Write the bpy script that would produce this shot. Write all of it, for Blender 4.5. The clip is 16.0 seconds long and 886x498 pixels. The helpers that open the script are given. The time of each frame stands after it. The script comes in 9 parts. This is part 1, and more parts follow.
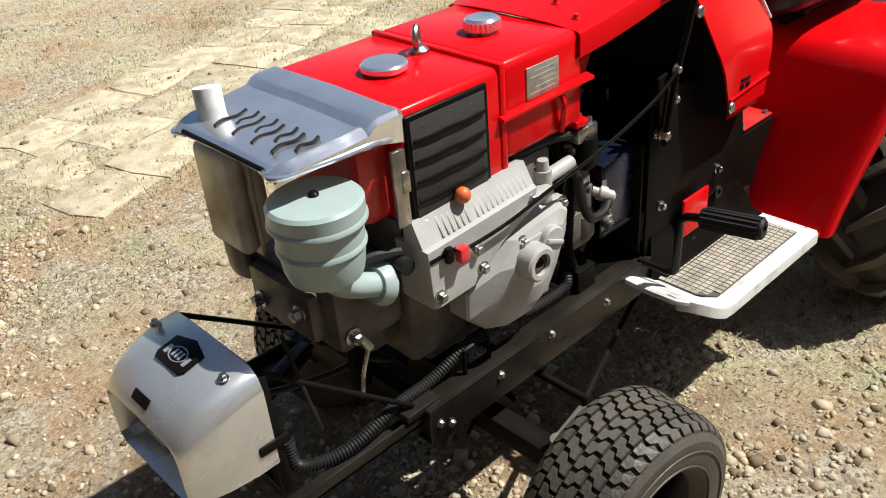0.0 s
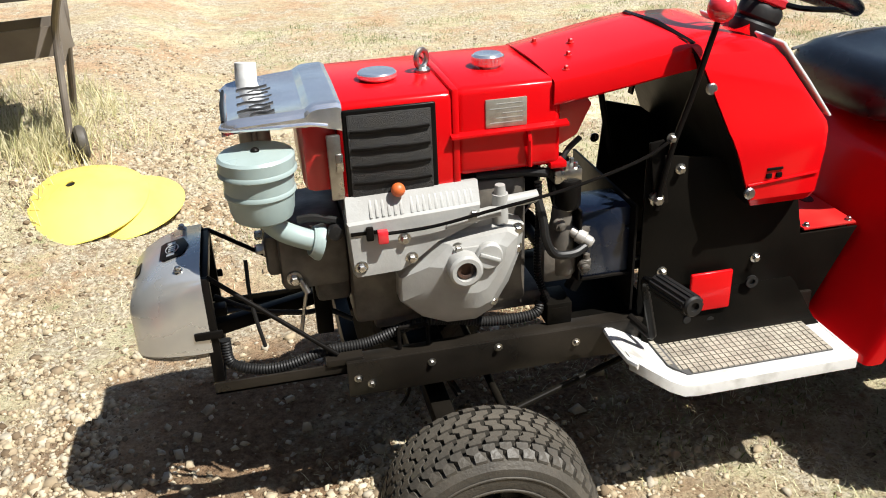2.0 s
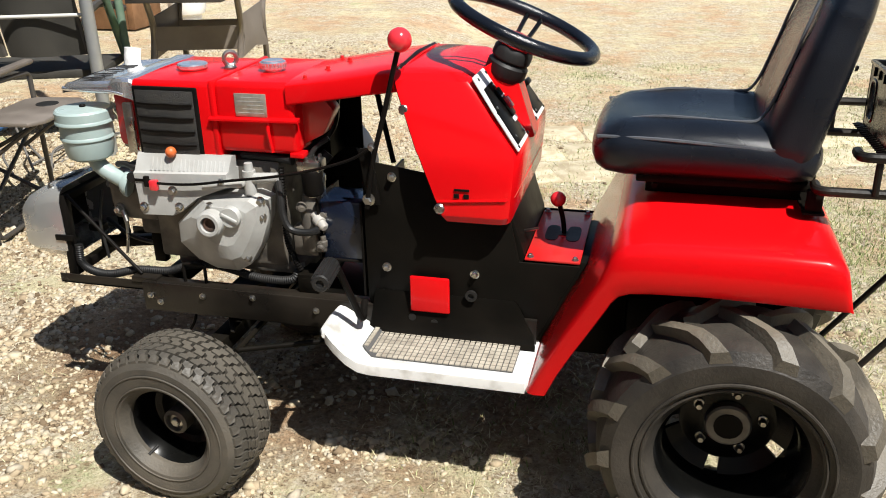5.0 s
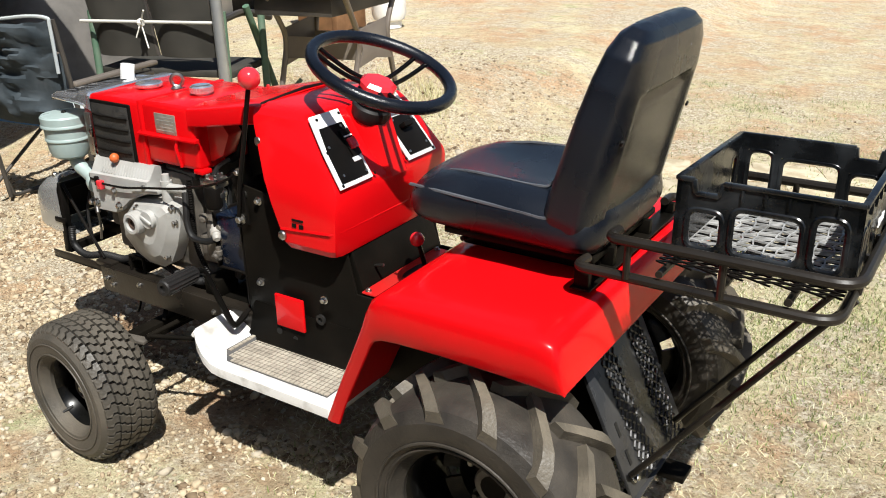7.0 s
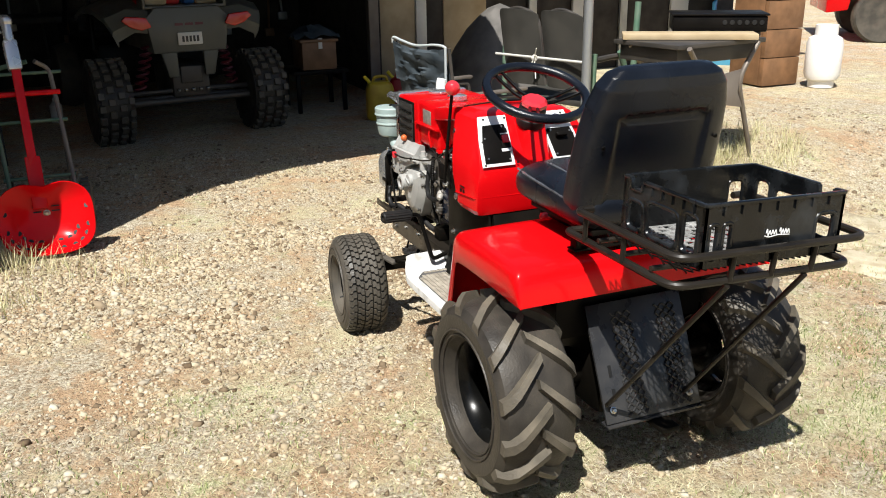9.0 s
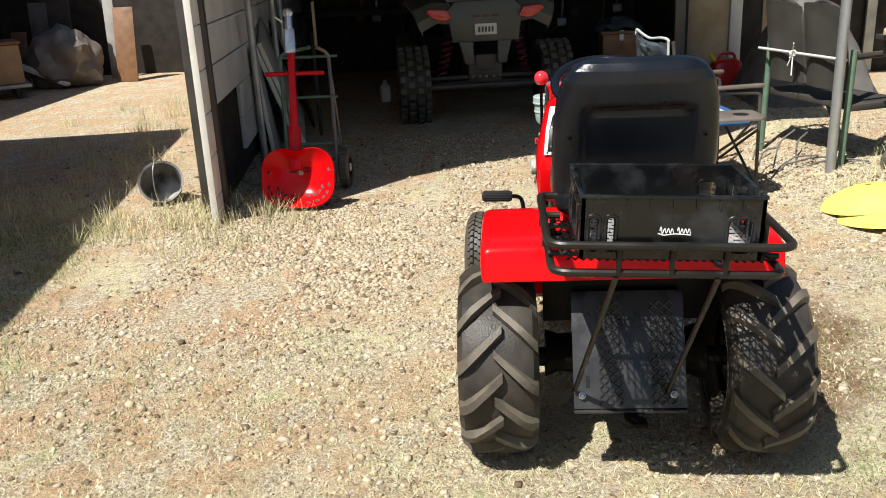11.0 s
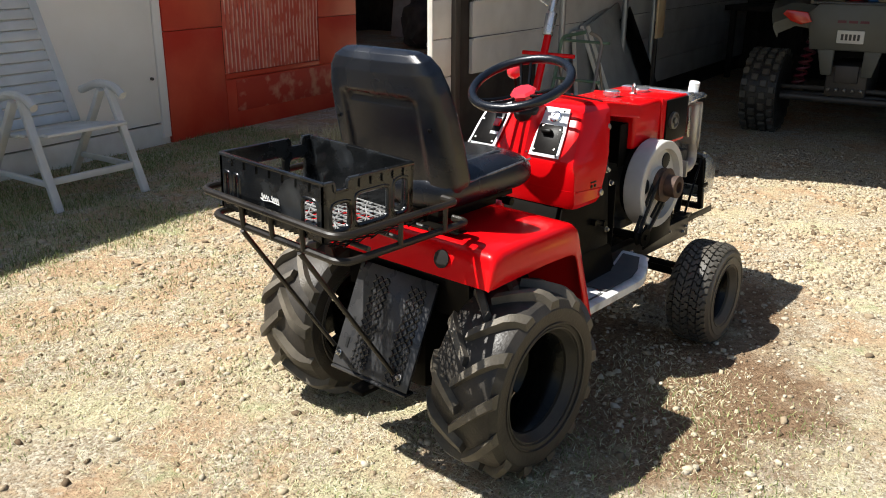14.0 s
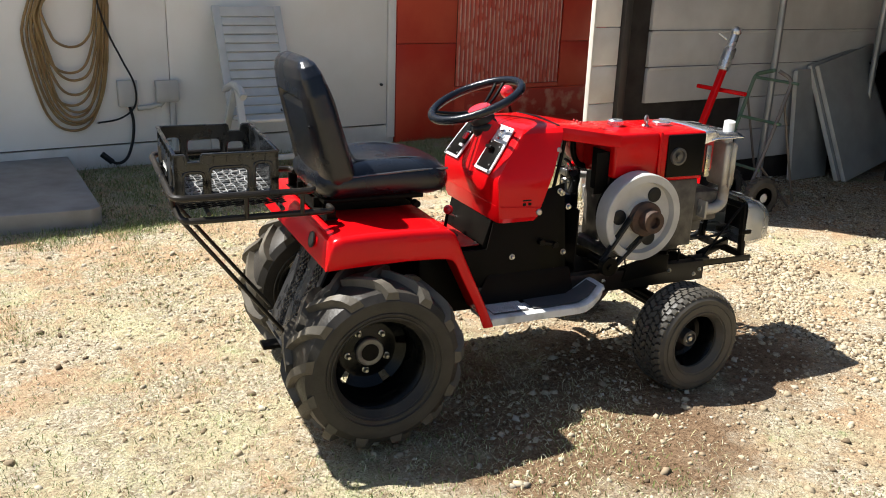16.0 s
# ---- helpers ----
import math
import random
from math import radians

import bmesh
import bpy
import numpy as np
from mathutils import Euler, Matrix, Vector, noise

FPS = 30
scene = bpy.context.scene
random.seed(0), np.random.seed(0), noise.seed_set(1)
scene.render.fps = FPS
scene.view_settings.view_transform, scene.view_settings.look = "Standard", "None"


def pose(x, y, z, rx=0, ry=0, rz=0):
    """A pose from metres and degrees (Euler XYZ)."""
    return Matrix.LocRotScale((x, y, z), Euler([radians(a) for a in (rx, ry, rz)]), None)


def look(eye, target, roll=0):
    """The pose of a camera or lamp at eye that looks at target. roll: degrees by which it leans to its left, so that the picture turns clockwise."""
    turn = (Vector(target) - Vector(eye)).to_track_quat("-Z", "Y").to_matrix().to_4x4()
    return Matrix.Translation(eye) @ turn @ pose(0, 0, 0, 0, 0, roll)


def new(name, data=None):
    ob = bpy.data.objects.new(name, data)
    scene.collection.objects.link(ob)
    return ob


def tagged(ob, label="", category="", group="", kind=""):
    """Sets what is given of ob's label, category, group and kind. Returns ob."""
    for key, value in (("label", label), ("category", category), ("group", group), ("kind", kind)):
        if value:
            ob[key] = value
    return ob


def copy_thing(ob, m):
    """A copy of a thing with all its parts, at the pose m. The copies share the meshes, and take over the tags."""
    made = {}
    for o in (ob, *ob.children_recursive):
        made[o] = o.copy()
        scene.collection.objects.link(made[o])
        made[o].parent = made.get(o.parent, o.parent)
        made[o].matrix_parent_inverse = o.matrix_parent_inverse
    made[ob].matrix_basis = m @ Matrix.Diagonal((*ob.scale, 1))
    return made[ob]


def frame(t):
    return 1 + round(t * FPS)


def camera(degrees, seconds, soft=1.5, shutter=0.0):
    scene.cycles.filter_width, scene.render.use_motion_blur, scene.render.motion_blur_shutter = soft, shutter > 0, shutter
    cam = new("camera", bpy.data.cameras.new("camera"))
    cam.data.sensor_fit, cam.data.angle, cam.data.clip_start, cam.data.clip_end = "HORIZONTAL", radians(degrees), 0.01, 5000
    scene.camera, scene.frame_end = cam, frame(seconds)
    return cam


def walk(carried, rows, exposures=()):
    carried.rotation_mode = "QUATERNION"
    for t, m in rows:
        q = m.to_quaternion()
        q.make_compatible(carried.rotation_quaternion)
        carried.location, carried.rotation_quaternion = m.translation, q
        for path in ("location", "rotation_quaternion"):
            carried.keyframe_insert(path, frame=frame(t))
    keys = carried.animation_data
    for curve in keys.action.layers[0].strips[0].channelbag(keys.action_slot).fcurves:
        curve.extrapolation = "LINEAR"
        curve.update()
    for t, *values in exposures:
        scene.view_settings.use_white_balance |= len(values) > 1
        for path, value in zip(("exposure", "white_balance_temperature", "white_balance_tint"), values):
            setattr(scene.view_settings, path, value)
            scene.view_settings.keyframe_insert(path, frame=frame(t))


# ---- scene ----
cam = camera(54.0, 16.0, soft=1.0)
PATH = [
    (0, (2.122, 1.044, 1.391), (0.993, -0.237, 0.349), -5.0),
    (0.5, (1.913, 1.149, 1.381), (0.97, -0.277, 0.343), -5.1),
    (1, (1.733, 1.321, 1.371), (1.014, -0.273, 0.401), -3.3),
    (1.5, (1.614, 1.491, 1.378), (1.056, -0.186, 0.443), -1.9),
    (2, (1.537, 1.647, 1.372), (1.164, -0.104, 0.481), -2.4),
    (2.5, (1.429, 1.796, 1.396), (1.24, 0.003, 0.53), -3.0),
    (3, (1.2, 1.928, 1.394), (1.131, 0.115, 0.551), -2.5),
    (3.5, (0.995, 1.968, 1.392), (1.057, 0.134, 0.597), -2.2),
    (4, (0.714, 1.942, 1.396), (0.84, 0.115, 0.592), -1.3),
    (4.5, (0.384, 2.007, 1.386), (0.705, 0.194, 0.604), -2.0),
    (5, (0.156, 1.974, 1.361), (0.62, 0.197, 0.57), -1.2),
    (5.2, (0.063, 1.936, 1.357), (0.577, 0.187, 0.535), -0.7),
    (7.3, (-0.946, 1.595, 1.463), (0.227, 0.159, 0.715), -1.2),
    (7.5, (-1.078, 1.58, 1.47), (0.206, 0.233, 0.738), -1.0),
    (8, (-1.392, 1.579, 1.486), (0.078, 0.409, 0.802), 0.0),
    (8.5, (-1.725, 1.589, 1.501), (-0.109, 0.616, 0.835), -0.1),
    (9, (-2.06, 1.405, 1.497), (-0.315, 0.678, 0.845), -0.9),
    (9.5, (-2.279, 1.255, 1.505), (-0.442, 0.76, 0.887), -2.1),
    (9.7, (-2.353, 1.19, 1.5), (-0.493, 0.782, 0.889), -2.1),
    (11.8, (-2.505, -0.184, 1.474), (-0.657, 0.223, 0.828), -2.7),
    (12, (-2.474, -0.29, 1.457), (-0.64, 0.183, 0.817), -2.5),
    (12.5, (-2.385, -0.611, 1.458), (-0.675, 0.197, 0.809), -3.5),
    (13, (-2.286, -0.982, 1.47), (-0.679, 0.011, 0.811), -3.0),
    (13.3, (-2.179, -1.148, 1.445), (-0.588, -0.141, 0.771), -0.6),
    (13.5, (-2.084, -1.313, 1.46), (-0.561, -0.2, 0.797), -0.3),
    (14, (-1.912, -1.721, 1.464), (-0.484, -0.479, 0.815), 0.3),
    (14.5, (-1.711, -1.977, 1.463), (-0.403, -0.602, 0.832), 0.9),
    (15, (-1.479, -2.303, 1.486), (-0.359, -0.766, 0.869), 1.3),
    (15.5, (-1.239, -2.623, 1.496), (-0.285, -0.975, 0.885), 1.3),
    (16, (-0.916, -2.806, 1.487), (-0.13, -1.072, 0.877), 2.0),
]
walk(cam, [(t, look(eye, target, roll)) for t, eye, target, roll in PATH],
     exposures=[(0, 0.56), (0.5, 0.72), (1, 0.80), (2, 0.80), (5, 0.70), (9.5, 0.66), (12, 0.78), (14, 0.94), (16, 1.03)])

# ---- world and light ----
SUN_WAY = Vector((0.49, -0.41, -1.0)).normalized()
sky_world = bpy.data.worlds.new("sky")
scene.world = sky_world
sky_world.use_nodes = True
wn = sky_world.node_tree.nodes
sky_tex = wn.new("ShaderNodeTexSky")
sky_tex.sky_type = "NISHITA"
sky_tex.sun_disc = False
sky_tex.sun_elevation = math.asin(-SUN_WAY.z)
sky_tex.sun_rotation = math.atan2(-SUN_WAY.x, -SUN_WAY.y)
wn["Background"].inputs["Strength"].default_value = 0.06
sky_world.node_tree.links.new(sky_tex.outputs["Color"], wn["Background"].inputs["Color"])
sun_data = bpy.data.lights.new("sun", "SUN")
sun_data.energy = 5.0
sun_data.angle = radians(0.55)
sun_data.color = (1.0, 0.98, 0.93)
sun_lamp = new("sun", sun_data)
sun_lamp.matrix_world = look((0, 0, 12), Vector((0, 0, 12)) + SUN_WAY)


# ---- material helpers ----
def mat(name, c1, c2=None, rough=0.5, metal=0.0, scale=6.0, fine=90.0, bump=0.1, coat=0.0, rvar=0.12,
        lo=0.35, hi=0.7, spec=0.5, rnd=0.0, dust=None, dust_amount=0.0):
    """Painted, cast, rubber or bare surface: two colours blended by a coarse noise, fine noise in gloss and relief,
    and dust lying on the faces that look up."""
    m = bpy.data.materials.new(name)
    m.use_nodes = True
    nt = m.node_tree
    b = nt.nodes["Principled BSDF"]
    tc = nt.nodes.new("ShaderNodeTexCoord")
    n1 = nt.nodes.new("ShaderNodeTexNoise")
    n1.inputs["Scale"].default_value = scale
    n1.inputs["Detail"].default_value = 6
    n2 = nt.nodes.new("ShaderNodeTexNoise")
    n2.inputs["Scale"].default_value = fine
    n2.inputs["Detail"].default_value = 4
    for n in (n1, n2):
        nt.links.new(tc.outputs["Object"], n.inputs["Vector"])
    ramp = nt.nodes.new("ShaderNodeMapRange")
    ramp.inputs["From Min"].default_value = lo
    ramp.inputs["From Max"].default_value = hi
    nt.links.new(n1.outputs["Fac"], ramp.inputs["Value"])
    mix = nt.nodes.new("ShaderNodeMix")
    mix.data_type = "RGBA"
    mix.inputs["A"].default_value = (*c1, 1)
    mix.inputs["B"].default_value = (*(c2 or [v * 0.8 for v in c1]), 1)
    nt.links.new(ramp.outputs["Result"], mix.inputs["Factor"])
    col = mix.outputs["Result"]
    if rnd:
        geo = nt.nodes.new("ShaderNodeObjectInfo")
        hsv = nt.nodes.new("ShaderNodeHueSaturation")
        mr = nt.nodes.new("ShaderNodeMapRange")
        mr.inputs["To Min"].default_value = 1 - rnd
        mr.inputs["To Max"].default_value = 1 + rnd
        nt.links.new(geo.outputs["Random"], mr.inputs["Value"])
        nt.links.new(mr.outputs["Result"], hsv.inputs["Value"])
        nt.links.new(col, hsv.inputs["Color"])
        col = hsv.outputs["Color"]
    if dust:
        g = nt.nodes.new("ShaderNodeNewGeometry")
        sep = nt.nodes.new("ShaderNodeSeparateXYZ")
        nt.links.new(g.outputs["Normal"], sep.inputs["Vector"])
        mu = nt.nodes.new("ShaderNodeMath")
        mu.operation = "MULTIPLY_ADD"
        mu.use_clamp = True
        mu.inputs[1].default_value = 0.45
        mu.inputs[2].default_value = 0.55
        nt.links.new(sep.outputs["Z"], mu.inputs[0])
        mu2 = nt.nodes.new("ShaderNodeMath")
        mu2.operation = "MULTIPLY"
        nt.links.new(mu.outputs[0], mu2.inputs[0])
        nt.links.new(n1.outputs["Fac"], mu2.inputs[1])
        mu3 = nt.nodes.new("ShaderNodeMath")
        mu3.operation = "MULTIPLY"
        mu3.use_clamp = True
        mu3.inputs[1].default_value = dust_amount * 2
        nt.links.new(mu2.outputs[0], mu3.inputs[0])
        mx = nt.nodes.new("ShaderNodeMix")
        mx.data_type = "RGBA"
        mx.inputs["B"].default_value = (*dust, 1)
        nt.links.new(col, mx.inputs["A"])
        nt.links.new(mu3.outputs[0], mx.inputs["Factor"])
        col = mx.outputs["Result"]
    nt.links.new(col, b.inputs["Base Color"])
    rr = nt.nodes.new("ShaderNodeMapRange")
    rr.inputs["From Min"].default_value = 0.3
    rr.inputs["From Max"].default_value = 0.7
    rr.inputs["To Min"].default_value = max(rough - rvar, 0.02)
    rr.inputs["To Max"].default_value = min(rough + rvar, 1)
    nt.links.new(n1.outputs["Fac"], rr.inputs["Value"])
    nt.links.new(rr.outputs["Result"], b.inputs["Roughness"])
    b.inputs["Metallic"].default_value = metal
    b.inputs["Specular IOR Level"].default_value = spec
    b.inputs["Coat Weight"].default_value = coat
    b.inputs["Coat Roughness"].default_value = 0.06
    if bump:
        bp = nt.nodes.new("ShaderNodeBump")
        bp.inputs["Strength"].default_value = bump
        bp.inputs["Distance"].default_value = 0.004
        nt.links.new(n2.outputs["Fac"], bp.inputs["Height"])
        nt.links.new(bp.outputs["Normal"], b.inputs["Normal"])
    return m


DUST = (0.42, 0.33, 0.23)
RAIL = mat("dusty_black_rail_paint", (0.007, 0.006, 0.005), (0.015, 0.012, 0.009), rough=0.36, bump=0.1, scale=7, spec=0.3, dust=DUST, dust_amount=0.012)
RED = mat("red_gloss_paint", (0.62, 0.0035, 0.006), (0.55, 0.003, 0.005), rough=0.22, spec=0.10, coat=0.22, bump=0.015, scale=3, rvar=0.05)
RED_OLD = mat("red_worn_paint", (0.55, 0.012, 0.012), (0.38, 0.02, 0.015), rough=0.4, bump=0.05, scale=9, coat=0.3)
BLACK = mat("black_paint", (0.003, 0.003, 0.003), (0.006, 0.005, 0.0045), rough=0.36, bump=0.06, scale=5, spec=0.08, dust=DUST, dust_amount=0.006)
BLACK_SATIN = mat("black_satin_plate", (0.0025, 0.0025, 0.0022), (0.006, 0.005, 0.0038), rough=0.42, bump=0.08, spec=0.06, dust=DUST, dust_amount=0.006)
BLACK_GLOSS = mat("black_gloss_enamel", (0.002, 0.002, 0.002), (0.004, 0.004, 0.0035), rough=0.24, bump=0.03, spec=0.20, coat=0.0, rvar=0.06)
RUBBER = mat("tyre_rubber", (0.040, 0.038, 0.034), (0.078, 0.070, 0.058), rough=0.55, bump=0.35, fine=160, scale=9, spec=0.35, dust=(0.32, 0.26, 0.18), dust_amount=0.11)
RUBBER_BLACK = mat("black_hose_rubber", (0.009, 0.009, 0.009), (0.016, 0.015, 0.014), rough=0.55, bump=0.1, spec=0.3)
VINYL = mat("black_vinyl", (0.004, 0.005, 0.0075), (0.007, 0.009, 0.0135), rough=0.24, bump=0.20, fine=420, scale=4, spec=0.42)
PLASTIC_BLACK = mat("black_crate_plastic", (0.004, 0.0045, 0.005), (0.024, 0.027, 0.030), rough=0.25, bump=0.15, fine=60, scale=14, spec=0.45, lo=0.48, hi=0.75)
GREY_CAST = mat("grey_cast_paint", (0.40, 0.405, 0.39), (0.30, 0.30, 0.285), rough=0.42, bump=0.12, fine=140, scale=14, dust=DUST, dust_amount=0.08)
GREY_DIRTY = mat("oily_cast_iron", (0.13, 0.115, 0.095), (0.04, 0.035, 0.03), rough=0.5, bump=0.2, fine=90, scale=18)
GREY_GREEN = mat("pale_grey_green_enamel", (0.33, 0.42, 0.41), (0.27, 0.35, 0.34), rough=0.35, bump=0.04, scale=10, dust=DUST, dust_amount=0.07)
CHROME = mat("chrome", (0.88, 0.89, 0.91), (0.70, 0.72, 0.76), rough=0.17, metal=0.88, bump=0.22, fine=26, scale=14, rvar=0.10)
DARK_ROD = mat("dull_rod_steel", (0.22, 0.21, 0.19), (0.10, 0.09, 0.08), rough=0.3, metal=0.8, bump=0.05, scale=30)
STEEL = mat("bright_steel", (0.5, 0.5, 0.48), (0.3, 0.28, 0.25), rough=0.32, metal=1.0, bump=0.08, scale=30)
SILVER = mat("silver_paint", (0.64, 0.64, 0.62), (0.52, 0.53, 0.52), rough=0.26, metal=0.72, bump=0.14, fine=12, scale=9)
MUFFLER = mat("dull_heat_stained_steel", (0.48, 0.46, 0.42), (0.24, 0.19, 0.14), rough=0.5, metal=0.35, bump=0.12, scale=10)
RUST = mat("rusty_iron", (0.10, 0.05, 0.03), (0.05, 0.035, 0.028), rough=0.7, metal=0.2, bump=0.3, scale=25)
WHITE_STEP = mat("white_step_paint", (0.66, 0.66, 0.64), (0.40, 0.385, 0.35), rough=0.45, bump=0.08, scale=22, lo=0.46, hi=0.72)
PAD_GREY = mat("grey_grip_pad", (0.40, 0.36, 0.29), (0.25, 0.22, 0.175), rough=0.8, bump=0.3, scale=30)
PAD_DARK = mat("dark_grip_pad", (0.06, 0.06, 0.06), (0.09, 0.085, 0.08), rough=0.85, bump=0.3, scale=30)
BELT = mat("black_belt", (0.013, 0.013, 0.013), rough=0.6, bump=0.1)
ALU_PLATE = mat("data_plate_aluminium", (0.45, 0.42, 0.36), (0.30, 0.28, 0.23), rough=0.4, metal=0.6, scale=60, bump=0.1)
ORANGE = mat("orange_plastic_plug", (0.62, 0.13, 0.03), rough=0.45)
FLYWHEEL_PAINT = mat("pale_grey_flywheel_paint", (0.54, 0.525, 0.50), (0.42, 0.40, 0.37), rough=0.5, bump=0.08, scale=9)
BATTERY_BLUE = mat("dark_blue_gloss_case", (0.005, 0.009, 0.020), (0.007, 0.012, 0.026), rough=0.3, bump=0.02, coat=0.1)
TREAD = mat("worn_grey_black_plate", (0.016, 0.017, 0.019), (0.034, 0.034, 0.035), rough=0.28, bump=0.1, scale=12, spec=0.4, dust=DUST, dust_amount=0.01)
RUBBER_DUSTY = mat("dusty_tyre_rubber", (0.026, 0.025, 0.023), (0.075, 0.067, 0.055), rough=0.50, bump=0.4, fine=140, scale=11, spec=0.4, dust=(0.34, 0.28, 0.19), dust_amount=0.20)
RUBBER_SIDE = mat("tyre_sidewall_rubber", (0.018, 0.017, 0.016), (0.038, 0.034, 0.029), rough=0.44, bump=0.3, fine=140, scale=11, spec=0.26, dust=(0.30, 0.24, 0.17), dust_amount=0.06)
RED_PLASTIC = mat("red_plastic_knob", (0.66, 0.03, 0.04), (0.56, 0.02, 0.03), rough=0.18, coat=0.5, bump=0.0)
WHITE_PANEL = mat("white_panel_paint", (0.72, 0.73, 0.72), (0.62, 0.63, 0.62), rough=0.35, bump=0.03)
GLASS_LAMP = mat("lamp_lens", (0.5, 0.48, 0.42), (0.3, 0.28, 0.24), rough=0.12, bump=0.2, fine=60)
WHITE_INK = mat("white_print", (0.8, 0.8, 0.78), rough=0.5, bump=0.0)


# ---- mesh helpers ----
def merge(bm, tmp):
    me = bpy.data.meshes.new("tmp")
    tmp.to_mesh(me)
    bm.from_mesh(me)
    bpy.data.meshes.remove(me)
    tmp.free()
    return bm


def box(bm, lo, hi, bev=0.0, m=None, seg=2):
    t = bmesh.new()
    c = [(a + b) / 2 for a, b in zip(lo, hi)]
    s = [abs(b - a) for a, b in zip(lo, hi)]
    bmesh.ops.create_cube(t, size=1, matrix=Matrix.LocRotScale(c, None, s))
    if bev:
        bmesh.ops.bevel(t, geom=t.edges[:], offset=min(bev, min(s) * 0.49), segments=seg, profile=0.5, affect="EDGES")
    if m:
        bmesh.ops.transform(t, matrix=m, verts=t.verts)
    return merge(bm, t)


def beam(bm, a, b, w, h, bev=0.0):
    """A square bar from a to b, w wide and h high."""
    a, b = Vector(a), Vector(b)
    d = b - a
    q = d.to_track_quat("X", "Z").to_matrix().to_4x4()
    return box(bm, (0, -w / 2, -h / 2), (d.length, w / 2, h / 2), bev, Matrix.Translation(a) @ q)


def turned(bm, profile, at=(0, 0, 0), axis=(0, 0, 1), seg=32, cap=True):
    """A body of revolution: profile rows of (radius, height) along axis from at."""
    t = bmesh.new()
    rings = []
    for r, h in profile:
        if r < 1e-6:
            rings.append([t.verts.new((0, 0, h))])
        else:
            rings.append([t.verts.new((r * math.cos(2 * math.pi * i / seg), r * math.sin(2 * math.pi * i / seg), h)) for i in range(seg)])
    for a, b in zip(rings, rings[1:]):
        for i in range(seg):
            j = (i + 1) % seg
            if len(a) == 1 and len(b) == 1:
                continue
            if len(a) == 1:
                t.faces.new((a[0], b[i], b[j]))
            elif len(b) == 1:
                t.faces.new((a[i], a[j], b[0]))
            else:
                t.faces.new((a[i], a[j], b[j], b[i]))
    if cap:
        for ring, flip in ((rings[0], True), (rings[-1], False)):
            if len(ring) > 1:
                t.faces.new(ring[::-1] if flip else ring)
    bmesh.ops.recalc_face_normals(t, faces=t.faces)
    q = Vector(axis).to_track_quat("Z", "Y").to_matrix().to_4x4()
    bmesh.ops.transform(t, matrix=Matrix.Translation(at) @ q, verts=t.verts)
    return merge(bm, t)


def rod(bm, a, b, r, r2=None, seg=14):
    a, b = Vector(a), Vector(b)
    r2 = r if r2 is None else r2
    return turned(bm, [(r, 0), (r2, (b - a).length)], a, b - a, seg)


def bolt(bm, at, axis, r=0.009, h=0.007):
    turned(bm, [(r * 1.5, 0), (r * 1.5, h * 0.3), (r * 1.45, h * 0.32)], at, axis, 14)
    return turned(bm, [(r, 0), (r, h), (r * 0.75, h * 1.25)], Vector(at) + Vector(axis).normalized() * h * 0.3, axis, 6)


def smooth_line(pts, n=6, closed=False):
    """Points on a smooth curve through pts."""
    pts = [Vector(p) for p in pts]
    out = []
    k = len(pts)
    for i in range(k if closed else k - 1):
        p0 = pts[(i - 1) % k] if closed or i else pts[0] * 2 - pts[1]
        p1, p2 = pts[i], pts[(i + 1) % k]
        p3 = pts[(i + 2) % k] if closed or i + 2 < k else p2 * 2 - p1
        for j in range(n):
            u = j / n
            out.append(0.5 * ((2 * p1) + (p2 - p0) * u + (2 * p0 - 5 * p1 + 4 * p2 - p3) * u * u + (3 * p1 - p0 - 3 * p2 + p3) * u ** 3))
    if not closed:
        out.append(pts[-1])
    return out


def rounded_path(pts, r=0.03, n=4, closed=False):
    """A polyline whose corners are rounded."""
    pts = [Vector(p) for p in pts]
    out = []
    k = len(pts)
    for i, p in enumerate(pts):
        if not closed and i in (0, k - 1):
            out.append(p)
            continue
        a, b = pts[(i - 1) % k] - p, pts[(i + 1) % k] - p
        d = min(r, a.length * 0.45, b.length * 0.45)
        a, b = p + a.normalized() * d, p + b.normalized() * d
        for j in range(n + 1):
            u = j / n
            out.append(a * (1 - u) ** 2 + p * 2 * u * (1 - u) + b * u * u)
    return out


def pipe(bm, pts, r, seg=10, closed=False, ribs=0.0):
    """A tube along pts. ribs: rings of a corrugated hose, in metres of depth."""
    pts = [Vector(p) for p in pts]
    t = bmesh.new()
    k = len(pts)
    rings = []
    up = None
    for i, p in enumerate(pts):
        if closed:
            d = pts[(i + 1) % k] - pts[i - 1]
        else:
            d = pts[min(i + 1, k - 1)] - pts[max(i - 1, 0)]
        d.normalize()
        if up is None:
            up = d.orthogonal().normalized()
        up = (up - d * up.dot(d)).normalized()
        side = d.cross(up)
        rr = r - (ribs if i % 2 else 0)
        rings.append([t.verts.new(p + (up * math.cos(2 * math.pi * j / seg) + side * math.sin(2 * math.pi * j / seg)) * rr) for j in range(seg)])
    for i in range(k if closed else k - 1):
        a, b = rings[i], rings[(i + 1) % k]
        off = 0
        if closed and i == k - 1:
            off = min(range(seg), key=lambda o: (b[o].co - a[0].co).length)
        for j in range(seg):
            t.faces.new((a[j], a[(j + 1) % seg], b[(j + 1 + off) % seg], b[(j + off) % seg]))
    if not closed:
        t.faces.new(rings[0][::-1])
        t.faces.new(rings[-1])
    bmesh.ops.recalc_face_normals(t, faces=t.faces)
    return merge(bm, t)


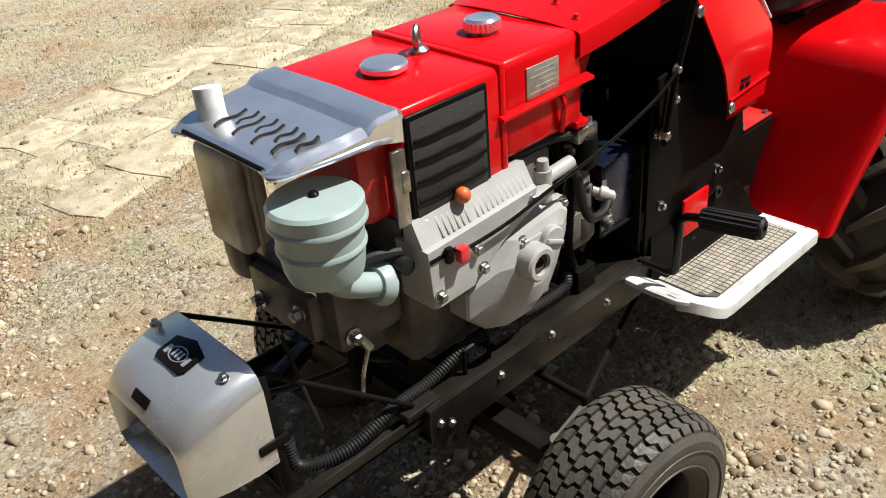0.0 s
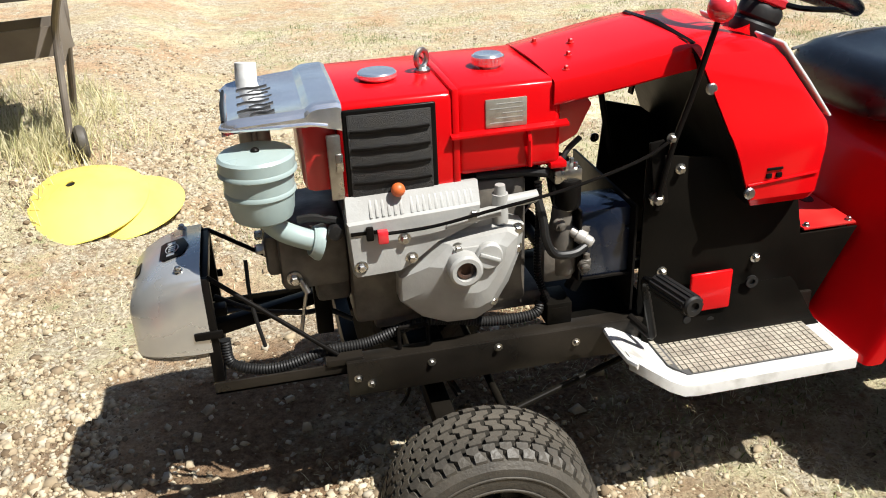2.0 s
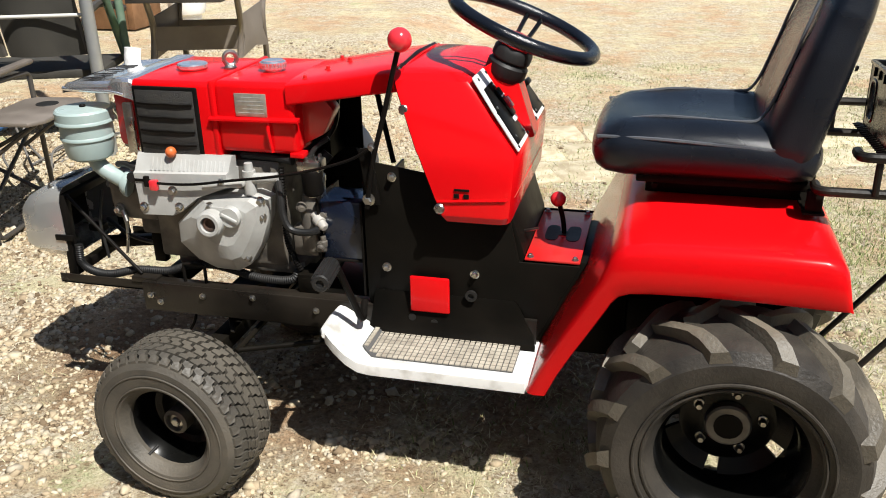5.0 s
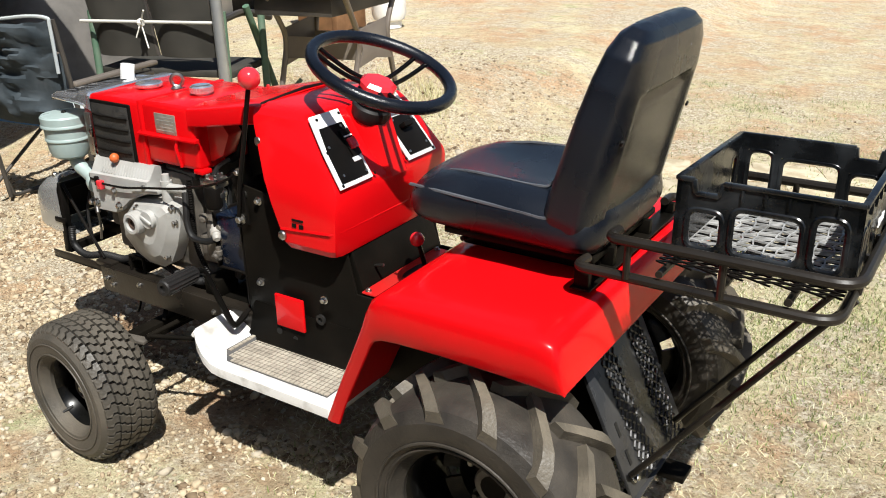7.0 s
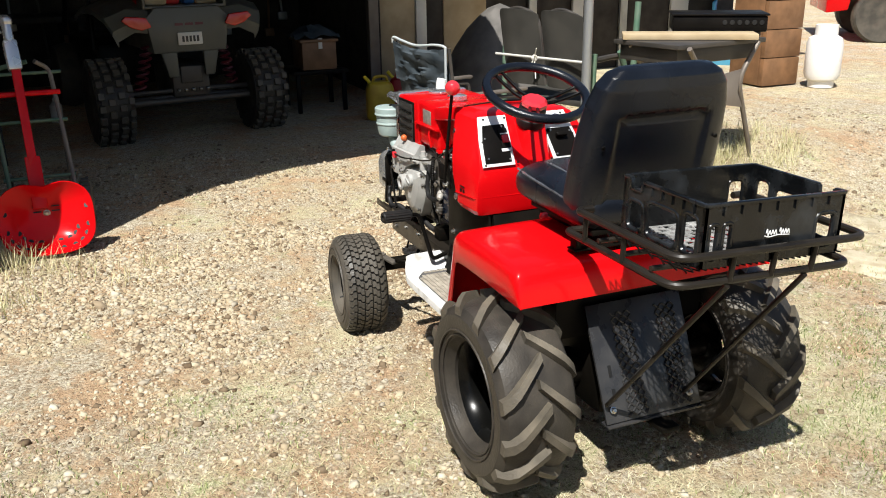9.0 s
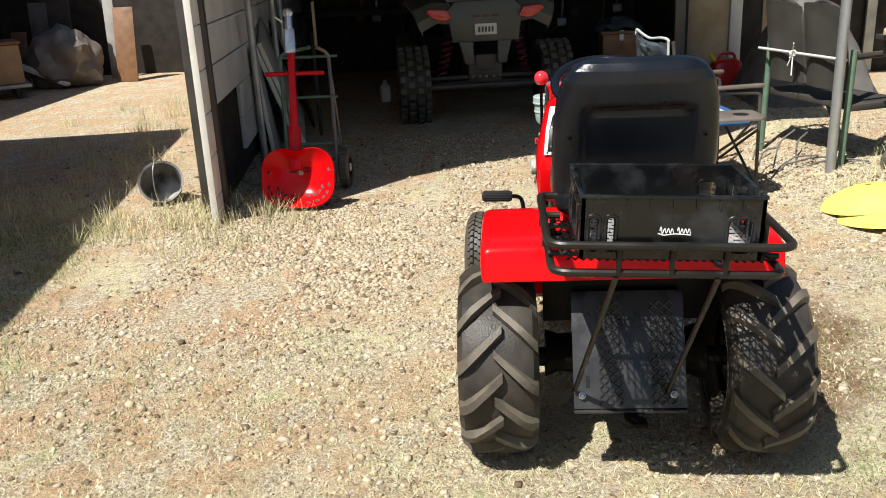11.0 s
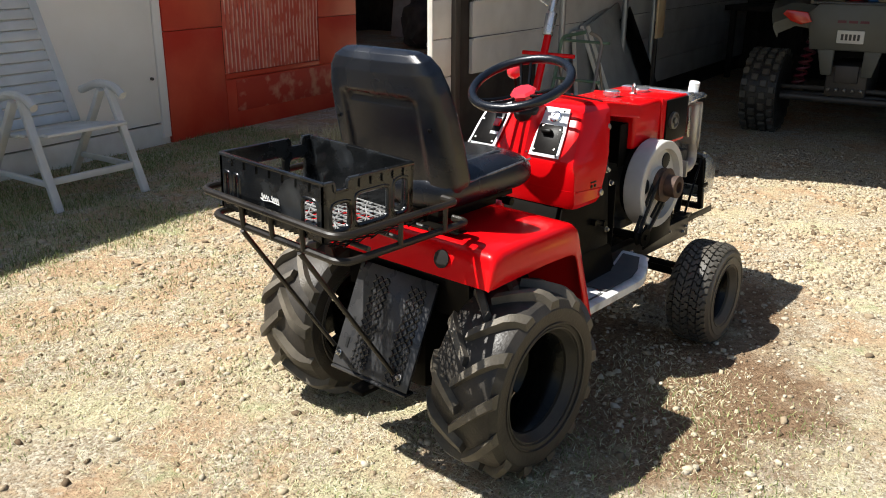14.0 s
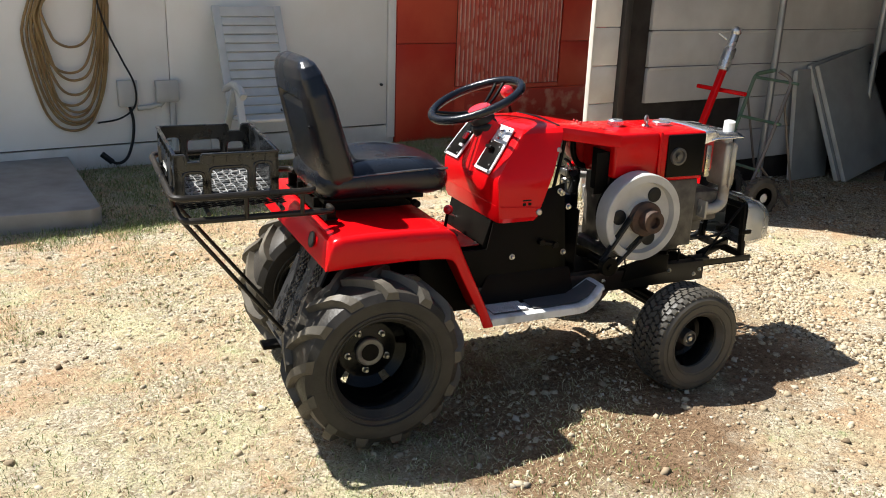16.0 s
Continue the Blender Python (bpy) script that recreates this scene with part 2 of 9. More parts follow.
def even(pts, step):
    """Points set evenly along a polyline."""
    pts = [Vector(p) for p in pts]
    out, carry = [pts[0]], 0.0
    for a, b in zip(pts, pts[1:]):
        length = (b - a).length
        s = step - carry
        while s <= length:
            out.append(a.lerp(b, s / length))
            s += step
        carry = length - (s - step)
    return out


def prism(bm, poly, plane, a, b, bev=0.0, seg=2):
    """A polygon given in plane 'xz', 'xy' or 'yz', pushed from a to b along the third axis."""
    t = bmesh.new()

    def at(p, h):
        return {"xz": (p[0], h, p[1]), "xy": (p[0], p[1], h), "yz": (h, p[0], p[1])}[plane]

    lo = [t.verts.new(at(p, a)) for p in poly]
    hi = [t.verts.new(at(p, b)) for p in poly]
    k = len(poly)
    t.faces.new(lo)
    t.faces.new(hi[::-1])
    for i in range(k):
        t.faces.new((lo[i], hi[i], hi[(i + 1) % k], lo[(i + 1) % k]))
    bmesh.ops.recalc_face_normals(t, faces=t.faces)
    if bev:
        bmesh.ops.bevel(t, geom=t.edges[:], offset=bev, segments=seg, profile=0.5, affect="EDGES")
    return merge(bm, t)


def loft(bm, rings, cap=True, closed=True):
    t = bmesh.new()
    vs = [[t.verts.new(p) for p in ring] for ring in rings]
    for a, b in zip(vs, vs[1:]):
        k = len(a)
        for i in range(k if closed else k - 1):
            t.faces.new((a[i], a[(i + 1) % k], b[(i + 1) % k], b[i]))
    if cap and closed:
        t.faces.new(vs[0][::-1])
        t.faces.new(vs[-1])
    bmesh.ops.recalc_face_normals(t, faces=t.faces)
    return merge(bm, t)


def superellipse(hw, hh, n=28, e=3.2):
    out = []
    for i in range(n):
        a = 2 * math.pi * i / n
        c, s = math.cos(a), math.sin(a)
        out.append((hw * math.copysign(abs(c) ** (2 / e), c), hh * math.copysign(abs(s) ** (2 / e), s)))
    return out


def part(name, bm, material, parent=None, label="", sharp=32):
    me = bpy.data.meshes.new(name)
    bm.to_mesh(me)
    bm.free()
    me.materials.append(material)
    me.polygons.foreach_set("use_smooth", [True] * len(me.polygons))
    me.set_sharp_from_angle(angle=radians(sharp))
    ob = new(name, me)
    ob.parent = parent
    return tagged(ob, label)


def loose_parts(name, bm, material, parent, label="", sharp=32):
    """Each loose piece of a bmesh becomes a part of its own."""
    made, seen = [], set()
    for start in bm.verts:
        if start in seen:
            continue
        piece, todo = [], [start]
        seen.add(start)
        while todo:
            v = todo.pop()
            piece.append(v)
            for e in v.link_edges:
                o = e.other_vert(v)
                if o not in seen:
                    seen.add(o)
                    todo.append(o)
        one = B()
        twin = {v: one.verts.new(v.co) for v in piece}
        for f in {f for v in piece for f in v.link_faces}:
            one.faces.new([twin[v] for v in f.verts])
        made.append(part(name, one, material, parent, label, sharp))
    bm.free()
    return made


def thing(name, at, label, category, group="", kind="", m=None):
    ob = new(name)
    ob.empty_display_size = 0.1
    ob.matrix_world = m or Matrix.Translation(at)
    return tagged(ob, label, category, group, kind)


def under(ob, parent):
    """Hang a mesh made in world places under a parent that stands elsewhere."""
    ob.parent = parent
    bpy.context.view_layer.update()
    ob.matrix_parent_inverse = parent.matrix_world.inverted()
    return ob


def mirrored(ob, name=""):
    """The same part on the other side of the tractor's middle line."""
    me = ob.data.copy()
    me.transform(Matrix.Diagonal((1, -1, 1, 1)))
    me.flip_normals()
    o = new(name or ob.name.split(".")[0], me)
    o.parent = ob.parent
    if ob.get("label"):
        o["label"] = ob["label"]
    return o


def B():
    return bmesh.new()


# ---- the tractor: x ahead, y to its left, rear axle over the origin ----
tractor = thing("garden_tractor", (0, 0, 0), "red garden tractor with exposed diesel engine and black seat", "tractor")


def rear_tyre():
    bm = B()
    w = 0.112
    prof = [(0.158, -w * 0.78), (0.168, -w * 0.93), (0.200, -w * 1.05), (0.232, -w * 1.04), (0.255, -w * 0.90), (0.264, -w * 0.70),
            (0.268, -w * 0.35), (0.269, 0), (0.268, w * 0.35), (0.264, w * 0.70), (0.255, w * 0.90), (0.232, w * 1.04),
            (0.200, w * 1.05), (0.168, w * 0.93), (0.158, w * 0.78), (0.150, w * 0.70), (0.150, -w * 0.70), (0.158, -w * 0.78)]
    turned(bm, prof, (0, 0, 0), (0, 1, 0), 64, cap=False)
    return bm


def tyre_lug(side):
    """One chevron bar: it runs from the middle line out over the shoulder, and back."""
    bm = B()
    w = 0.112
    rings = []
    for k in range(7):
        u = k / 6
        y = side * (-0.012 + u * (w * 1.02 + 0.012))
        a = u * 0.42
        base = 0.262 if u < 0.7 else 0.262 - (u - 0.7) * 0.085
        top = 0.291 if u < 0.75 else 0.291 - (u - 0.75) * 0.125
        half = 0.012 + 0.004 * u
        ring = []
        for r, h in ((base, half * 1.35), (top, half), (top, -half), (base, -half * 1.35)):
            ang = a + h / r
            ring.append((r * math.cos(ang), y, r * math.sin(ang)))
        rings.append(ring)
    loft(bm, rings)
    bmesh.ops.recalc_face_normals(bm, faces=bm.faces)
    return bm


def rear_rim():
    bm = B()
    turned(bm, [(0.164, 0.086), (0.168, 0.082), (0.166, 0.074), (0.152, 0.068), (0.140, 0.055), (0.134, 0.02), (0.134, -0.045), (0.150, -0.06), (0.164, -0.086),
                (0.158, -0.086), (0.146, -0.066), (0.130, -0.05), (0.130, 0.02), (0.136, 0.052), (0.148, 0.066), (0.164, 0.086)], (0, 0, 0), (0, 1, 0), 56, cap=False)
    # dished disc with five openings near the rim
    turned(bm, [(0.100, -0.061), (0.085, -0.062), (0.062, -0.054), (0.0, -0.054), (0.0, -0.062), (0.066, -0.063), (0.085, -0.072), (0.100, -0.071), (0.100, -0.061)], (0, 0, 0), (0, 1, 0), 48, cap=False)
    for k in range(5):
        rings = []
        for i in range(7):
            a = 2 * math.pi * k / 5 + 0.5 + (i / 6 - 0.5) * 1.03
            rings.append([(r * math.cos(a), y, r * math.sin(a)) for r, y in ((0.0985, -0.061), (0.122, -0.048), (0.134, -0.040), (0.134, -0.048), (0.124, -0.058), (0.0985, -0.070))])
        loft(bm, rings)
    return bm


def front_tyre():
    """Carcass of the turf tyre."""
    bm = B()
    w = 0.084
    prof = [(0.104, -w * 0.8), (0.114, -w * 0.95), (0.14, -w * 1.02), (0.166, -w * 0.99), (0.178, -w * 0.88), (0.182, -w * 0.5), (0.184, 0),
            (0.182, w * 0.5), (0.178, w * 0.88), (0.166, w * 0.99), (0.14, w * 1.02), (0.114, w * 0.95), (0.104, w * 0.8), (0.098, w * 0.7), (0.098, -w * 0.7), (0.104, -w * 0.8)]
    turned(bm, prof, (0, 0, 0), (0, 1, 0), 56, cap=False)
    return bm


def tread_block(row, pitch):
    """One S-shaped block of the turf tyre's tread."""
    bm = B()
    yc = (row - 2) * 0.0305
    half, lean = pitch * 0.395, pitch * 0.20 * (1 if row % 2 else -1)
    edge = [(-0.0142, -lean), (-0.003, -lean), (0.003, lean), (0.0142, lean)]
    outline = [(v, o - half) for v, o in edge] + [(v, o + half) for v, o in edge[::-1]]
    low, top = [], []
    for v, o in outline:
        y = yc + v
        fall = max(0.0, abs(y) - 0.048) * 0.30 + max(0.0, abs(y) - 0.066) * 0.5
        low.append((y * 1.02, o, 0.174 - fall))
        top.append((yc + v * 0.9, o * 0.92, 0.1955 - fall))
    loft(bm, [[(r * math.sin(a), y, r * math.cos(a)) for y, a, r in ring] for ring in (low, top)])
    bmesh.ops.recalc_face_normals(bm, faces=bm.faces)
    return bm


def front_rim():
    bm = B()
    turned(bm, [(0.110, 0.068), (0.113, 0.063), (0.104, 0.054), (0.094, 0.04), (0.088, 0.0), (0.088, -0.04), (0.11, -0.066), (0.104, -0.066), (0.084, -0.042),
                (0.084, 0.0), (0.09, 0.036), (0.100, 0.052), (0.110, 0.068)], (0, 0, 0), (0, 1, 0), 44, cap=False)
    turned(bm, [(0.088, -0.012), (0.07, -0.022), (0.03, -0.02), (0.028, -0.02), (0.028, -0.028), (0.07, -0.03), (0.088, -0.02)], (0, 0, 0), (0, 1, 0), 40, cap=False)
    return bm


def sidewall_rings(wheel, sizes, thick, material):
    for r, y in sizes:
        for s in (1, -1):
            bm = B()
            pipe(bm, [(r * math.cos(2 * math.pi * i / 60), y * s, r * math.sin(2 * math.pi * i / 60)) for i in range(60)], thick, 6, closed=True)
            part("sidewall_ring", bm, material, wheel)


def wheels():
    tyre, rim = rear_tyre(), rear_rim()
    bm = B()
    rear = thing("rear_wheel", (0, 0, 0), "", "")
    rear.parent = tractor
    part("tyre", tyre, RUBBER_SIDE, rear, "black farm tyre with chevron lugs", 28)
    sidewall_rings(rear, ((0.190, 0.116), (0.174, 0.1085)), 0.0035, RUBBER_SIDE)
    for side in (1, -1):
        lug = part("tyre_lug", tyre_lug(side), RUBBER_DUSTY, rear)
        for i in range(13):
            ob = lug if i == 0 else new("tyre_lug", lug.data)
            ob.parent = rear
            ob.matrix_basis = Matrix.Rotation(-2 * math.pi * (i + (0.5 if side < 0 else 0)) / 13, 4, "Y")
    part("rim", rim, BLACK_GLOSS, rear, "glossy black steel rim")
    turned(bm, [(0.048, -0.062), (0.048, -0.036), (0.044, -0.032), (0.030, -0.032), (0.024, -0.034), (0.024, -0.052), (0.0, -0.052)], (0, 0, 0), (0, 1, 0), 28)
    part("hub", bm, mat("worn_grey_hub", (0.20, 0.19, 0.175), (0.11, 0.10, 0.09), rough=0.5, metal=0.4, scale=20), rear, "bare grey axle hub")
    for i in range(5):
        a = 2 * math.pi * i / 5 + 0.5
        bm = B()
        bolt(bm, (0.070 * math.cos(a), -0.058, 0.070 * math.sin(a)), (0, 1, 0), 0.0080, 0.012)
        part("lug_bolt", bm, STEEL, rear)
    bm = B()
    rod(bm, (0, -0.30, 0), (0, -0.03, 0), 0.03)
    part("axle_shaft", bm, BLACK, rear)
    rear.matrix_world = Matrix.Translation((-0.03, 0.385, 0.287))
    copy_thing(rear, pose(-0.050, -0.382, 0.293, 0, 40, 180))

    front = thing("front_wheel", (0, 0, 0), "", "")
    front.parent = tractor
    part("tyre", front_tyre(), RUBBER, front, "black turf tyre with zigzag tread blocks", 28)
    sidewall_rings(front, ((0.121, 0.0828), (0.150, 0.0857)), 0.002, RUBBER)
    pitch = 2 * math.pi / 42
    for row in range(5):
        block = part("tread_block", tread_block(row, pitch), RUBBER, front)
        for i in range(42):
            ob = block if i == 0 else new("tread_block", block.data)
            ob.parent = front
            ob.matrix_basis = Matrix.Rotation(pitch * (i + 0.28 * row), 4, "Y")
    part("rim", front_rim(), BLACK_GLOSS, front, "black steel rim")
    bm = B()
    turned(bm, [(0.03, -0.06), (0.03, 0.03), (0.022, 0.034), (0.022, 0.022), (0.0, 0.022)], (0, 0, 0), (0, 1, 0), 24)
    part("hub", bm, GREY_DIRTY, front, "greasy hub tube")
    bm = B()
    bolt(bm, (0, 0.022, 0), (0, 1, 0), 0.011, 0.008)
    part("axle_bolt", bm, STEEL, front)
    bm = B()
    rod(bm, (0.055, 0.035, -0.072), (0.062, 0.062, -0.08), 0.004)
    part("valve", bm, RUBBER_BLACK, front)
    front.matrix_world = pose(1.210, 0.432, 0.186, 0, 0, -4) @ Matrix.Scale(1.04, 4)
    copy_thing(front, pose(1.200, -0.395, 0.19, 0, 0, 183))


wheels()


def chassis():
    for s in (1, -1):
        bm = B()
        # channel rail: web and two flanges
        box(bm, (0.40, s * 0.186, 0.326), (1.432, s * 0.192, 0.405), 0.0015)
        box(bm, (0.40, s * 0.150, 0.399), (1.432, s * 0.1865, 0.405), 0.0015)
        box(bm, (0.40, s * 0.150, 0.326), (1.432, s * 0.1865, 0.332), 0.0015)
        rail = part("frame_rail", bm, RAIL, tractor, "black painted steel channel rail")
        for x, z in ((1.411, 0.369), (1.385, 0.352), (1.26, 0.38), (1.12, 0.39), (0.95, 0.372)):
            bm = B()
            bolt(bm, (x, s * 0.192, z), (0, s, 0), 0.006, 0.005)
            part("rail_bolt", bm, STEEL, rail)
        bm = B()
        box(bm, (1.43, s * 0.14, 0.372), (1.69, s * 0.175, 0.378), 0.001)
        box(bm, (1.43, s * 0.170, 0.372), (1.69, s * 0.175, 0.398), 0.001)
        box(bm, (1.395, s * 0.13, 0.396), (1.47, s * 0.18, 0.412), 0.003)
        part("front_angle_bar", bm, RAIL, tractor)
        bm = B()
        # square hoop that clips the hose to the rail
        pipe(bm, rounded_path([(1.26, s * 0.165, 0.405), (1.26, s * 0.165, 0.455), (1.32, s * 0.165, 0.455), (1.32, s * 0.165, 0.405)], 0.006, 2), 0.0045, 6)
        part("hose_hoop", bm, BLACK, tractor)
    for x, w in ((0.90, 0.05), (1.41, 0.03)):
        bm = B()
        box(bm, (x - w / 2, -0.186, 0.335), (x + w / 2, 0.186, 0.395), 0.003)
        part("cross_member", bm, BLACK_SATIN, tractor)
    bm = B()
    box(bm, (0.95, 0.09, 0.405), (1.005, 0.165, 0.455), 0.003)
    box(bm, (0.96, 0.164, 0.415), (0.995, 0.1655, 0.445), 0.001)
    part("mount_block", bm, BLACK_SATIN, tractor)
    # front axle, spindles, tie rod
    bm = B()
    beam(bm, (1.24, -0.31, 0.235), (1.24, 0.31, 0.235), 0.045, 0.045, 0.004)
    box(bm, (1.20, -0.05, 0.25), (1.28, 0.05, 0.33), 0.005)
    part("front_axle", bm, BLACK_SATIN, tractor)
    for s in (1, -1):
        bm = B()
        rod(bm, (1.24, s * 0.31, 0.165), (1.24, s * 0.31, 0.285), 0.017)
        rod(bm, (1.235, s * 0.31, 0.192), (1.23, s * 0.39, 0.192), 0.013)
        beam(bm, (1.24, s * 0.31, 0.275), (1.13, s * 0.29, 0.275), 0.03, 0.01, 0.002)
        part("spindle", bm, GREY_DIRTY, tractor)
    bm = B()
    rod(bm, (1.13, -0.29, 0.288), (1.13, 0.29, 0.288), 0.008)
    rod(bm, (1.13, 0.28, 0.288), (0.70, 0.13, 0.31), 0.007)
    part("tie_rod", bm, BLACK_SATIN, tractor)
    # transmission under the seat
    bm = B()
    box(bm, (-0.16, -0.13, 0.19), (0.22, 0.13, 0.46), 0.03)
    turned(bm, [(0.09, -0.24), (0.075, -0.2), (0.06, 0.2), (0.075, 0.24)], (0, 0, 0.287), (0, 1, 0), 24)
    part("transaxle", bm, BLACK_SATIN, tractor)
    bm = B()
    box(bm, (0.20, -0.14, 0.30), (0.46, 0.14, 0.54), 0.012)
    part("tunnel", bm, BLACK_SATIN, tractor)


chassis()


def side_plates():
    back = [(0.735, 0.757), (0.66, 0.745), (0.60, 0.70), (0.47, 0.66), (0.445, 0.546), (0.308, 0.546), (0.402, 0.352)]
    bm = B()
    prism(bm, [(0.812, 0.768)] + back + [(0.795, 0.36), (0.812, 0.42)], "xz", 0.177, 0.183, 0.001)
    left = part("side_plate", bm, BLACK_SATIN, tractor, "black steel side plate")
    bm = B()
    prism(bm, [(0.748, 0.768)] + back[1:] + [(0.775, 0.36), (0.782, 0.42)], "xz", -0.183, -0.177, 0.001)
    right = part("side_plate", bm, BLACK_SATIN, tractor, "black steel side plate")
    for s, plate in ((1, left), (-1, right)):
        for x, z in ((0.74, 0.732), (0.762, 0.506), (0.548, 0.507), (0.77 if s < 0 else 0.793, 0.679), (0.73 if s < 0 else 0.79, 0.74)):
            bm = B()
            bolt(bm, (x, s * 0.183, z), (0, s, 0), 0.0075, 0.008)
            part("plate_bolt", bm, STEEL, plate)
    bm = B()
    box(bm, (0.82, -0.177, 0.42), (0.826, 0.177, 0.66), 0.001)
    box(bm, (0.826, 0.02, 0.50), (0.94, 0.165, 0.506), 0.002)
    box(bm, (0.934, 0.02, 0.50), (0.94, 0.165, 0.66), 0.002)
    part("front_bulkhead", bm, BLACK, tractor)
    bm = B()
    box(bm, (0.826, 0.055, 0.50), (0.935, 0.16, 0.655), 0.008)
    part("battery_box", bm, BATTERY_BLUE, tractor, "dark blue glossy battery case")
    bm = B()
    box(bm, (0.76, -0.15, 0.398), (0.97, 0.158, 0.404), 0.001)
    part("battery_tray", bm, BLACK_SATIN, tractor)
    # skirt and red reflector plate over the footboard
    bm = B()
    rows = []
    for z, y, xa, xb in ((0.446, 0.1835, 0.79, 0.455), (0.436, 0.187, 0.795, 0.445), (0.40, 0.193, 0.80, 0.425), (0.362, 0.201, 0.805, 0.405), (0.349, 0.210, 0.808, 0.400), (0.3455, 0.228, 0.808, 0.398)):
        rows.append([(xa + (xb - xa) * i / 8, y - 0.0, z) for i in range(9)])
    loft(bm, rows, cap=False, closed=False)
    bmesh.ops.solidify(bm, geom=bm.faces[:], thickness=0.003)
    bmesh.ops.recalc_face_normals(bm, faces=bm.faces)
    a = part("footwell_skirt", bm, BLACK_SATIN, tractor)
    mirrored(a)
    bm = B()
    box(bm, (0.606, 0.194, 0.404), (0.702, 0.203, 0.496), 0.009, seg=3)
    part("reflector_plate", bm, RED, tractor, "square red plate")
    bm = B()
    turned(bm, [(0.014, 0), (0.014, 0.006), (0.007, 0.006), (0.007, 0.001), (0.0, 0.001)], (0.555, 0.192, 0.455), (0, 1, 0), 18)
    turned(bm, [(0.009, 0), (0.009, 0.006), (0.004, 0.006), (0.0, 0.006)], (0.70, 0.192, 0.385), (0, 1, 0), 12)
    turned(bm, [(0.009, 0), (0.009, 0.006), (0.004, 0.006), (0.0, 0.006)], (0.645, 0.192, 0.375), (0, 1, 0), 12)
    loose_parts("rubber_grommet", bm, RUBBER_BLACK, tractor)
    bm = B()
    beam(bm, (0.66, -0.195, 0.555), (0.72, -0.195, 0.54), 0.008, 0.014, 0.003)
    turned(bm, [(0.012, 0), (0.012, 0.018), (0.0, 0.02)], (0.66, -0.186, 0.556), (0, -1, 0), 12)
    turned(bm, [(0.012, 0), (0.012, 0.018), (0.0, 0.02)], (0.72, -0.186, 0.54), (0, -1, 0), 12)
    part("hinge_handle", bm, BLACK, right)


side_plates()


def footboards():
    """Pressed boards with a rolled rim; the nose turns up. Grip cells on the left one, a ribbed patch on the right one."""
    for s in (1, -1):
        w = 0.366 if s > 0 else 0.336
        stations = [(0.396, w - 0.010, 0.341), (0.400, w, 0.342), (0.60, w, 0.342), (0.755, w, 0.342), (0.785, w, 0.346), (0.815, w - 0.004, 0.360), (0.850, w - 0.018, 0.381), (0.872, w - 0.034, 0.393), (0.882, w - 0.052, 0.394)]
        bm = B()
        rings = []
        for x, yo, z in stations:
            yi = 0.178
            rings.append([(x, s * yi, z), (x, s * (yo - 0.030), z), (x, s * (yo - 0.024), z + 0.003), (x, s * (yo - 0.008), z + 0.003), (x, s * (yo - 0.001), z - 0.001), (x, s * yo, z - 0.008), (x, s * yo, z - 0.026),
                          (x, s * (yo - 0.004), z - 0.027), (x, s * (yo - 0.006), z - 0.008), (x, s * yi, z - 0.006)])
        loft(bm, rings)
        # rolled lip across the raised nose and along the rear end
        pipe(bm, [(0.882, s * 0.182, 0.388), (0.886, s * (w - 0.12), 0.388), (0.883, s * (w - 0.055), 0.388), (0.872, s * (w - 0.034), 0.387)], 0.0075, 8)
        box(bm, (0.393, s * 0.178, 0.316), (0.399, s * (w - 0.006), 0.343), 0.002)
        board = part("footboard", bm, WHITE_STEP, tractor, "white painted metal footboard" if s > 0 else "pale grey worn metal footboard", 30)
        x0, x1, y0, y1 = (0.432, 0.792, 0.206, 0.330) if s > 0 else (0.425, 0.565, 0.205, 0.302)

        def lift(x, y):
            if x < 0.755:
                z = 0.342
            else:
                z = 0.342 + max(0.0, x - 0.775) * 0.52
            return z

        bm = B()
        cols = [x0 + (x1 - x0) * i / 12 for i in range(13)]
        loft(bm, [[(x, s * y0, lift(x, 0) + 0.001), (x, s * (y1 - max(0.0, x - 0.765) * 1.1), lift(x, 0) + 0.001), (x, s * (y1 - max(0.0, x - 0.765) * 1.1), lift(x, 0) + 0.003), (x, s * y0, lift(x, 0) + 0.003)] for x in cols])
        part("grip_base", bm, PAD_DARK, board)
        pads = B()
        nx, ny = (27, 8) if s > 0 else (13, 1)
        dx, dy = (x1 - x0) / nx, (y1 - y0) / ny
        for i in range(nx):
            for j in range(ny):
                cx, cy = x0 + (i + 0.5) * dx, y0 + (j + 0.5) * dy
                if s > 0 and cy + dy * 0.5 > y1 - max(0.0, cx + dx * 0.5 - 0.765) * 1.1:
                    continue
                z = lift(cx, cy)
                box(pads, (cx - dx * 0.40, s * (cy - dy * 0.42), z + 0.002), (cx + dx * 0.40, s * (cy + dy * 0.42), z + 0.0058))
        part("grip_studs", pads, PAD_GREY if s > 0 else WHITE_STEP, board)
        if s < 0:
            bm = B()
            loft(bm, [[(x, -0.205, z + 0.003), (x, -y, z + 0.003), (x, -y, z + 0.006), (x, -0.205, z + 0.006)] for x, y, z in ((0.585, 0.300, 0.342), (0.77, 0.300, 0.343), (0.815, 0.296, 0.360), (0.862, 0.275, 0.387))])
            part("grip_sheet", bm, PAD_DARK, board)
        for x, z in ((0.50, 0.318), (0.74, 0.318)):
            bm = B()
            beam(bm, (x, 0, z), (x, s * (w - 0.03), z), 0.03, 0.02, 0.002)
            part("footboard_bracket", bm, BLACK_SATIN, tractor)
    # clutch pedal
    bm = B()
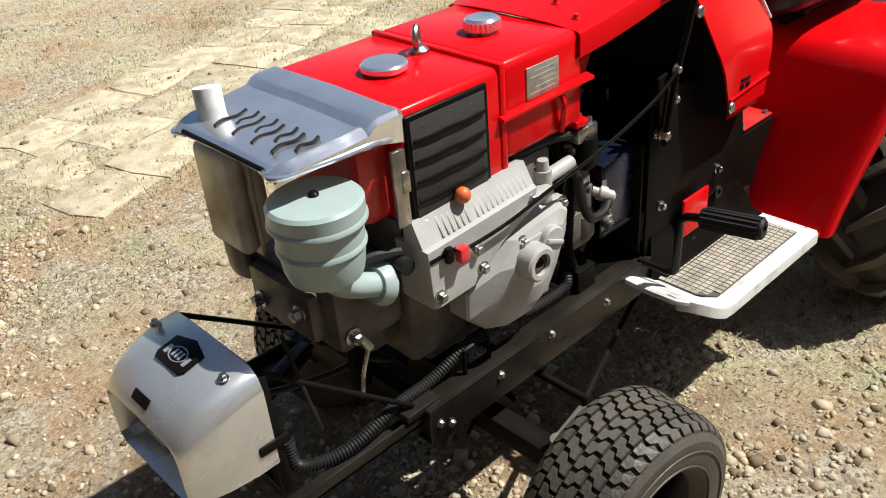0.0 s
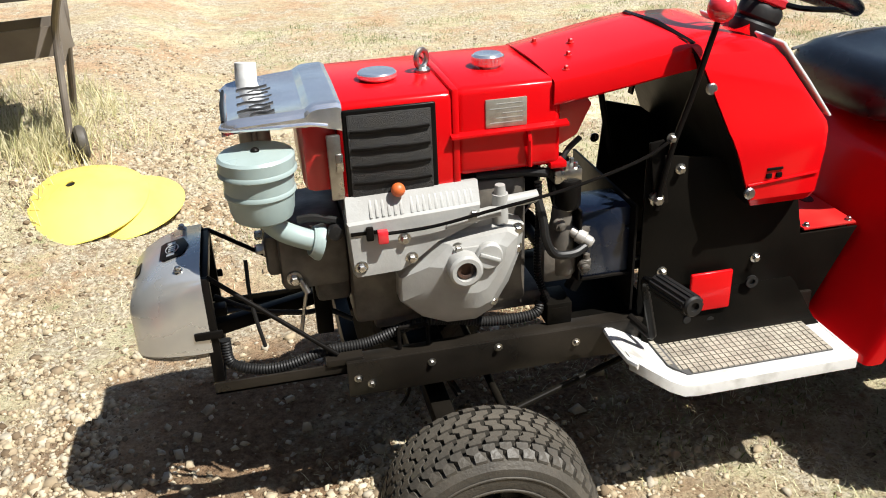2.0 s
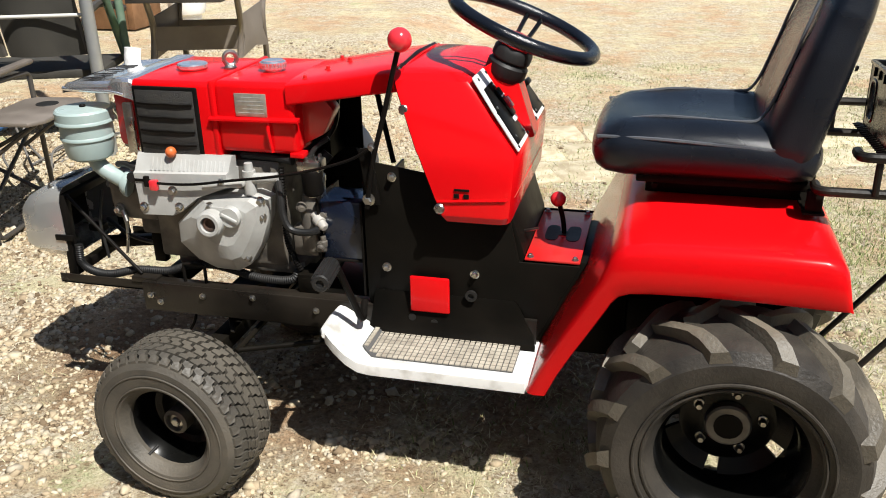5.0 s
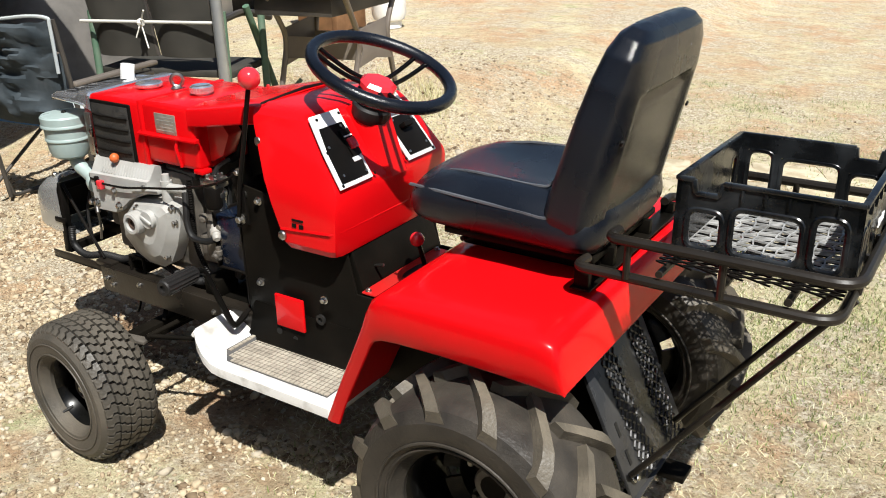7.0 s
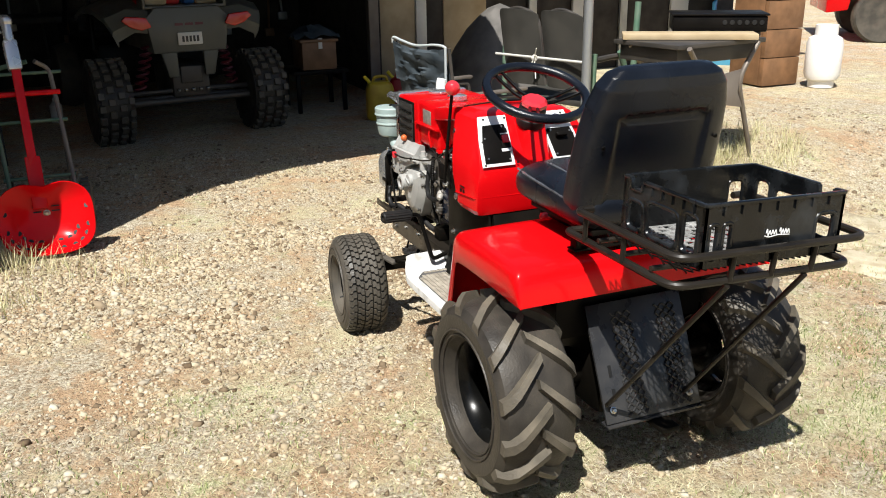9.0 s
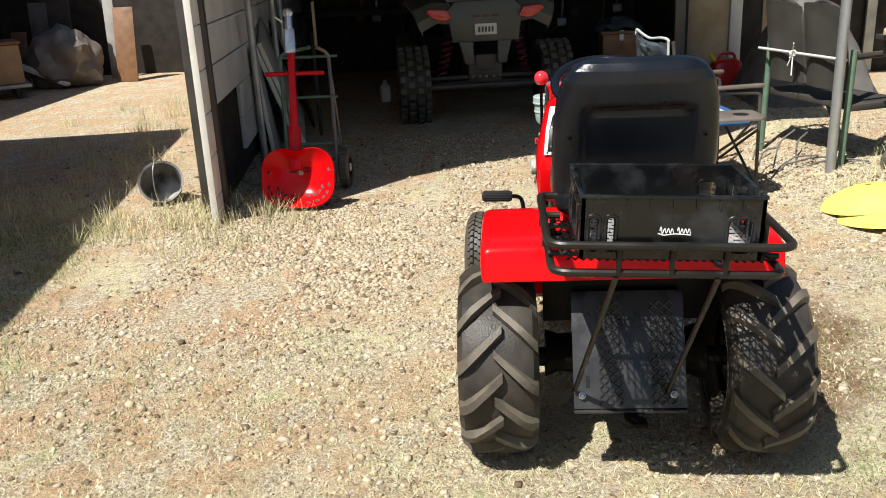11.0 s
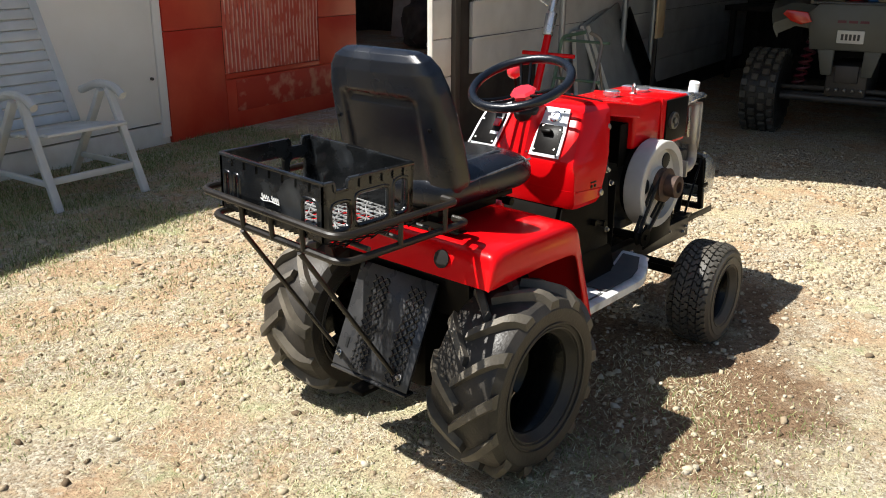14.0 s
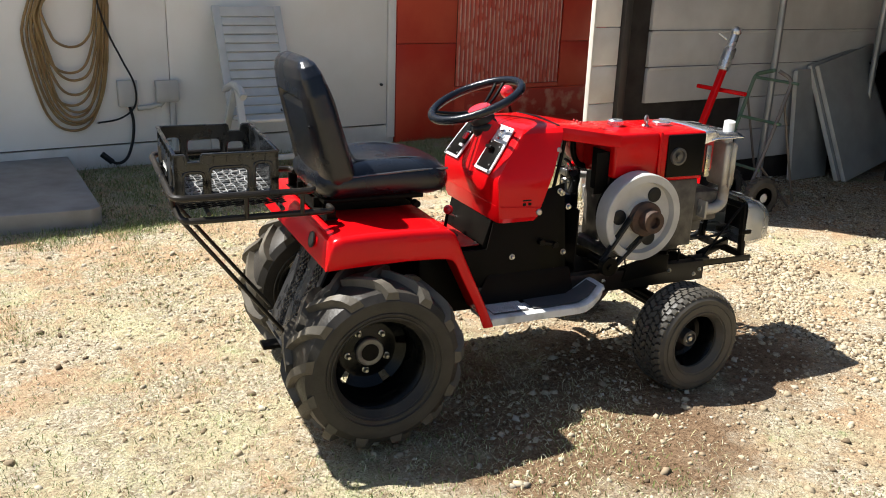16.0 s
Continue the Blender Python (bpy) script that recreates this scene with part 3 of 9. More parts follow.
    pipe(bm, rounded_path([(0.825, 0.18, 0.405), (0.805, 0.255, 0.391), (0.854, 0.287, 0.560), (0.845, 0.335, 0.566)], 0.022, 4), 0.0085, 10)
    pedal = part("foot_pedal", bm, BLACK, tractor)
    bm = B()
    turned(bm, [(0.018, 0), (0.02, 0.004), (0.02, 0.112), (0.017, 0.116), (0.009, 0.116), (0.009, 0.110), (0.0, 0.110)], (0.845, 0.325, 0.566), (-0.018, 0.11, 0.007), 20)
    part("pedal_rubber", bm, RUBBER_BLACK, pedal, "ribbed black rubber grip")
    for i in range(14):
        a = 2 * math.pi * i / 14
        bm = B()
        rod(bm, (0.844 + 0.0195 * math.cos(a), 0.331, 0.5665 + 0.0195 * math.sin(a)), (0.828 + 0.0195 * math.cos(a), 0.433, 0.573 + 0.0195 * math.sin(a)), 0.0030, seg=5)
        part("rib", bm, RUBBER_BLACK, pedal)


footboards()


def rear_body():
    """Pressed red body over the rear wheels: front slope, flat deck, deep side flanges, rear apron."""
    top = [(0.396, 0.328), (0.366, 0.393), (0.330, 0.465), (0.281, 0.560), (0.247, 0.630), (0.235, 0.660), (0.220, 0.686), (0.196, 0.702), (0.15, 0.709), (0.05, 0.712), (-0.08, 0.712), (-0.155, 0.710), (-0.184, 0.703), (-0.197, 0.686), (-0.206, 0.645), (-0.213, 0.608)]
    low = [(0.352, 0.328), (0.330, 0.380), (0.299, 0.440), (0.259, 0.513), (0.234, 0.560), (0.224, 0.580), (0.210, 0.597), (0.190, 0.606), (0.15, 0.611), (0.05, 0.615), (-0.08, 0.613), (-0.155, 0.611), (-0.188, 0.609), (-0.199, 0.608), (-0.208, 0.607), (-0.2135, 0.606)]
    out = [0.376, 0.381, 0.389, 0.400, 0.407, 0.410, 0.413, 0.416, 0.418, 0.420, 0.420, 0.420, 0.419, 0.417, 0.414, 0.412]
    rings = []
    for t, l, w in zip(top, low, out):
        t, l = Vector((t[0], 0, t[1])), Vector((l[0], 0, l[1]))
        row = []
        for side, extra in ((-1, -0.008), (1, 0.008)):
            o = w + extra
            half = [(o - 0.004, 0.0), (o, 0.06), (o + 0.001, 0.45), (o - 0.001, 0.78), (o - 0.006, 0.90), (o - 0.015, 0.975), (o - 0.028, 1.0), (0.25, 1.02), (0.08, 1.03)]
            pts = [l.lerp(t, v) + Vector((0, side * y, 0)) for y, v in half]
            row += pts if side < 0 else pts[::-1]
        rings.append(row)
    bm = B()
    loft(bm, rings, cap=False, closed=False)
    bmesh.ops.solidify(bm, geom=bm.faces[:], thickness=0.003)
    bmesh.ops.recalc_face_normals(bm, faces=bm.faces)
    body = part("fender_body", bm, RED, tractor, "glossy red pressed-steel rear fender", 40)
    bm = B()
    turned(bm, [(0.026, 0), (0.026, 0.004), (0.02, 0.005), (0.0, 0.005)], (-0.2085, -0.235, 0.66), (-0.97, 0, 0.22), 22)
    part("lamp_hole", bm, RUBBER_BLACK, body, "round black lamp socket")
    bm = B()
    box(bm, (-0.105, -0.25, 0.44), (-0.099, 0.25, 0.702), 0.001)
    part("under_panel", bm, BLACK, body)

    # gear plate on the tunnel, lever with a red knob
    bm = B()
    box(bm, (0.308, -0.142, 0.549), (0.434, 0.178, 0.555), 0.002)
    plate = part("gear_plate", bm, RED_OLD, tractor, "red gear gate plate")
    bm = B()
    for x in (0.391, 0.340):
        prism(bm, [(x + a, 0.012 + b) for a, b in superellipse(0.017, 0.048, 16, 3)], "xy", 0.5545, 0.5565)
    box(bm, (0.345, -0.002, 0.5545), (0.388, 0.026, 0.5565))
    part("gate_slot", bm, RUBBER_BLACK, plate)
    for x, y in ((0.320, 0.166), (0.422, 0.166), (0.320, -0.130), (0.422, -0.130)):
        bm = B()
        bolt(bm, (x, y, 0.555), (0, 0, 1), 0.0055, 0.005)
        part("screw", bm, STEEL, plate)
    bm = B()
    pipe(bm, smooth_line([(0.362, 0.008, 0.52), (0.366, 0.010, 0.58), (0.376, 0.016, 0.630)]), 0.006, 10)
    lever = part("gear_lever", bm, BLACK, tractor)
    bm = B()
    bmesh.ops.create_uvsphere(bm, u_segments=20, v_segments=12, radius=0.0185, matrix=Matrix.Translation((0.380, 0.018, 0.645)))
    part("knob", bm, RED_PLASTIC, lever, "small red ball knob")
    # slanting black cover between the dash cowl and the gear plate
    bm = B()
    prism(bm, [(0.47, 0.36), (0.478, 0.650), (0.466, 0.652), (0.436, 0.560), (0.436, 0.36)], "xz", -0.165, 0.168, 0.003)
    part("tunnel_cover", bm, BLACK_SATIN, tractor)
    bm = B()
    pipe(bm, smooth_line([(0.452, 0.10, 0.590), (0.435, 0.11, 0.598), (0.412, 0.115, 0.606)]), 0.0035, 6)
    part("cover_lever", bm, STEEL, tractor)


rear_body()


def hood_and_dash():
    bm = B()
    rings = []
    for x, z, hw in ((0.996, 0.928, 0.158), (0.93, 0.938, 0.165), (0.85, 0.952, 0.170), (0.78, 0.964, 0.171), (0.735, 0.970, 0.170), (0.712, 0.973, 0.169)):
        half = [(hw - 0.003, z - 0.048), (hw, z - 0.044), (hw, z - 0.007), (hw - 0.002, z - 0.003), (hw - 0.008, z), (0.09, z + 0.005), (0.0, z + 0.007)]
        rings.append([(x, -y, h) for y, h in half] + [(x, y, h) for y, h in half[-2::-1]])
    loft(bm, rings, cap=False, closed=False)
    bmesh.ops.solidify(bm, geom=bm.faces[:], thickness=0.003)
    bmesh.ops.recalc_face_normals(bm, faces=bm.faces)
    hood = part("hood", bm, RED, tractor, "red sheet-metal hood", 28)
    for x, y, z in ((0.96, 0.12, 0.935), (0.93, 0.05, 0.943), (0.95, -0.10, 0.938), (0.90, -0.02, 0.950)):
        bm = B()
        bolt(bm, (x, y, z), (0, 0, 1), 0.005, 0.006)
        part("screw", bm, RED_OLD, hood)
    bm = B()
    pipe(bm, [(0.727, -0.168, 0.955), (0.722, -0.155, 0.971), (0.722, 0, 0.980), (0.722, 0.155, 0.971), (0.727, 0.168, 0.955)], 0.006, 6)
    part("seam_strip", bm, BLACK, hood)
    # faceted dash cowl
    levels = [(0.651, 0.462, 0.602, 0.226), (0.668, 0.456, 0.612, 0.235), (0.76, 0.448, 0.645, 0.236), (0.797, 0.446, 0.660, 0.231), (0.812, 0.450, 0.668, 0.228), (0.935, 0.538, 0.716, 0.196), (0.955, 0.556, 0.724, 0.186), (0.968, 0.585, 0.730, 0.170), (0.975, 0.63, 0.728, 0.140)]
    rings = []
    for z, x0, x1, hw in levels:
        c = 0.022
        rings.append([(x1, -hw, z), (x0 + c, -hw, z), (x0 + c * 0.3, -hw + c * 0.3, z), (x0, -hw + c, z), (x0, -0.06, z), (x0, 0.06, z), (x0, hw - c, z), (x0 + c * 0.3, hw - c * 0.3, z), (x0 + c, hw, z), (x1, hw, z)])
    bm = B()
    loft(bm, rings)
    cowl = part("dash_cowl", bm, RED, tractor, "glossy red faceted dash cowl", 24)
    # black sheet over the cowl's front paints the shade of its hollow
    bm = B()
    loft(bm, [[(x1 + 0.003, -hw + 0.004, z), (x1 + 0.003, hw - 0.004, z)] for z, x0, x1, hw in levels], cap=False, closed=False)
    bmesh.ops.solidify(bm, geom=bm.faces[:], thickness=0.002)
    part("cowl_inside", bm, BLACK_SATIN, cowl, "black sheet standing in for the cowl's shaded hollow")
    bm = B()
    for s in (1, -1):
        pipe(bm, [(0.70, s * 0.195, 0.918), (0.56, s * 0.185, 0.925), (0.545, s * 0.17, 0.926)], 0.0035, 6)
        pipe(bm, [(0.62, s * 0.2365, 0.70), (0.47, s * 0.2365, 0.712), (0.4545, s * 0.215, 0.714), (0.4535, 0, 0.714)], 0.003, 6)
    loose_parts("pressed_ridge", bm, RED, cowl)
    for s in (1, -1):
        for x, y, z in ((0.616, 0.236, 0.684), (0.700, 0.200, 0.894)):
            bm = B()
            turned(bm, [(0.012, 0), (0.012, 0.004), (0.009, 0.007), (0.0, 0.008)], (x, s * y, z), (0, s, 0.1), 18)
            part("button_bolt", bm, STEEL, cowl)
        bm = B()
        for dx, dz, w, h in ((0.0, 0.008, 0.034, 0.005), (-0.010, -0.006, 0.012, 0.010), (0.012, -0.006, 0.012, 0.010)):
            box(bm, (0.565 + dx - w / 2, s * 0.2345, 0.722 + dz - h / 2), (0.565 + dx + w / 2, s * 0.2385, 0.722 + dz + h / 2), 0.001)
        part("vent_slot", bm, BLACK, cowl)
        # instrument panel: white frame, black plate
        up = Vector((0.088, 0, 0.123)).normalized()
        mid = Vector((0.4995, 0.142 if s > 0 else -0.096, 0.889))
        out = Vector((-up.z, 0, up.x))
        right = Vector((0, 1, 0))
        m = Matrix((right.to_4d(), up.to_4d(), out.to_4d(), (0, 0, 0, 1))).transposed()
        m = Matrix.Translation(mid) @ m.to_3x3().to_4x4()
        bm = B()
        prism(bm, [(s * x, y) for x, y in ((-0.046, -0.090), (0.074, -0.090), (0.064, 0.0), (0.046, 0.092), (-0.058, 0.092))], "xy", 0.0, 0.006, 0.0025)
        bmesh.ops.transform(bm, matrix=m, verts=bm.verts)
        part("instrument_panel", bm, WHITE_PANEL, cowl, "white panel with a black plate")
        bm = B()
        tip = 0.058 if s > 0 else 0.026
        prism(bm, [(s * x, y) for x, y in ((-0.034, -0.079), (0.062, -0.079), (0.053, 0.0), (0.053 - 0.26 * tip, tip), (-0.042, tip), (-0.046, 0.02))], "xy", 0.006, 0.009, 0.002)
        if s > 0:
            box(bm, (-0.044, -0.030, 0.009), (-0.012, 0.040, 0.015), 0.003)
        else:
            box(bm, (-0.02, -0.012, 0.009), (0.02, 0.002, 0.03), 0.004)
        bmesh.ops.transform(bm, matrix=m, verts=bm.verts)
        part("instrument_plate", bm, BLACK, cowl)
        if s > 0:
            bm = B()
            box(bm, (-0.040, -0.014, 0.012), (-0.016, 0.014, 0.023), 0.003)
            bmesh.ops.transform(bm, matrix=m, verts=bm.verts)
            part("rocker_switch", bm, RED_PLASTIC, cowl)
            bm = B()
            box(bm, (-0.042, -0.042, 0.009), (-0.008, -0.031, 0.012), 0.001)
            box(bm, (-0.042, 0.018, 0.014), (-0.014, 0.022, 0.0165), 0.001)
            bmesh.ops.transform(bm, matrix=m, verts=bm.verts)
            part("switch_plate", bm, WHITE_PANEL, cowl)
        if s < 0:
            bm = B()
            turned(bm, [(0.021, 0.006), (0.021, 0.012), (0.017, 0.016), (0.009, 0.016), (0.009, 0.012), (0.0, 0.012)], (-0.004, 0.056, 0), (0, 0, 1), 24)
            bmesh.ops.transform(bm, matrix=m, verts=bm.verts)
            part("key_switch", bm, CHROME, cowl, "bright key switch")
        for px, py in ((0.042, 0.010), (0.047, -0.062), (-0.030, 0.049 if s > 0 else 0.018), (-0.030, -0.070)):
            bm = B()
            turned(bm, [(0.0035, 0), (0.0035, 0.002), (0.0, 0.003)], (s * px, py, 0.009), (0, 0, 1), 10)
            bmesh.ops.transform(bm, matrix=m, verts=bm.verts)
            part("plate_rivet", bm, STEEL, cowl)
        for px, py in ((-s * 0.055, -0.083), (s * 0.062, -0.083), (-s * 0.050, 0.080), (s * 0.028, 0.080), (s * 0.052, 0.0)):
            bm = B()
            turned(bm, [(0.004, 0), (0.0035, 0.002), (0, 0.0025)], (px, py, 0.006), (0, 0, 1), 8)
            bmesh.ops.transform(bm, matrix=m, verts=bm.verts)
            part("panel_screw", bm, BLACK, cowl)
    # hump that carries the column, boot, wheel
    bm = B()
    rings = []
    for u, hw in ((0.0, 0.050), (0.3, 0.052), (0.7, 0.052), (1.0, 0.046)):
        c = Vector((0.452, 0, 0.80)).lerp(Vector((0.545, 0, 0.965)), u)
        o = Vector((-0.045 * (0.3 + 0.7 * u), 0, 0.03 * u))
        rings.append([c + Vector((0.03, -hw, -0.02)), c + Vector((0, -hw, 0)), c + o + Vector((0, -hw * 0.6, 0)), c + o + Vector((0, hw * 0.6, 0)), c + Vector((0, hw, 0)), c + Vector((0.03, hw, -0.02))])
    loft(bm, rings)
    part("column_hump", bm, RED, cowl, "", 24)
    nrm = Vector((-math.sin(0.39), 0, math.cos(0.39)))
    wheel_c = Vector((0.470, 0.008, 1.048))
    bm = B()
    base = wheel_c - nrm * 0.115
    turned(bm, [(0.042, -0.012), (0.048, 0.0), (0.048, 0.022), (0.041, 0.03), (0.046, 0.036), (0.046, 0.054), (0.040, 0.064), (0.030, 0.074)], base, nrm, 24)
    part("column_boot", bm, RUBBER_BLACK, tractor, "black ribbed column boot")
    steering = thing("steering_wheel", wheel_c, "", "")
    under(steering, tractor)
    q = nrm.to_track_quat("Z", "X").to_matrix().to_4x4()
    bm = B()
    pipe(bm, [(0.168 * math.cos(2 * math.pi * i / 56), 0.168 * math.sin(2 * math.pi * i / 56), 0.0) for i in range(56)], 0.0155, 14, closed=True)
    bmesh.ops.transform(bm, matrix=Matrix.Translation(wheel_c) @ q, verts=bm.verts)
    under(part("wheel_rim", bm, VINYL, None, "thick black padded rim"), steering)
    for a in (0.5, 2.64, 4.71):
        for off in (-0.014, 0.014):
            bm = B()
            d = Vector((math.cos(a), math.sin(a), 0))
            o = Vector((-math.sin(a), math.cos(a), 0)) * off
            pipe(bm, smooth_line([d * 0.02 + o * 0.8 + Vector((0, 0, -0.04)), d * 0.07 + o + Vector((0, 0, -0.035)), d * 0.13 + o * 1.2 + Vector((0, 0, -0.016)), d * 0.166 + o * 1.3]), 0.0058, 8)
            bmesh.ops.transform(bm, matrix=Matrix.Translation(wheel_c) @ q, verts=bm.verts)
            under(part("spoke", bm, BLACK_GLOSS, None), steering)
    bm = B()
    turned(bm, [(0.036, -0.054), (0.046, -0.046), (0.046, -0.034), (0.036, -0.026), (0.0, -0.024)], (0, 0, 0), (0, 0, 1), 8)
    bmesh.ops.transform(bm, matrix=Matrix.Translation(wheel_c) @ q, verts=bm.verts)
    under(part("centre_cap", bm, RED_PLASTIC, None, "red plastic wheel cap", 25), steering)
    # long throttle lever with red ball
    bm = B()
    pipe(bm, smooth_line([(0.796, 0.205, 0.66), (0.79, 0.205, 0.70), (0.772, 0.206, 0.79), (0.745, 0.208, 0.88), (0.718, 0.21, 0.98), (0.704, 0.21, 1.03)]), 0.0058, 10)
    box(bm, (0.775, 0.19, 0.665), (0.805, 0.197, 0.80), 0.002, Matrix.Translation((0.79, 0.19, 0.73)) @ Matrix.Rotation(0.14, 4, "Y") @ Matrix.Translation((-0.79, -0.19, -0.73)))
    lever = part("hand_lever", bm, BLACK, tractor, "bent black hand lever")
    bm = B()
    bmesh.ops.create_uvsphere(bm, u_segments=28, v_segments=18, radius=0.0262, matrix=Matrix.Translation((0.701, 0.21, 1.045)))
    part("knob", bm, RED_PLASTIC, lever, "shiny red ball knob")
    bm = B()
    bolt(bm, (0.793, 0.197, 0.679), (0, 1, 0), 0.010, 0.01)
    part("lever_bolt", bm, STEEL, lever)
    bm = B()
    bolt(bm, (0.776, 0.205, 0.807), (0, 1, 0), 0.007, 0.008)
    part("lever_bolt", bm, STEEL, lever)
    # wavy link rod to the engine
    bm = B()
    pipe(bm, smooth_line([(0.776, 0.212, 0.807), (0.83, 0.21, 0.775), (0.92, 0.207, 0.745), (1.02, 0.205, 0.722), (1.13, 0.204, 0.705), (1.24, 0.204, 0.688), (1.33, 0.204, 0.685), (1.345, 0.204, 0.69)]), 0.0035, 8)
    part("link_rod", bm, BLACK, tractor, "thin black link rod")


hood_and_dash()


def seat():
    st = thing("seat", (0.05, 0, 0.75), "", "")
    under(st, tractor)

    def body(stations, e=3.4):
        bm = B()
        rings = []
        for c, n, hw, hh in stations:
            c, n = Vector(c), Vector(n).normalized()
            rings.append([c + Vector((0, y, 0)) + n * h for y, h in superellipse(hw, hh, 36, e)])
        loft(bm, rings)
        return bm

    def dense(rows, n):
        out = []
        for p, q in zip(rows, rows[1:]):
            for i in range(n):
                u = i / n
                out.append((Vector(p[0]).lerp(Vector(q[0]), u), p[1], p[2] + (q[2] - p[2]) * u, p[3] + (q[3] - p[3]) * u))
        return out + [rows[-1]]

    up = (0.05, 0, 1)
    cushion = body([((0.301, 0, 0.806), up, 0.06, 0.006), ((0.298, 0, 0.807), up, 0.125, 0.026), ((0.288, 0, 0.808), up, 0.165, 0.045), ((0.268, 0, 0.811), up, 0.188, 0.060), ((0.23, 0, 0.816), up, 0.203, 0.070), ((0.16, 0, 0.820), up, 0.211, 0.074), ((0.08, 0, 0.822), up, 0.215, 0.075),
                    ((0.0, 0, 0.821), up, 0.218, 0.074), ((-0.10, 0, 0.819), up, 0.220, 0.070), ((-0.145, 0, 0.82), up, 0.212, 0.060), ((-0.165, 0, 0.82), up, 0.16, 0.03)], 2.9)
    for v in cushion.verts:
        # the middle is dished between two bolsters, the underside is drawn in
        if v.co.z > 0.84 and v.co.x < 0.27:
            v.co.z -= 0.020 * math.exp(-(v.co.y / 0.11) ** 4) * min(1.0, (0.27 - v.co.x) / 0.08)
        if v.co.z < 0.80:
            v.co.y *= 1 - (0.80 - v.co.z) * 1.6
    under(part("cushion", cushion, VINYL, None, "black vinyl seat cushion", 60), st)
    n0 = Vector((1, 0, 0.30))
    rows = [((-0.070, 0, 0.768), n0, 0.17, 0.03), ((-0.078, 0, 0.79), n0, 0.208, 0.055), ((-0.100, 0, 0.85), n0, 0.222, 0.062), ((-0.124, 0, 0.94), n0, 0.223, 0.058), ((-0.150, 0, 1.035), n0, 0.219, 0.054),
            ((-0.172, 0, 1.11), n0, 0.210, 0.050), ((-0.187, 0, 1.163), n0, 0.194, 0.044), ((-0.195, 0, 1.192), n0, 0.172, 0.035), ((-0.199, 0, 1.207), n0, 0.143, 0.021), ((-0.2005, 0, 1.212), n0, 0.10, 0.006)]
    bm = B()
    rings = []
    nb = -n0.normalized()
    for c, n, hw, hh in dense(rows, 9):
        c, n = Vector(c), Vector(n).normalized()
        ring = []
        for y, h in superellipse(hw, hh, 120, 4.0):
            p = c + Vector((0, y, 0)) + n * h
            if h < -hh * 0.5:
                edge = min(0.148 - abs(y), 1.088 - p.z, p.z - 0.80)
                p -= nb * 0.008 * min(1.0, max(0.0, edge / 0.012))
                groove = abs(p.z - 1.078) < 0.012 and abs(y) < 0.12
                p -= nb * (0.008 if groove else 0.0)
            ring.append(p)
        rings.append(ring)
    loft(bm, rings)
    under(part("backrest", bm, VINYL, None, "high black vinyl backrest", 60), st)
    d = Vector((-0.026, 0, 0.094)).normalized()
    base = Vector((-0.124, 0, 0.94)) + nb * 0.058
    for y, h in ((0.178, 0.085), (-0.178, 0.085)):
        bm = B()
        turned(bm, [(0.006, 0), (0.005, 0.004), (0, 0.005)], base + Vector((0, y, 0)) + d * h - nb * 0.008, nb, 10)
        under(part("back_button", bm, BLACK, None), st)
    # seams; the highlight along the piping is painted as grey
    bm = B()
    for s in (1, -1):
        pipe(bm, smooth_line([(0.27, s * 0.10, 0.864), (0.15, s * 0.13, 0.886), (0.0, s * 0.14, 0.884), (-0.045, s * 0.14, 0.90), (-0.079, s * 0.14, 0.99), (-0.107, s * 0.135, 1.085), (-0.136, s * 0.11, 1.16)]), 0.0035, 6)
        pipe(bm, smooth_line([(0.285, s * 0.17, 0.848), (0.15, s * 0.204, 0.856), (0.0, s * 0.209, 0.85), (-0.08, s * 0.213, 0.855), (-0.124, s * 0.216, 0.94), (-0.158, s * 0.212, 1.06), (-0.186, s * 0.19, 1.162)]), 0.004, 6)
    under(part("seam_piping", bm, mat("grey_seam_piping", (0.10, 0.105, 0.115), (0.05, 0.052, 0.058), rough=0.25, bump=0.05), None, "grey seam piping"), st)
    bm = B()
    box(bm, (-0.15, -0.17, 0.752), (0.20, 0.17, 0.768), 0.004)
    for s in (1, -1):
        box(bm, (-0.14, s * 0.11 - 0.012, 0.715), (0.18, s * 0.11 + 0.012, 0.755), 0.003)
    rod(bm, (0.16, -0.16, 0.742), (0.16, 0.16, 0.742), 0.006)
    turned(bm, [(0.012, 0), (0.012, 0.03), (0, 0.032)], (0.17, -0.19, 0.735), (0, 1, 0), 12)
    turned(bm, [(0.03, 0), (0.03, 0.03), (0.025, 0.05)], (0.03, 0.0, 0.712), (0, 0, 1), 12)
    under(part("seat_slide", bm, BLACK_SATIN, None), st)


seat()


ASKEW = Matrix.Translation((0, 0, 0.8)) @ Matrix.Rotation(radians(2.3), 4, "X") @ Matrix.Translation((0, 0, -0.8))


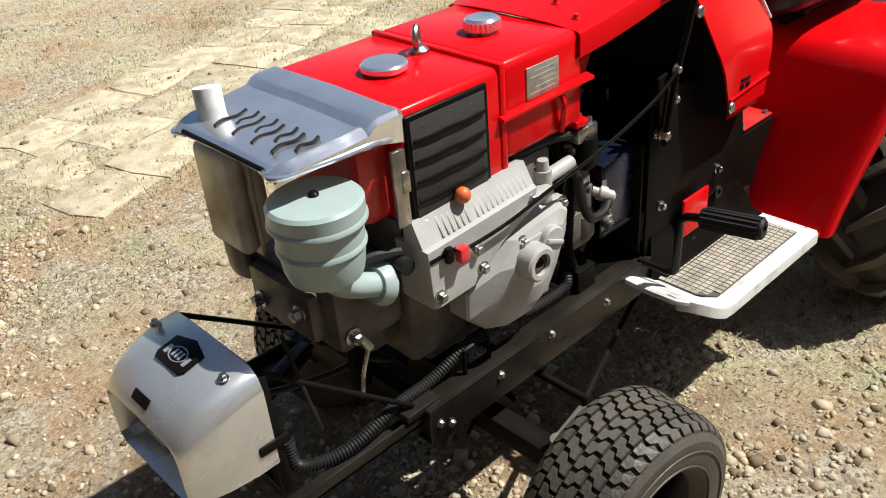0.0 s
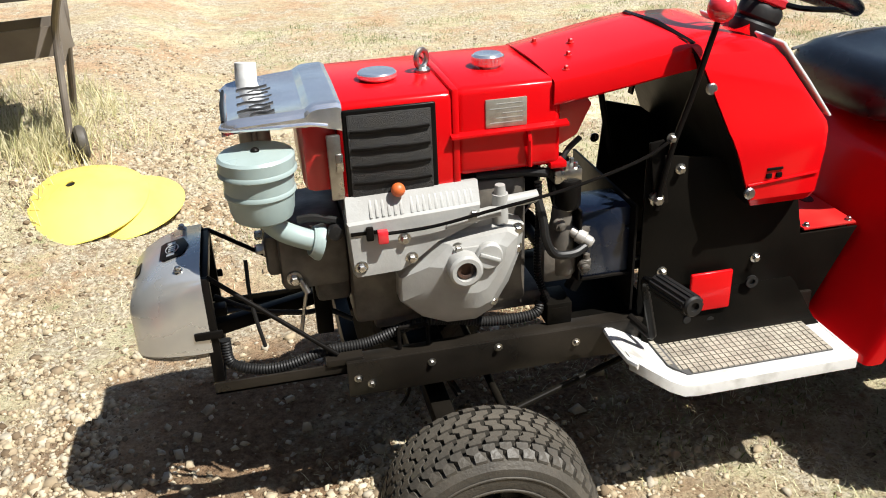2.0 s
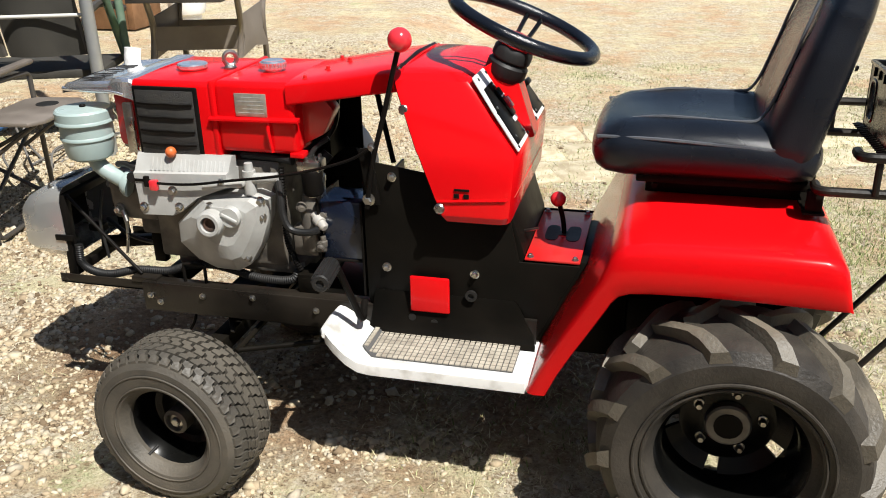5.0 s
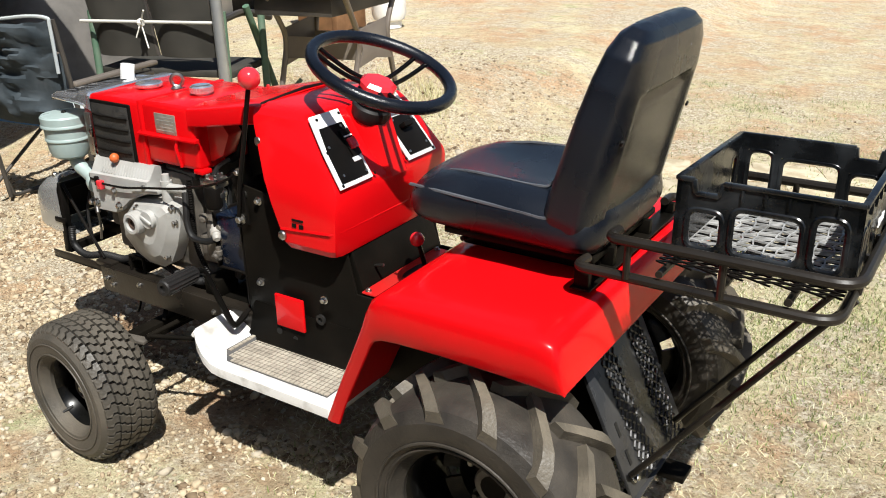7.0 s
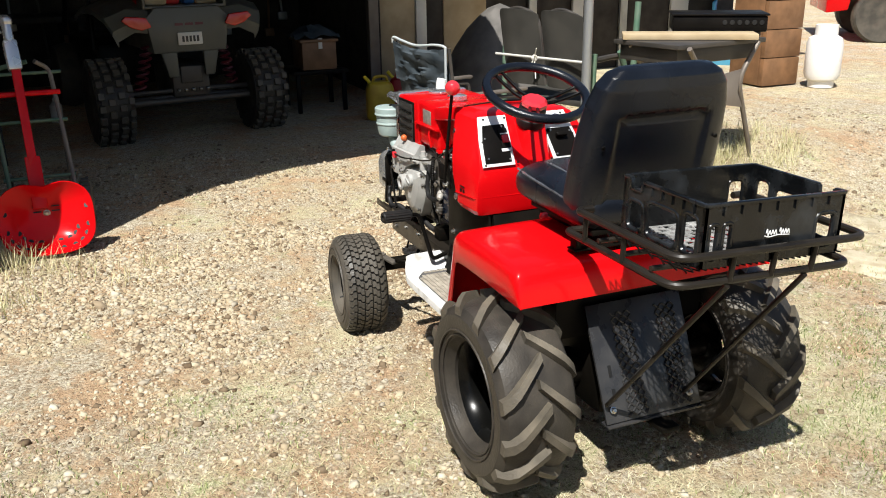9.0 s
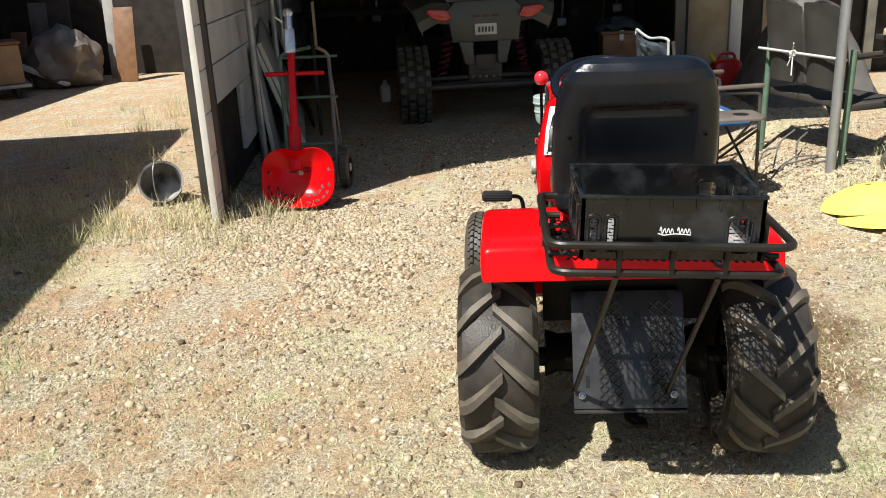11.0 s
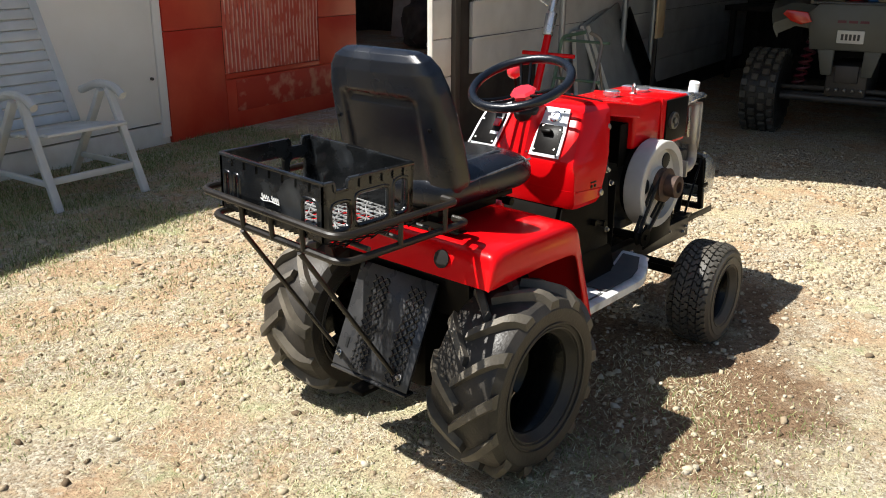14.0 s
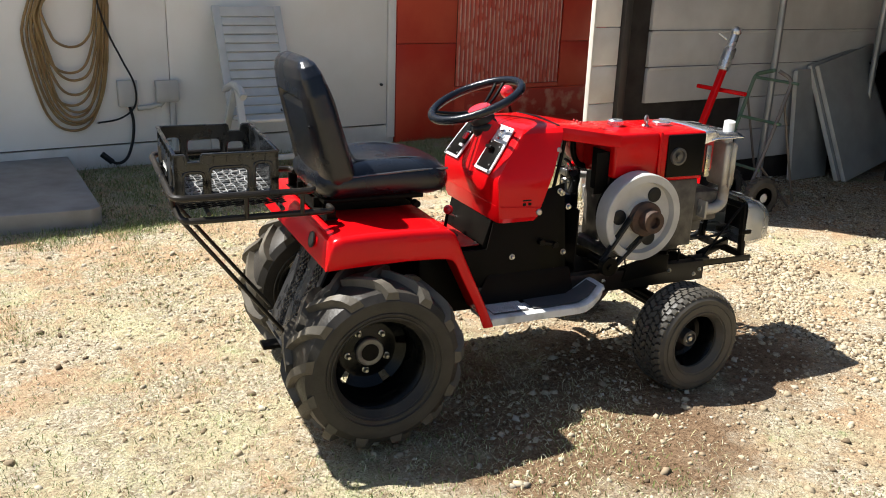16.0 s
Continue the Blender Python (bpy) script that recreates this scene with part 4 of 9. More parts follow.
def rack():
    rk = thing("rear_rack", (-0.4, 0, 0.78), "", "")
    under(rk, tractor)

    def bar(name, pts, r=0.0085, closed=False, label=""):
        bm = B()
        pipe(bm, rounded_path(pts, 0.045, 5, closed), r, 10, closed)
        return under(part(name, bm, RAIL, None, label), rk)

    zt, zb = 0.846, 0.772
    bar("top_rail", [(-0.215, 0.215, zt), (-0.213, 0.262, zt), (-0.632, 0.262, zt), (-0.632, -0.288, zt), (-0.213, -0.288, zt), (-0.215, -0.24, zt)], 0.010, label="black steel tube rail")
    bar("bottom_rail", [(-0.150, 0.20, zb), (-0.148, 0.25, zb), (-0.608, 0.25, zb), (-0.608, -0.276, zb), (-0.148, -0.276, zb), (-0.150, -0.226, zb)], 0.010)
    for x, y in ((-0.622, 0.10), (-0.622, -0.02), (-0.622, -0.14), (-0.42, 0.257), (-0.42, -0.283), (-0.25, 0.257), (-0.25, -0.283)):
        bar("post", [(x, y, zt), (x + (0.008 if x < -0.6 else 0), y, zb)], 0.007)
    for x in (-0.31, -0.42, -0.53):
        bar("cross_bar", [(x, 0.256, zb + 0.020), (x, -0.282, zb + 0.020)], 0.007)
    # expanded-metal floor
    bm = B()
    nx, ny = 14, 26
    x0, x1, y0, y1 = -0.29, -0.605, -0.25, 0.225
    dx, dy = (x1 - x0) / nx, (y1 - y0) / ny
    for i in range(nx):
        for j in range(ny):
            o = (0.5 if i % 2 else 0)
            cx, cy = x0 + i * dx, y0 + (j + o) * dy
            if cy + dy > y1:
                continue
            for sy in (0, 1):
                beam(bm, (cx, cy + dy * 0.5, zb + 0.030), (cx + dx, cy + dy * (0.0 if sy else 1.0), zb + 0.030), 0.0032, 0.003)
    under(part("mesh_floor", bm, BLACK, None, "expanded metal mesh"), rk)
    bar("stay", [(-0.615, 0.105, zb - 0.01), (-0.257, 0.147, 0.285)], 0.007)
    bar("stay", [(-0.615, -0.125, zb - 0.01), (-0.262, -0.112, 0.285)], 0.007)
    # the rack sits a little askew
    rk.matrix_world = ASKEW @ rk.matrix_world
    bm = B()
    box(bm, (-0.172, -0.262, 0.7245), (-0.130, 0.236, 0.7295), 0.001)
    under(part("rack_strap", bm, BLACK_SATIN, None, "flat steel strap across the deck"), tractor)
    for y in (-0.25, -0.10, 0.10, 0.222):
        bm = B()
        box(bm, (-0.166, y - 0.008, 0.729), (-0.136, y + 0.008, 0.765 + y * 0.042), 0.001)
        under(part("rack_mount", bm, BLACK_SATIN, None), tractor)
    # sloping tread plate at the back
    bm = B()
    prism(bm, [(-0.268, 0.235), (-0.262, 0.228), (-0.118, 0.535), (-0.126, 0.540)], "xz", -0.150, 0.170, 0.001)
    box(bm, (-0.275, -0.150, 0.222), (-0.235, 0.170, 0.230), 0.002)
    pl = under(part("tread_plate", bm, TREAD, None, "dusty black steel tread plate"), tractor)
    bm = B()
    d = Vector((0.145, 0, 0.303))
    for i in range(24):
        for j in range(5):
            for y0 in (0.035, -0.115):
                s = 1 if (i + j) % 2 else -1
                p = Vector((-0.2665, y0 + j * 0.014, 0.245)) + d * (i * 0.037)
                beam(bm, p + Vector((-0.002, -0.005 * s, 0)), p + Vector((0.002, 0.005 * s, 0.009)), 0.004, 0.004)
    tagged(part("tread_studs", bm, TREAD, pl), "raised tread pattern", kind="stuff")
    for y in (0.147, -0.112):
        bm = B()
        bolt(bm, (-0.258, y, 0.272), (-0.9, 0, 0.42), 0.007, 0.008)
        part("plate_bolt", bm, STEEL, pl)
    bm = B()
    for z in (0.29, 0.35):
        p = Vector((-0.268, 0.13, 0.235)) + d * ((z - 0.235) / 0.303)
        beam(bm, p + Vector((-0.001, 0, 0)), p + d * 0.10 + Vector((-0.001, 0, 0)), 0.01, 0.004)
    loose_parts("slot", bm, RUBBER_BLACK, pl)
    # hitch pin and drawbar
    bm = B()
    box(bm, (-0.33, -0.03, 0.205), (-0.10, 0.03, 0.22), 0.003)
    under(part("drawbar", bm, BLACK_SATIN, None), tractor)


rack()


def engine():
    bm = B()
    box(bm, (1.04, -0.135, 0.455), (1.40, 0.13, 0.735), 0.012)
    box(bm, (1.0, -0.11, 0.43), (1.36, 0.12, 0.47), 0.01)
    eng = part("engine", bm, GREY_DIRTY, tractor, "oily single-cylinder diesel engine with grey covers and red tank")
    # cylinder head
    bm = B()
    box(bm, (1.40, -0.115, 0.545), (1.535, 0.118, 0.672), 0.014)
    box(bm, (1.40, -0.10, 0.50), (1.47, 0.10, 0.56), 0.012)
    box(bm, (1.528, -0.085, 0.565), (1.56, 0.085, 0.655), 0.012)
    loose_parts("cylinder_head", bm, GREY_DIRTY, eng)
    for x, y, z in ((1.51, 0.118, 0.575), (1.56, 0.06, 0.62), (1.56, -0.05, 0.60)):
        bm = B()
        bolt(bm, (x, y, z), (0, 1, 0) if y > 0.1 else (1, 0, 0), 0.010, 0.012)
        part("head_bolt", bm, STEEL, eng)
    bm = B()
    rod(bm, (1.50, 0.122, 0.572), (1.488, 0.13, 0.545), 0.007)
    pipe(bm, smooth_line([(1.49, 0.13, 0.55), (1.50, 0.12, 0.50), (1.51, 0.12, 0.45)]), 0.004, 6)
    part("drain_tap", bm, STEEL, eng)
    # grey side covers: the upper edge slants back, the lower edge is stepped
    bm = B()
    low = [(1.405, 0.706), (1.40, 0.60), (1.394, 0.592), (1.312, 0.595), (1.29, 0.606), (1.236, 0.648), (1.152, 0.682), (1.150, 0.717)]
    loft(bm, [[(x, 0.12, z) for x, z in low], [(x, 0.184, z) for x, z in low], [(x + (1.27 - x) * 0.02, 0.192, z + (0.66 - z) * 0.06) for x, z in low]])
    loft(bm, [[(1.404, 0.186, 0.7), (1.404, 0.14, 0.7), (1.402, 0.14, 0.745), (1.402, 0.160, 0.747)], [(1.150, 0.186, 0.712), (1.150, 0.14, 0.712), (1.148, 0.14, 0.748), (1.148, 0.160, 0.752)]])
    part("rocker_cover", bm, GREY_CAST, eng, "light grey painted cover plate")
    for x0, n in ((1.165, 11), (1.30, 6)):
        for i in range(n):
            x = x0 + i * 0.0115
            z = 0.7505 - (x - 1.15) * 0.019
            bm = B()
            beam(bm, (x, 0.1605, z - 0.002), (x, 0.1835, z - 0.036), 0.0055, 0.0025, 0.0008)
            part("cooling_fin", bm, GREY_CAST, eng)
    bm = B()
    rim = [(1.238, 0.645), (1.312, 0.572), (1.313, 0.519), (1.27, 0.477), (1.219, 0.455), (1.159, 0.453), (1.125, 0.473), (1.09, 0.53), (1.064, 0.60), (1.058, 0.652), (1.091, 0.664), (1.174, 0.655)]
    crown = [(1.215, 0.642), (1.258, 0.60), (1.255, 0.55), (1.225, 0.515), (1.20, 0.498), (1.160, 0.494), (1.135, 0.505), (1.11, 0.545), (1.085, 0.60), (1.08, 0.64), (1.10, 0.653), (1.17, 0.648)]
    flat = [(1.168 + (x - 1.168) * 0.72, 0.600 + (z - 0.600) * 0.62) for x, z in crown]
    edge = [(1.185 + (x - 1.185) * 0.965, 0.56 + (z - 0.56) * 0.965) for x, z in rim]
    loft(bm, [[(x, 0.11, z) for x, z in rim], [(x, 0.170, z) for x, z in rim], [(x, 0.175, z) for x, z in edge], [(x, 0.198, z) for x, z in crown], [(x, 0.208, z) for x, z in flat]])
    part("timing_cover", bm, GREY_CAST, eng, "faceted grey cast timing cover", 14)
    bm = B()
    turned(bm, [(0.034, 0.0), (0.033, 0.03), (0.028, 0.034), (0.020, 0.034), (0.020, 0.012), (0.0, 0.012)], (1.192, 0.203, 0.598), (0, 1, 0), 30)
    part("crank_boss", bm, GREY_CAST, eng)
    bm = B()
    turned(bm, [(0.017, 0), (0.017, 0.014), (0.011, 0.014), (0.011, 0.006), (0.0, 0.006)], (1.192, 0.216, 0.598), (0, 1, 0), 20)
    part("crank_socket", bm, RUST, eng)
    bm = B()
    turned(bm, [(0.027, 0), (0.027, 0.012), (0.024, 0.015), (0.0, 0.015)], (1.142, 0.206, 0.615), (0, 1, 0), 26)
    beam(bm, (1.122, 0.223, 0.606), (1.162, 0.223, 0.624), 0.006, 0.008, 0.002)
    box(bm, (1.142, 0.203, 0.592), (1.21, 0.209, 0.636), 0.004)
    part("oil_filler_cap", bm, GREY_CAST, eng, "slotted oil filler cap")
    for x, y, z in ((1.385, 0.192, 0.617), (1.288, 0.19, 0.622), (1.30, 0.19, 0.664), (1.165, 0.187, 0.697), (1.077, 0.177, 0.607), (1.128, 0.177, 0.495), (1.20, 0.198, 0.632), (1.075, 0.18, 0.648)):
        bm = B()
        bolt(bm, (x, y, z), (0, 1, 0), 0.0085, 0.008)
        part("cover_bolt", bm, STEEL, eng)
    bm = B()
    box(bm, (1.332, 0.196, 0.667), (1.352, 0.212, 0.693), 0.003)
    part("speed_lever", bm, RED_PLASTIC, eng, "small red lever tab")
    bm = B()
    box(bm, (1.345, 0.1925, 0.683), (1.40, 0.1945, 0.690))
    box(bm, (1.358, 0.193, 0.672), (1.372, 0.203, 0.70), 0.003)
    part("lever_slot", bm, BLACK, eng)
    # cast vent pipe on the timing cover
    bm = B()
    rod(bm, (1.105, 0.165, 0.66), (1.105, 0.165, 0.72), 0.016)
    rod(bm, (1.105, 0.165, 0.70), (1.03, 0.165, 0.705), 0.013)
    turned(bm, [(0.012, 0), (0.01, 0.018), (0, 0.02)], (1.105, 0.165, 0.72), (0, 0, 1), 12)
    prism(bm, [(1.22, 0.685), (1.11, 0.70), (1.11, 0.685), (1.22, 0.672)], "xz", 0.165, 0.195, 0.004)
    part("vent_pipe", bm, GREY_CAST, eng)

    # red water hopper with the radiator grille
    bm = B()
    box(bm, (1.185, -0.152, 0.735), (1.402, 0.154, 0.925), 0.013, seg=3)
    part("water_hopper", bm, RED, eng, "glossy red water hopper")
    bm = B()
    box(bm, (1.222, 0.150, 0.732), (1.394, 0.1585, 0.912), 0.012, seg=3)
    part("grille_rim", bm, BLACK, eng)
    bm = B()
    box(bm, (1.232, 0.1575, 0.742), (1.386, 0.1605, 0.903), 0.004)
    part("grille_mesh", bm, mat("dark_wire_mesh", (0.010, 0.0095, 0.009), (0.028, 0.025, 0.020), rough=0.6, scale=60, bump=0.7, fine=900), eng, "fine dark wire mesh")
    for k in range(4):
        bm = B()
        z = 0.772 + k * 0.033
        pts = smooth_line([(1.382, 0.162, z + 0.001), (1.345, 0.163, z - 0.001), (1.31, 0.163, z), (1.275, 0.163, z - 0.0015), (1.236, 0.162, z)])
        for a, b in zip(pts, pts[1:]):
            beam(bm, a, b, 0.0045, 0.0045)
        part("grille_louvre", bm, BLACK, eng)
    for x in (1.375, 1.24):
        bm = B()
        bolt(bm, (x, 0.157, 0.737), (0, 1, 0), 0.005, 0.005)
        part("grille_bolt", bm, STEEL, eng)
    bm = B()
    bmesh.ops.create_uvsphere(bm, u_segments=18, v_segments=12, radius=0.0135, matrix=Matrix.Translation((1.303, 0.172, 0.756)))
    part("float_ball", bm, ORANGE, eng, "orange plastic plug")
    # fuel tank
    bm = B()
    box(bm, (0.978, -0.150, 0.758), (1.183, 0.152, 0.929), 0.015, seg=3)
    part("fuel_tank", bm, RED, eng, "glossy red fuel tank")
    bm = B()
    loft(bm, [[(1.196, 0.150, 0.835), (1.196, 0.165, 0.837), (1.196, 0.165, 0.842), (1.196, 0.150, 0.846)], [(0.968, 0.150, 0.839), (0.968, 0.167, 0.841), (0.968, 0.167, 0.846), (0.968, 0.150, 0.85)]])
    pipe(bm, [(1.045, 0.155, 0.838), (1.045, 0.164, 0.82), (1.042, 0.155, 0.765)], 0.005, 8)
    box(bm, (0.966, 0.12, 0.752), (1.0, 0.155, 0.765), 0.003)
    box(bm, (1.178, -0.154, 0.74), (1.192, 0.156, 0.930), 0.004)
    part("tank_flange", bm, RED, eng)
    bm = B()
    box(bm, (1.048, 0.151, 0.848), (1.128, 0.1545, 0.903), 0.0012)
    part("data_plate", bm, ALU_PLATE, eng, "worn aluminium data plate")
    bm = B()
    for k in range(5):
        box(bm, (1.056, 0.1545, 0.857 + 0.009 * k), (1.120 - 0.012 * (k % 3), 0.1549, 0.8585 + 0.009 * k))
    part("data_plate_bar", bm, GREY_CAST, eng)
    bm = B()
    prism(bm, [(0.99, 0.92), (0.93, 0.90), (0.90, 0.86), (0.93, 0.80), (0.99, 0.77)], "xz", 0.06, 0.11, 0.004)
    part("tank_bracket", bm, RED_OLD, eng)
    # caps and lifting eye on top
    bm = B()
    turned(bm, [(0.024, 0), (0.024, 0.008), (0.036, 0.008), (0.038, 0.011), (0.038, 0.018), (0.035, 0.021), (0.012, 0.022), (0, 0.0225)], (1.305, 0.016, 0.920), (0, 0, 1), 36)
    part("radiator_cap", bm, CHROME, eng, "flat bright metal filler cap")
    bm = B()
    turned(bm, [(0.022, 0), (0.022, 0.008), (0.030, 0.008), (0.030, 0.024), (0.026, 0.028), (0.01, 0.026), (0, 0.026)], (1.085, 0.018, 0.927), (0, 0, 1), 36)
    part("fuel_cap", bm, CHROME, eng, "knurled chrome fuel cap")
    for i in range(24):
        a = 2 * math.pi * i / 24
        bm = B()
        rod(bm, (1.085 + 0.030 * math.cos(a), 0.018 + 0.030 * math.sin(a), 0.936), (1.085 + 0.030 * math.cos(a), 0.018 + 0.030 * math.sin(a), 0.951), 0.003, seg=5)
        part("cap_rib", bm, CHROME, eng)
    bm = B()
    turned(bm, [(0.016, 0), (0.016, 0.006), (0.009, 0.012)], (1.212, -0.004, 0.924), (0, 0, 1), 16)
    pipe(bm, [(1.212 + 0.004 * math.cos(2 * math.pi * i / 24) + 0.014 * math.cos(2 * math.pi * i / 24) * 0.6, -0.008 + 0.010 * math.cos(2 * math.pi * i / 24), 0.950 + 0.017 * math.sin(2 * math.pi * i / 24)) for i in range(24)], 0.0055, 8, closed=True)
    part("lifting_eye", bm, STEEL, eng, "steel lifting eye bolt")
    # chrome front cover with slots, drooping at the nose
    bm = B()
    rings = []
    for x, z, hw, lip in ((1.392, 0.9240, 0.155, 0.050), (1.40, 0.9280, 0.157, 0.050), (1.436, 0.9270, 0.157, 0.040), (1.446, 0.9240, 0.157, 0.034), (1.458, 0.9140, 0.156, 0.026), (1.50, 0.9110, 0.153, 0.020), (1.57, 0.9060, 0.146, 0.018), (1.592, 0.9020, 0.140, 0.018), (1.604, 0.8940, 0.135, 0.014)):
        raised = x > 1.45
        e = 0.006 if raised else 0.0
        half = [(hw, z - lip), (hw, z - 0.008), (hw - 0.005, z - 0.001), (hw - 0.014, z + 0.001 + e * 0.5), (hw - 0.028, z), (0.05, z + 0.002), (0.0, z + 0.003)]
        rings.append([(x, -y, h) for y, h in half] + [(x, y, h) for y, h in half[-2::-1]])
    loft(bm, rings, cap=False, closed=False)
    bmesh.ops.solidify(bm, geom=bm.faces[:], thickness=0.003)
    bmesh.ops.recalc_face_normals(bm, faces=bm.faces)
    part("chrome_cover", bm, CHROME, eng, "chrome slotted front cover", 22)
    for side in (1, -1):
        bm = B()
        pipe(bm, rounded_path([(1.60, side * 0.10, 0.8930), (1.606, side * 0.131, 0.8920), (1.592, side * 0.139, 0.8920), (1.50, side * 0.153, 0.8930), (1.45, side * 0.157, 0.8940), (1.42, side * 0.157, 0.8880)], 0.012, 3), 0.0042, 8)
        part("rolled_rim", bm, CHROME, eng)
    for k in range(10):
        y = 0.112 - k * 0.0245
        if -0.12 < y < -0.06:
            continue
        bm = B()
        long = 0.030 if k % 2 else 0.022
        mid = 1.535 + (0.008 if k % 2 else -0.006)
        pts = smooth_line([(mid - long, y - 0.003, 0.9128), (mid - long * 0.35, y + 0.004, 0.9115), (mid + long * 0.35, y - 0.004, 0.9100), (mid + long, y + 0.003, 0.9088)], 4)
        rings = []
        for p in pts:
            p = Vector(p)
            rings.append([p + Vector((0, y, z)) for y, z in ((-0.0032, -0.0014), (0.0032, -0.0014), (0.0032, 0.0014), (-0.0032, 0.0014))])
        loft(bm, rings)
        bmesh.ops.recalc_face_normals(bm, faces=bm.faces)
        part("cover_slot", bm, RUBBER_BLACK, eng)
    bm = B()
    pipe(bm, [(1.600, -0.105, 0.8975), (1.603, 0, 0.9005), (1.600, 0.105, 0.8975)], 0.0035, 6)
    part("nose_slot", bm, BLACK, eng)
    for s in (1, -1):
        bm = B()
        box(bm, (1.40, s * 0.152, 0.745), (1.425, s * 0.162, 0.87), 0.003)
        box(bm, (1.398, s * 0.155, 0.80), (1.412, s * 0.166, 0.835), 0.003)
        part("cover_clip", bm, STEEL, eng)
    bm = B()
    box(bm, (1.40, -0.13, 0.75), (1.47, 0.135, 0.914), 0.02)
    part("hopper_front", bm, RED_OLD, eng)
    # air cleaner: bowl, lid, elbow
    ax, ay = 1.551, 0.140
    bm = B()
    turned(bm, [(0.0, 0.716), (0.042, 0.718), (0.054, 0.726), (0.059, 0.742), (0.062, 0.770), (0.0655, 0.774), (0.0655, 0.778), (0.063, 0.782), (0.064, 0.814)], (ax, ay, 0), (0, 0, 1), 40)
    part("air_cleaner", bm, GREY_GREEN, eng, "pale grey-green air cleaner bowl")
    bm = B()
    turned(bm, [(0.067, 0.811), (0.0715, 0.814), (0.0715, 0.818), (0.069, 0.822), (0.0695, 0.842), (0.065, 0.847), (0.02, 0.850), (0.0, 0.850)], (ax, ay, 0), (0, 0, 1), 40)
    part("air_cleaner_lid", bm, GREY_GREEN, eng, "pale grey-green lid")
    bm = B()
    turned(bm, [(0.008, 0.847), (0.008, 0.853), (0.005, 0.856), (0.0, 0.856)], (ax, ay, 0), (0, 0, 1), 14)
    part("wing_nut", bm, BLACK, eng)
    bm = B()
    pipe(bm, smooth_line([(ax - 0.002, ay - 0.005, 0.745), (ax - 0.008, ay - 0.005, 0.712), (ax - 0.026, ay - 0.003, 0.690), (ax - 0.055, ay - 0.006, 0.671), (1.458, 0.138, 0.656)], 6), 0.0205, 18)
    turned(bm, [(0.036, 0), (0.036, 0.006), (0.028, 0.02)], (1.452, 0.135, 0.653), (1, 0.1, 0.35), 20)
    part("intake_elbow", bm, GREY_GREEN, eng, "pale grey-green intake elbow")
    bm = B()
    pipe(bm, smooth_line([(1.49, 0.125, 0.70), (1.46, 0.135, 0.705), (1.42, 0.15, 0.70)]), 0.008, 8)
    turned(bm, [(0.014, 0), (0.014, 0.02), (0, 0.022)], (1.425, 0.15, 0.682), (0, 1, 0), 12)
    part("breather_hose", bm, RUBBER_BLACK, eng)
    # muffler: flat pressed can, stub pipe through the cover, elbow from the head
    bm = B()
    box(bm, (1.518, -0.142, 0.690), (1.550, -0.034, 0.866), 0.015, seg=3)
    box(bm, (1.550, -0.142, 0.690), (1.580, -0.034, 0.866), 0.014, seg=3)
    box(bm, (1.545, -0.148, 0.684), (1.554, -0.028, 0.872), 0.004)
    part("muffler", bm, MUFFLER, eng, "flat dull steel muffler can")
    bm = B()
    pipe(bm, smooth_line([(1.552, -0.098, 0.84), (1.551, -0.100, 0.915), (1.548, -0.105, 0.950)]), 0.0215, 20)
    part("tail_pipe", bm, WHITE_STEP, eng, "short bright exhaust stub")
    bm = B()
    pipe(bm, smooth_line([(1.548, -0.12, 0.695), (1.546, -0.122, 0.655), (1.54, -0.125, 0.625), (1.51, -0.13, 0.605), (1.47, -0.13, 0.60), (1.43, -0.12, 0.605)], 6), 0.022, 16)
    box(bm, (1.43, -0.16, 0.57), (1.442, -0.09, 0.64), 0.003)
    part("exhaust_elbow", bm, MUFFLER, eng)
    # flywheel with three holes, pulley, belts
    fy0 = -0.158
    c = Vector((1.078, 0, 0.622))
    bm = B()
    turned(bm, [(0.165, 0), (0.168, 0.004), (0.168, 0.072), (0.165, 0.076), (0.138, 0.076), (0.132, 0.052), (0.066, 0.052), (0.060, 0.072), (0.0, 0.072)], (c.x, fy0, c.z), (0, -1, 0), 72)
    part("flywheel", bm, FLYWHEEL_PAINT, eng, "large grey painted flywheel")
    for k in range(3):
        a = 1.0 + k * 2 * math.pi / 3
        bm = B()
        turned(bm, [(0.029, 0), (0.029, 0.004), (0.027, 0.005), (0, 0.005)], (c.x + 0.098 * math.cos(a), fy0 - 0.052, c.z + 0.098 * math.sin(a)), (0, -1, 0), 24)
        part("flywheel_hole", bm, RUBBER_BLACK, eng)
    bm = B()
    turned(bm, [(0.062, 0), (0.066, 0.01), (0.056, 0.02), (0.066, 0.03), (0.05, 0.035)], (c.x, -0.222, c.z), (0, -1, 0), 36)
    turned(bm, [(0.042, 0), (0.042, 0.05), (0.036, 0.052), (0.022, 0.052), (0.022, 0.03), (0.0, 0.03)], (c.x, -0.25, c.z), (0, -1, 0), 30)
    part("drive_pulley", bm, RUST, eng, "rusty stepped drive pulley")
    low = Vector((0.925, -0.245, 0.45))
    bm = B()
    turned(bm, [(0.034, -0.016), (0.036, -0.012), (0.024, 0), (0.036, 0.012), (0.034, 0.016), (0.012, 0.016), (0.012, 0.024), (0, 0.024)], low, (0, -1, 0), 28)
    rod(bm, low, low + Vector((0, 0.12, 0)), 0.014)
    part("idler_pulley", bm, BLACK_SATIN, eng)
    d = (low - Vector((c.x, low.y, c.z))).normalized()
    o = Vector((-d.z, 0, d.x))
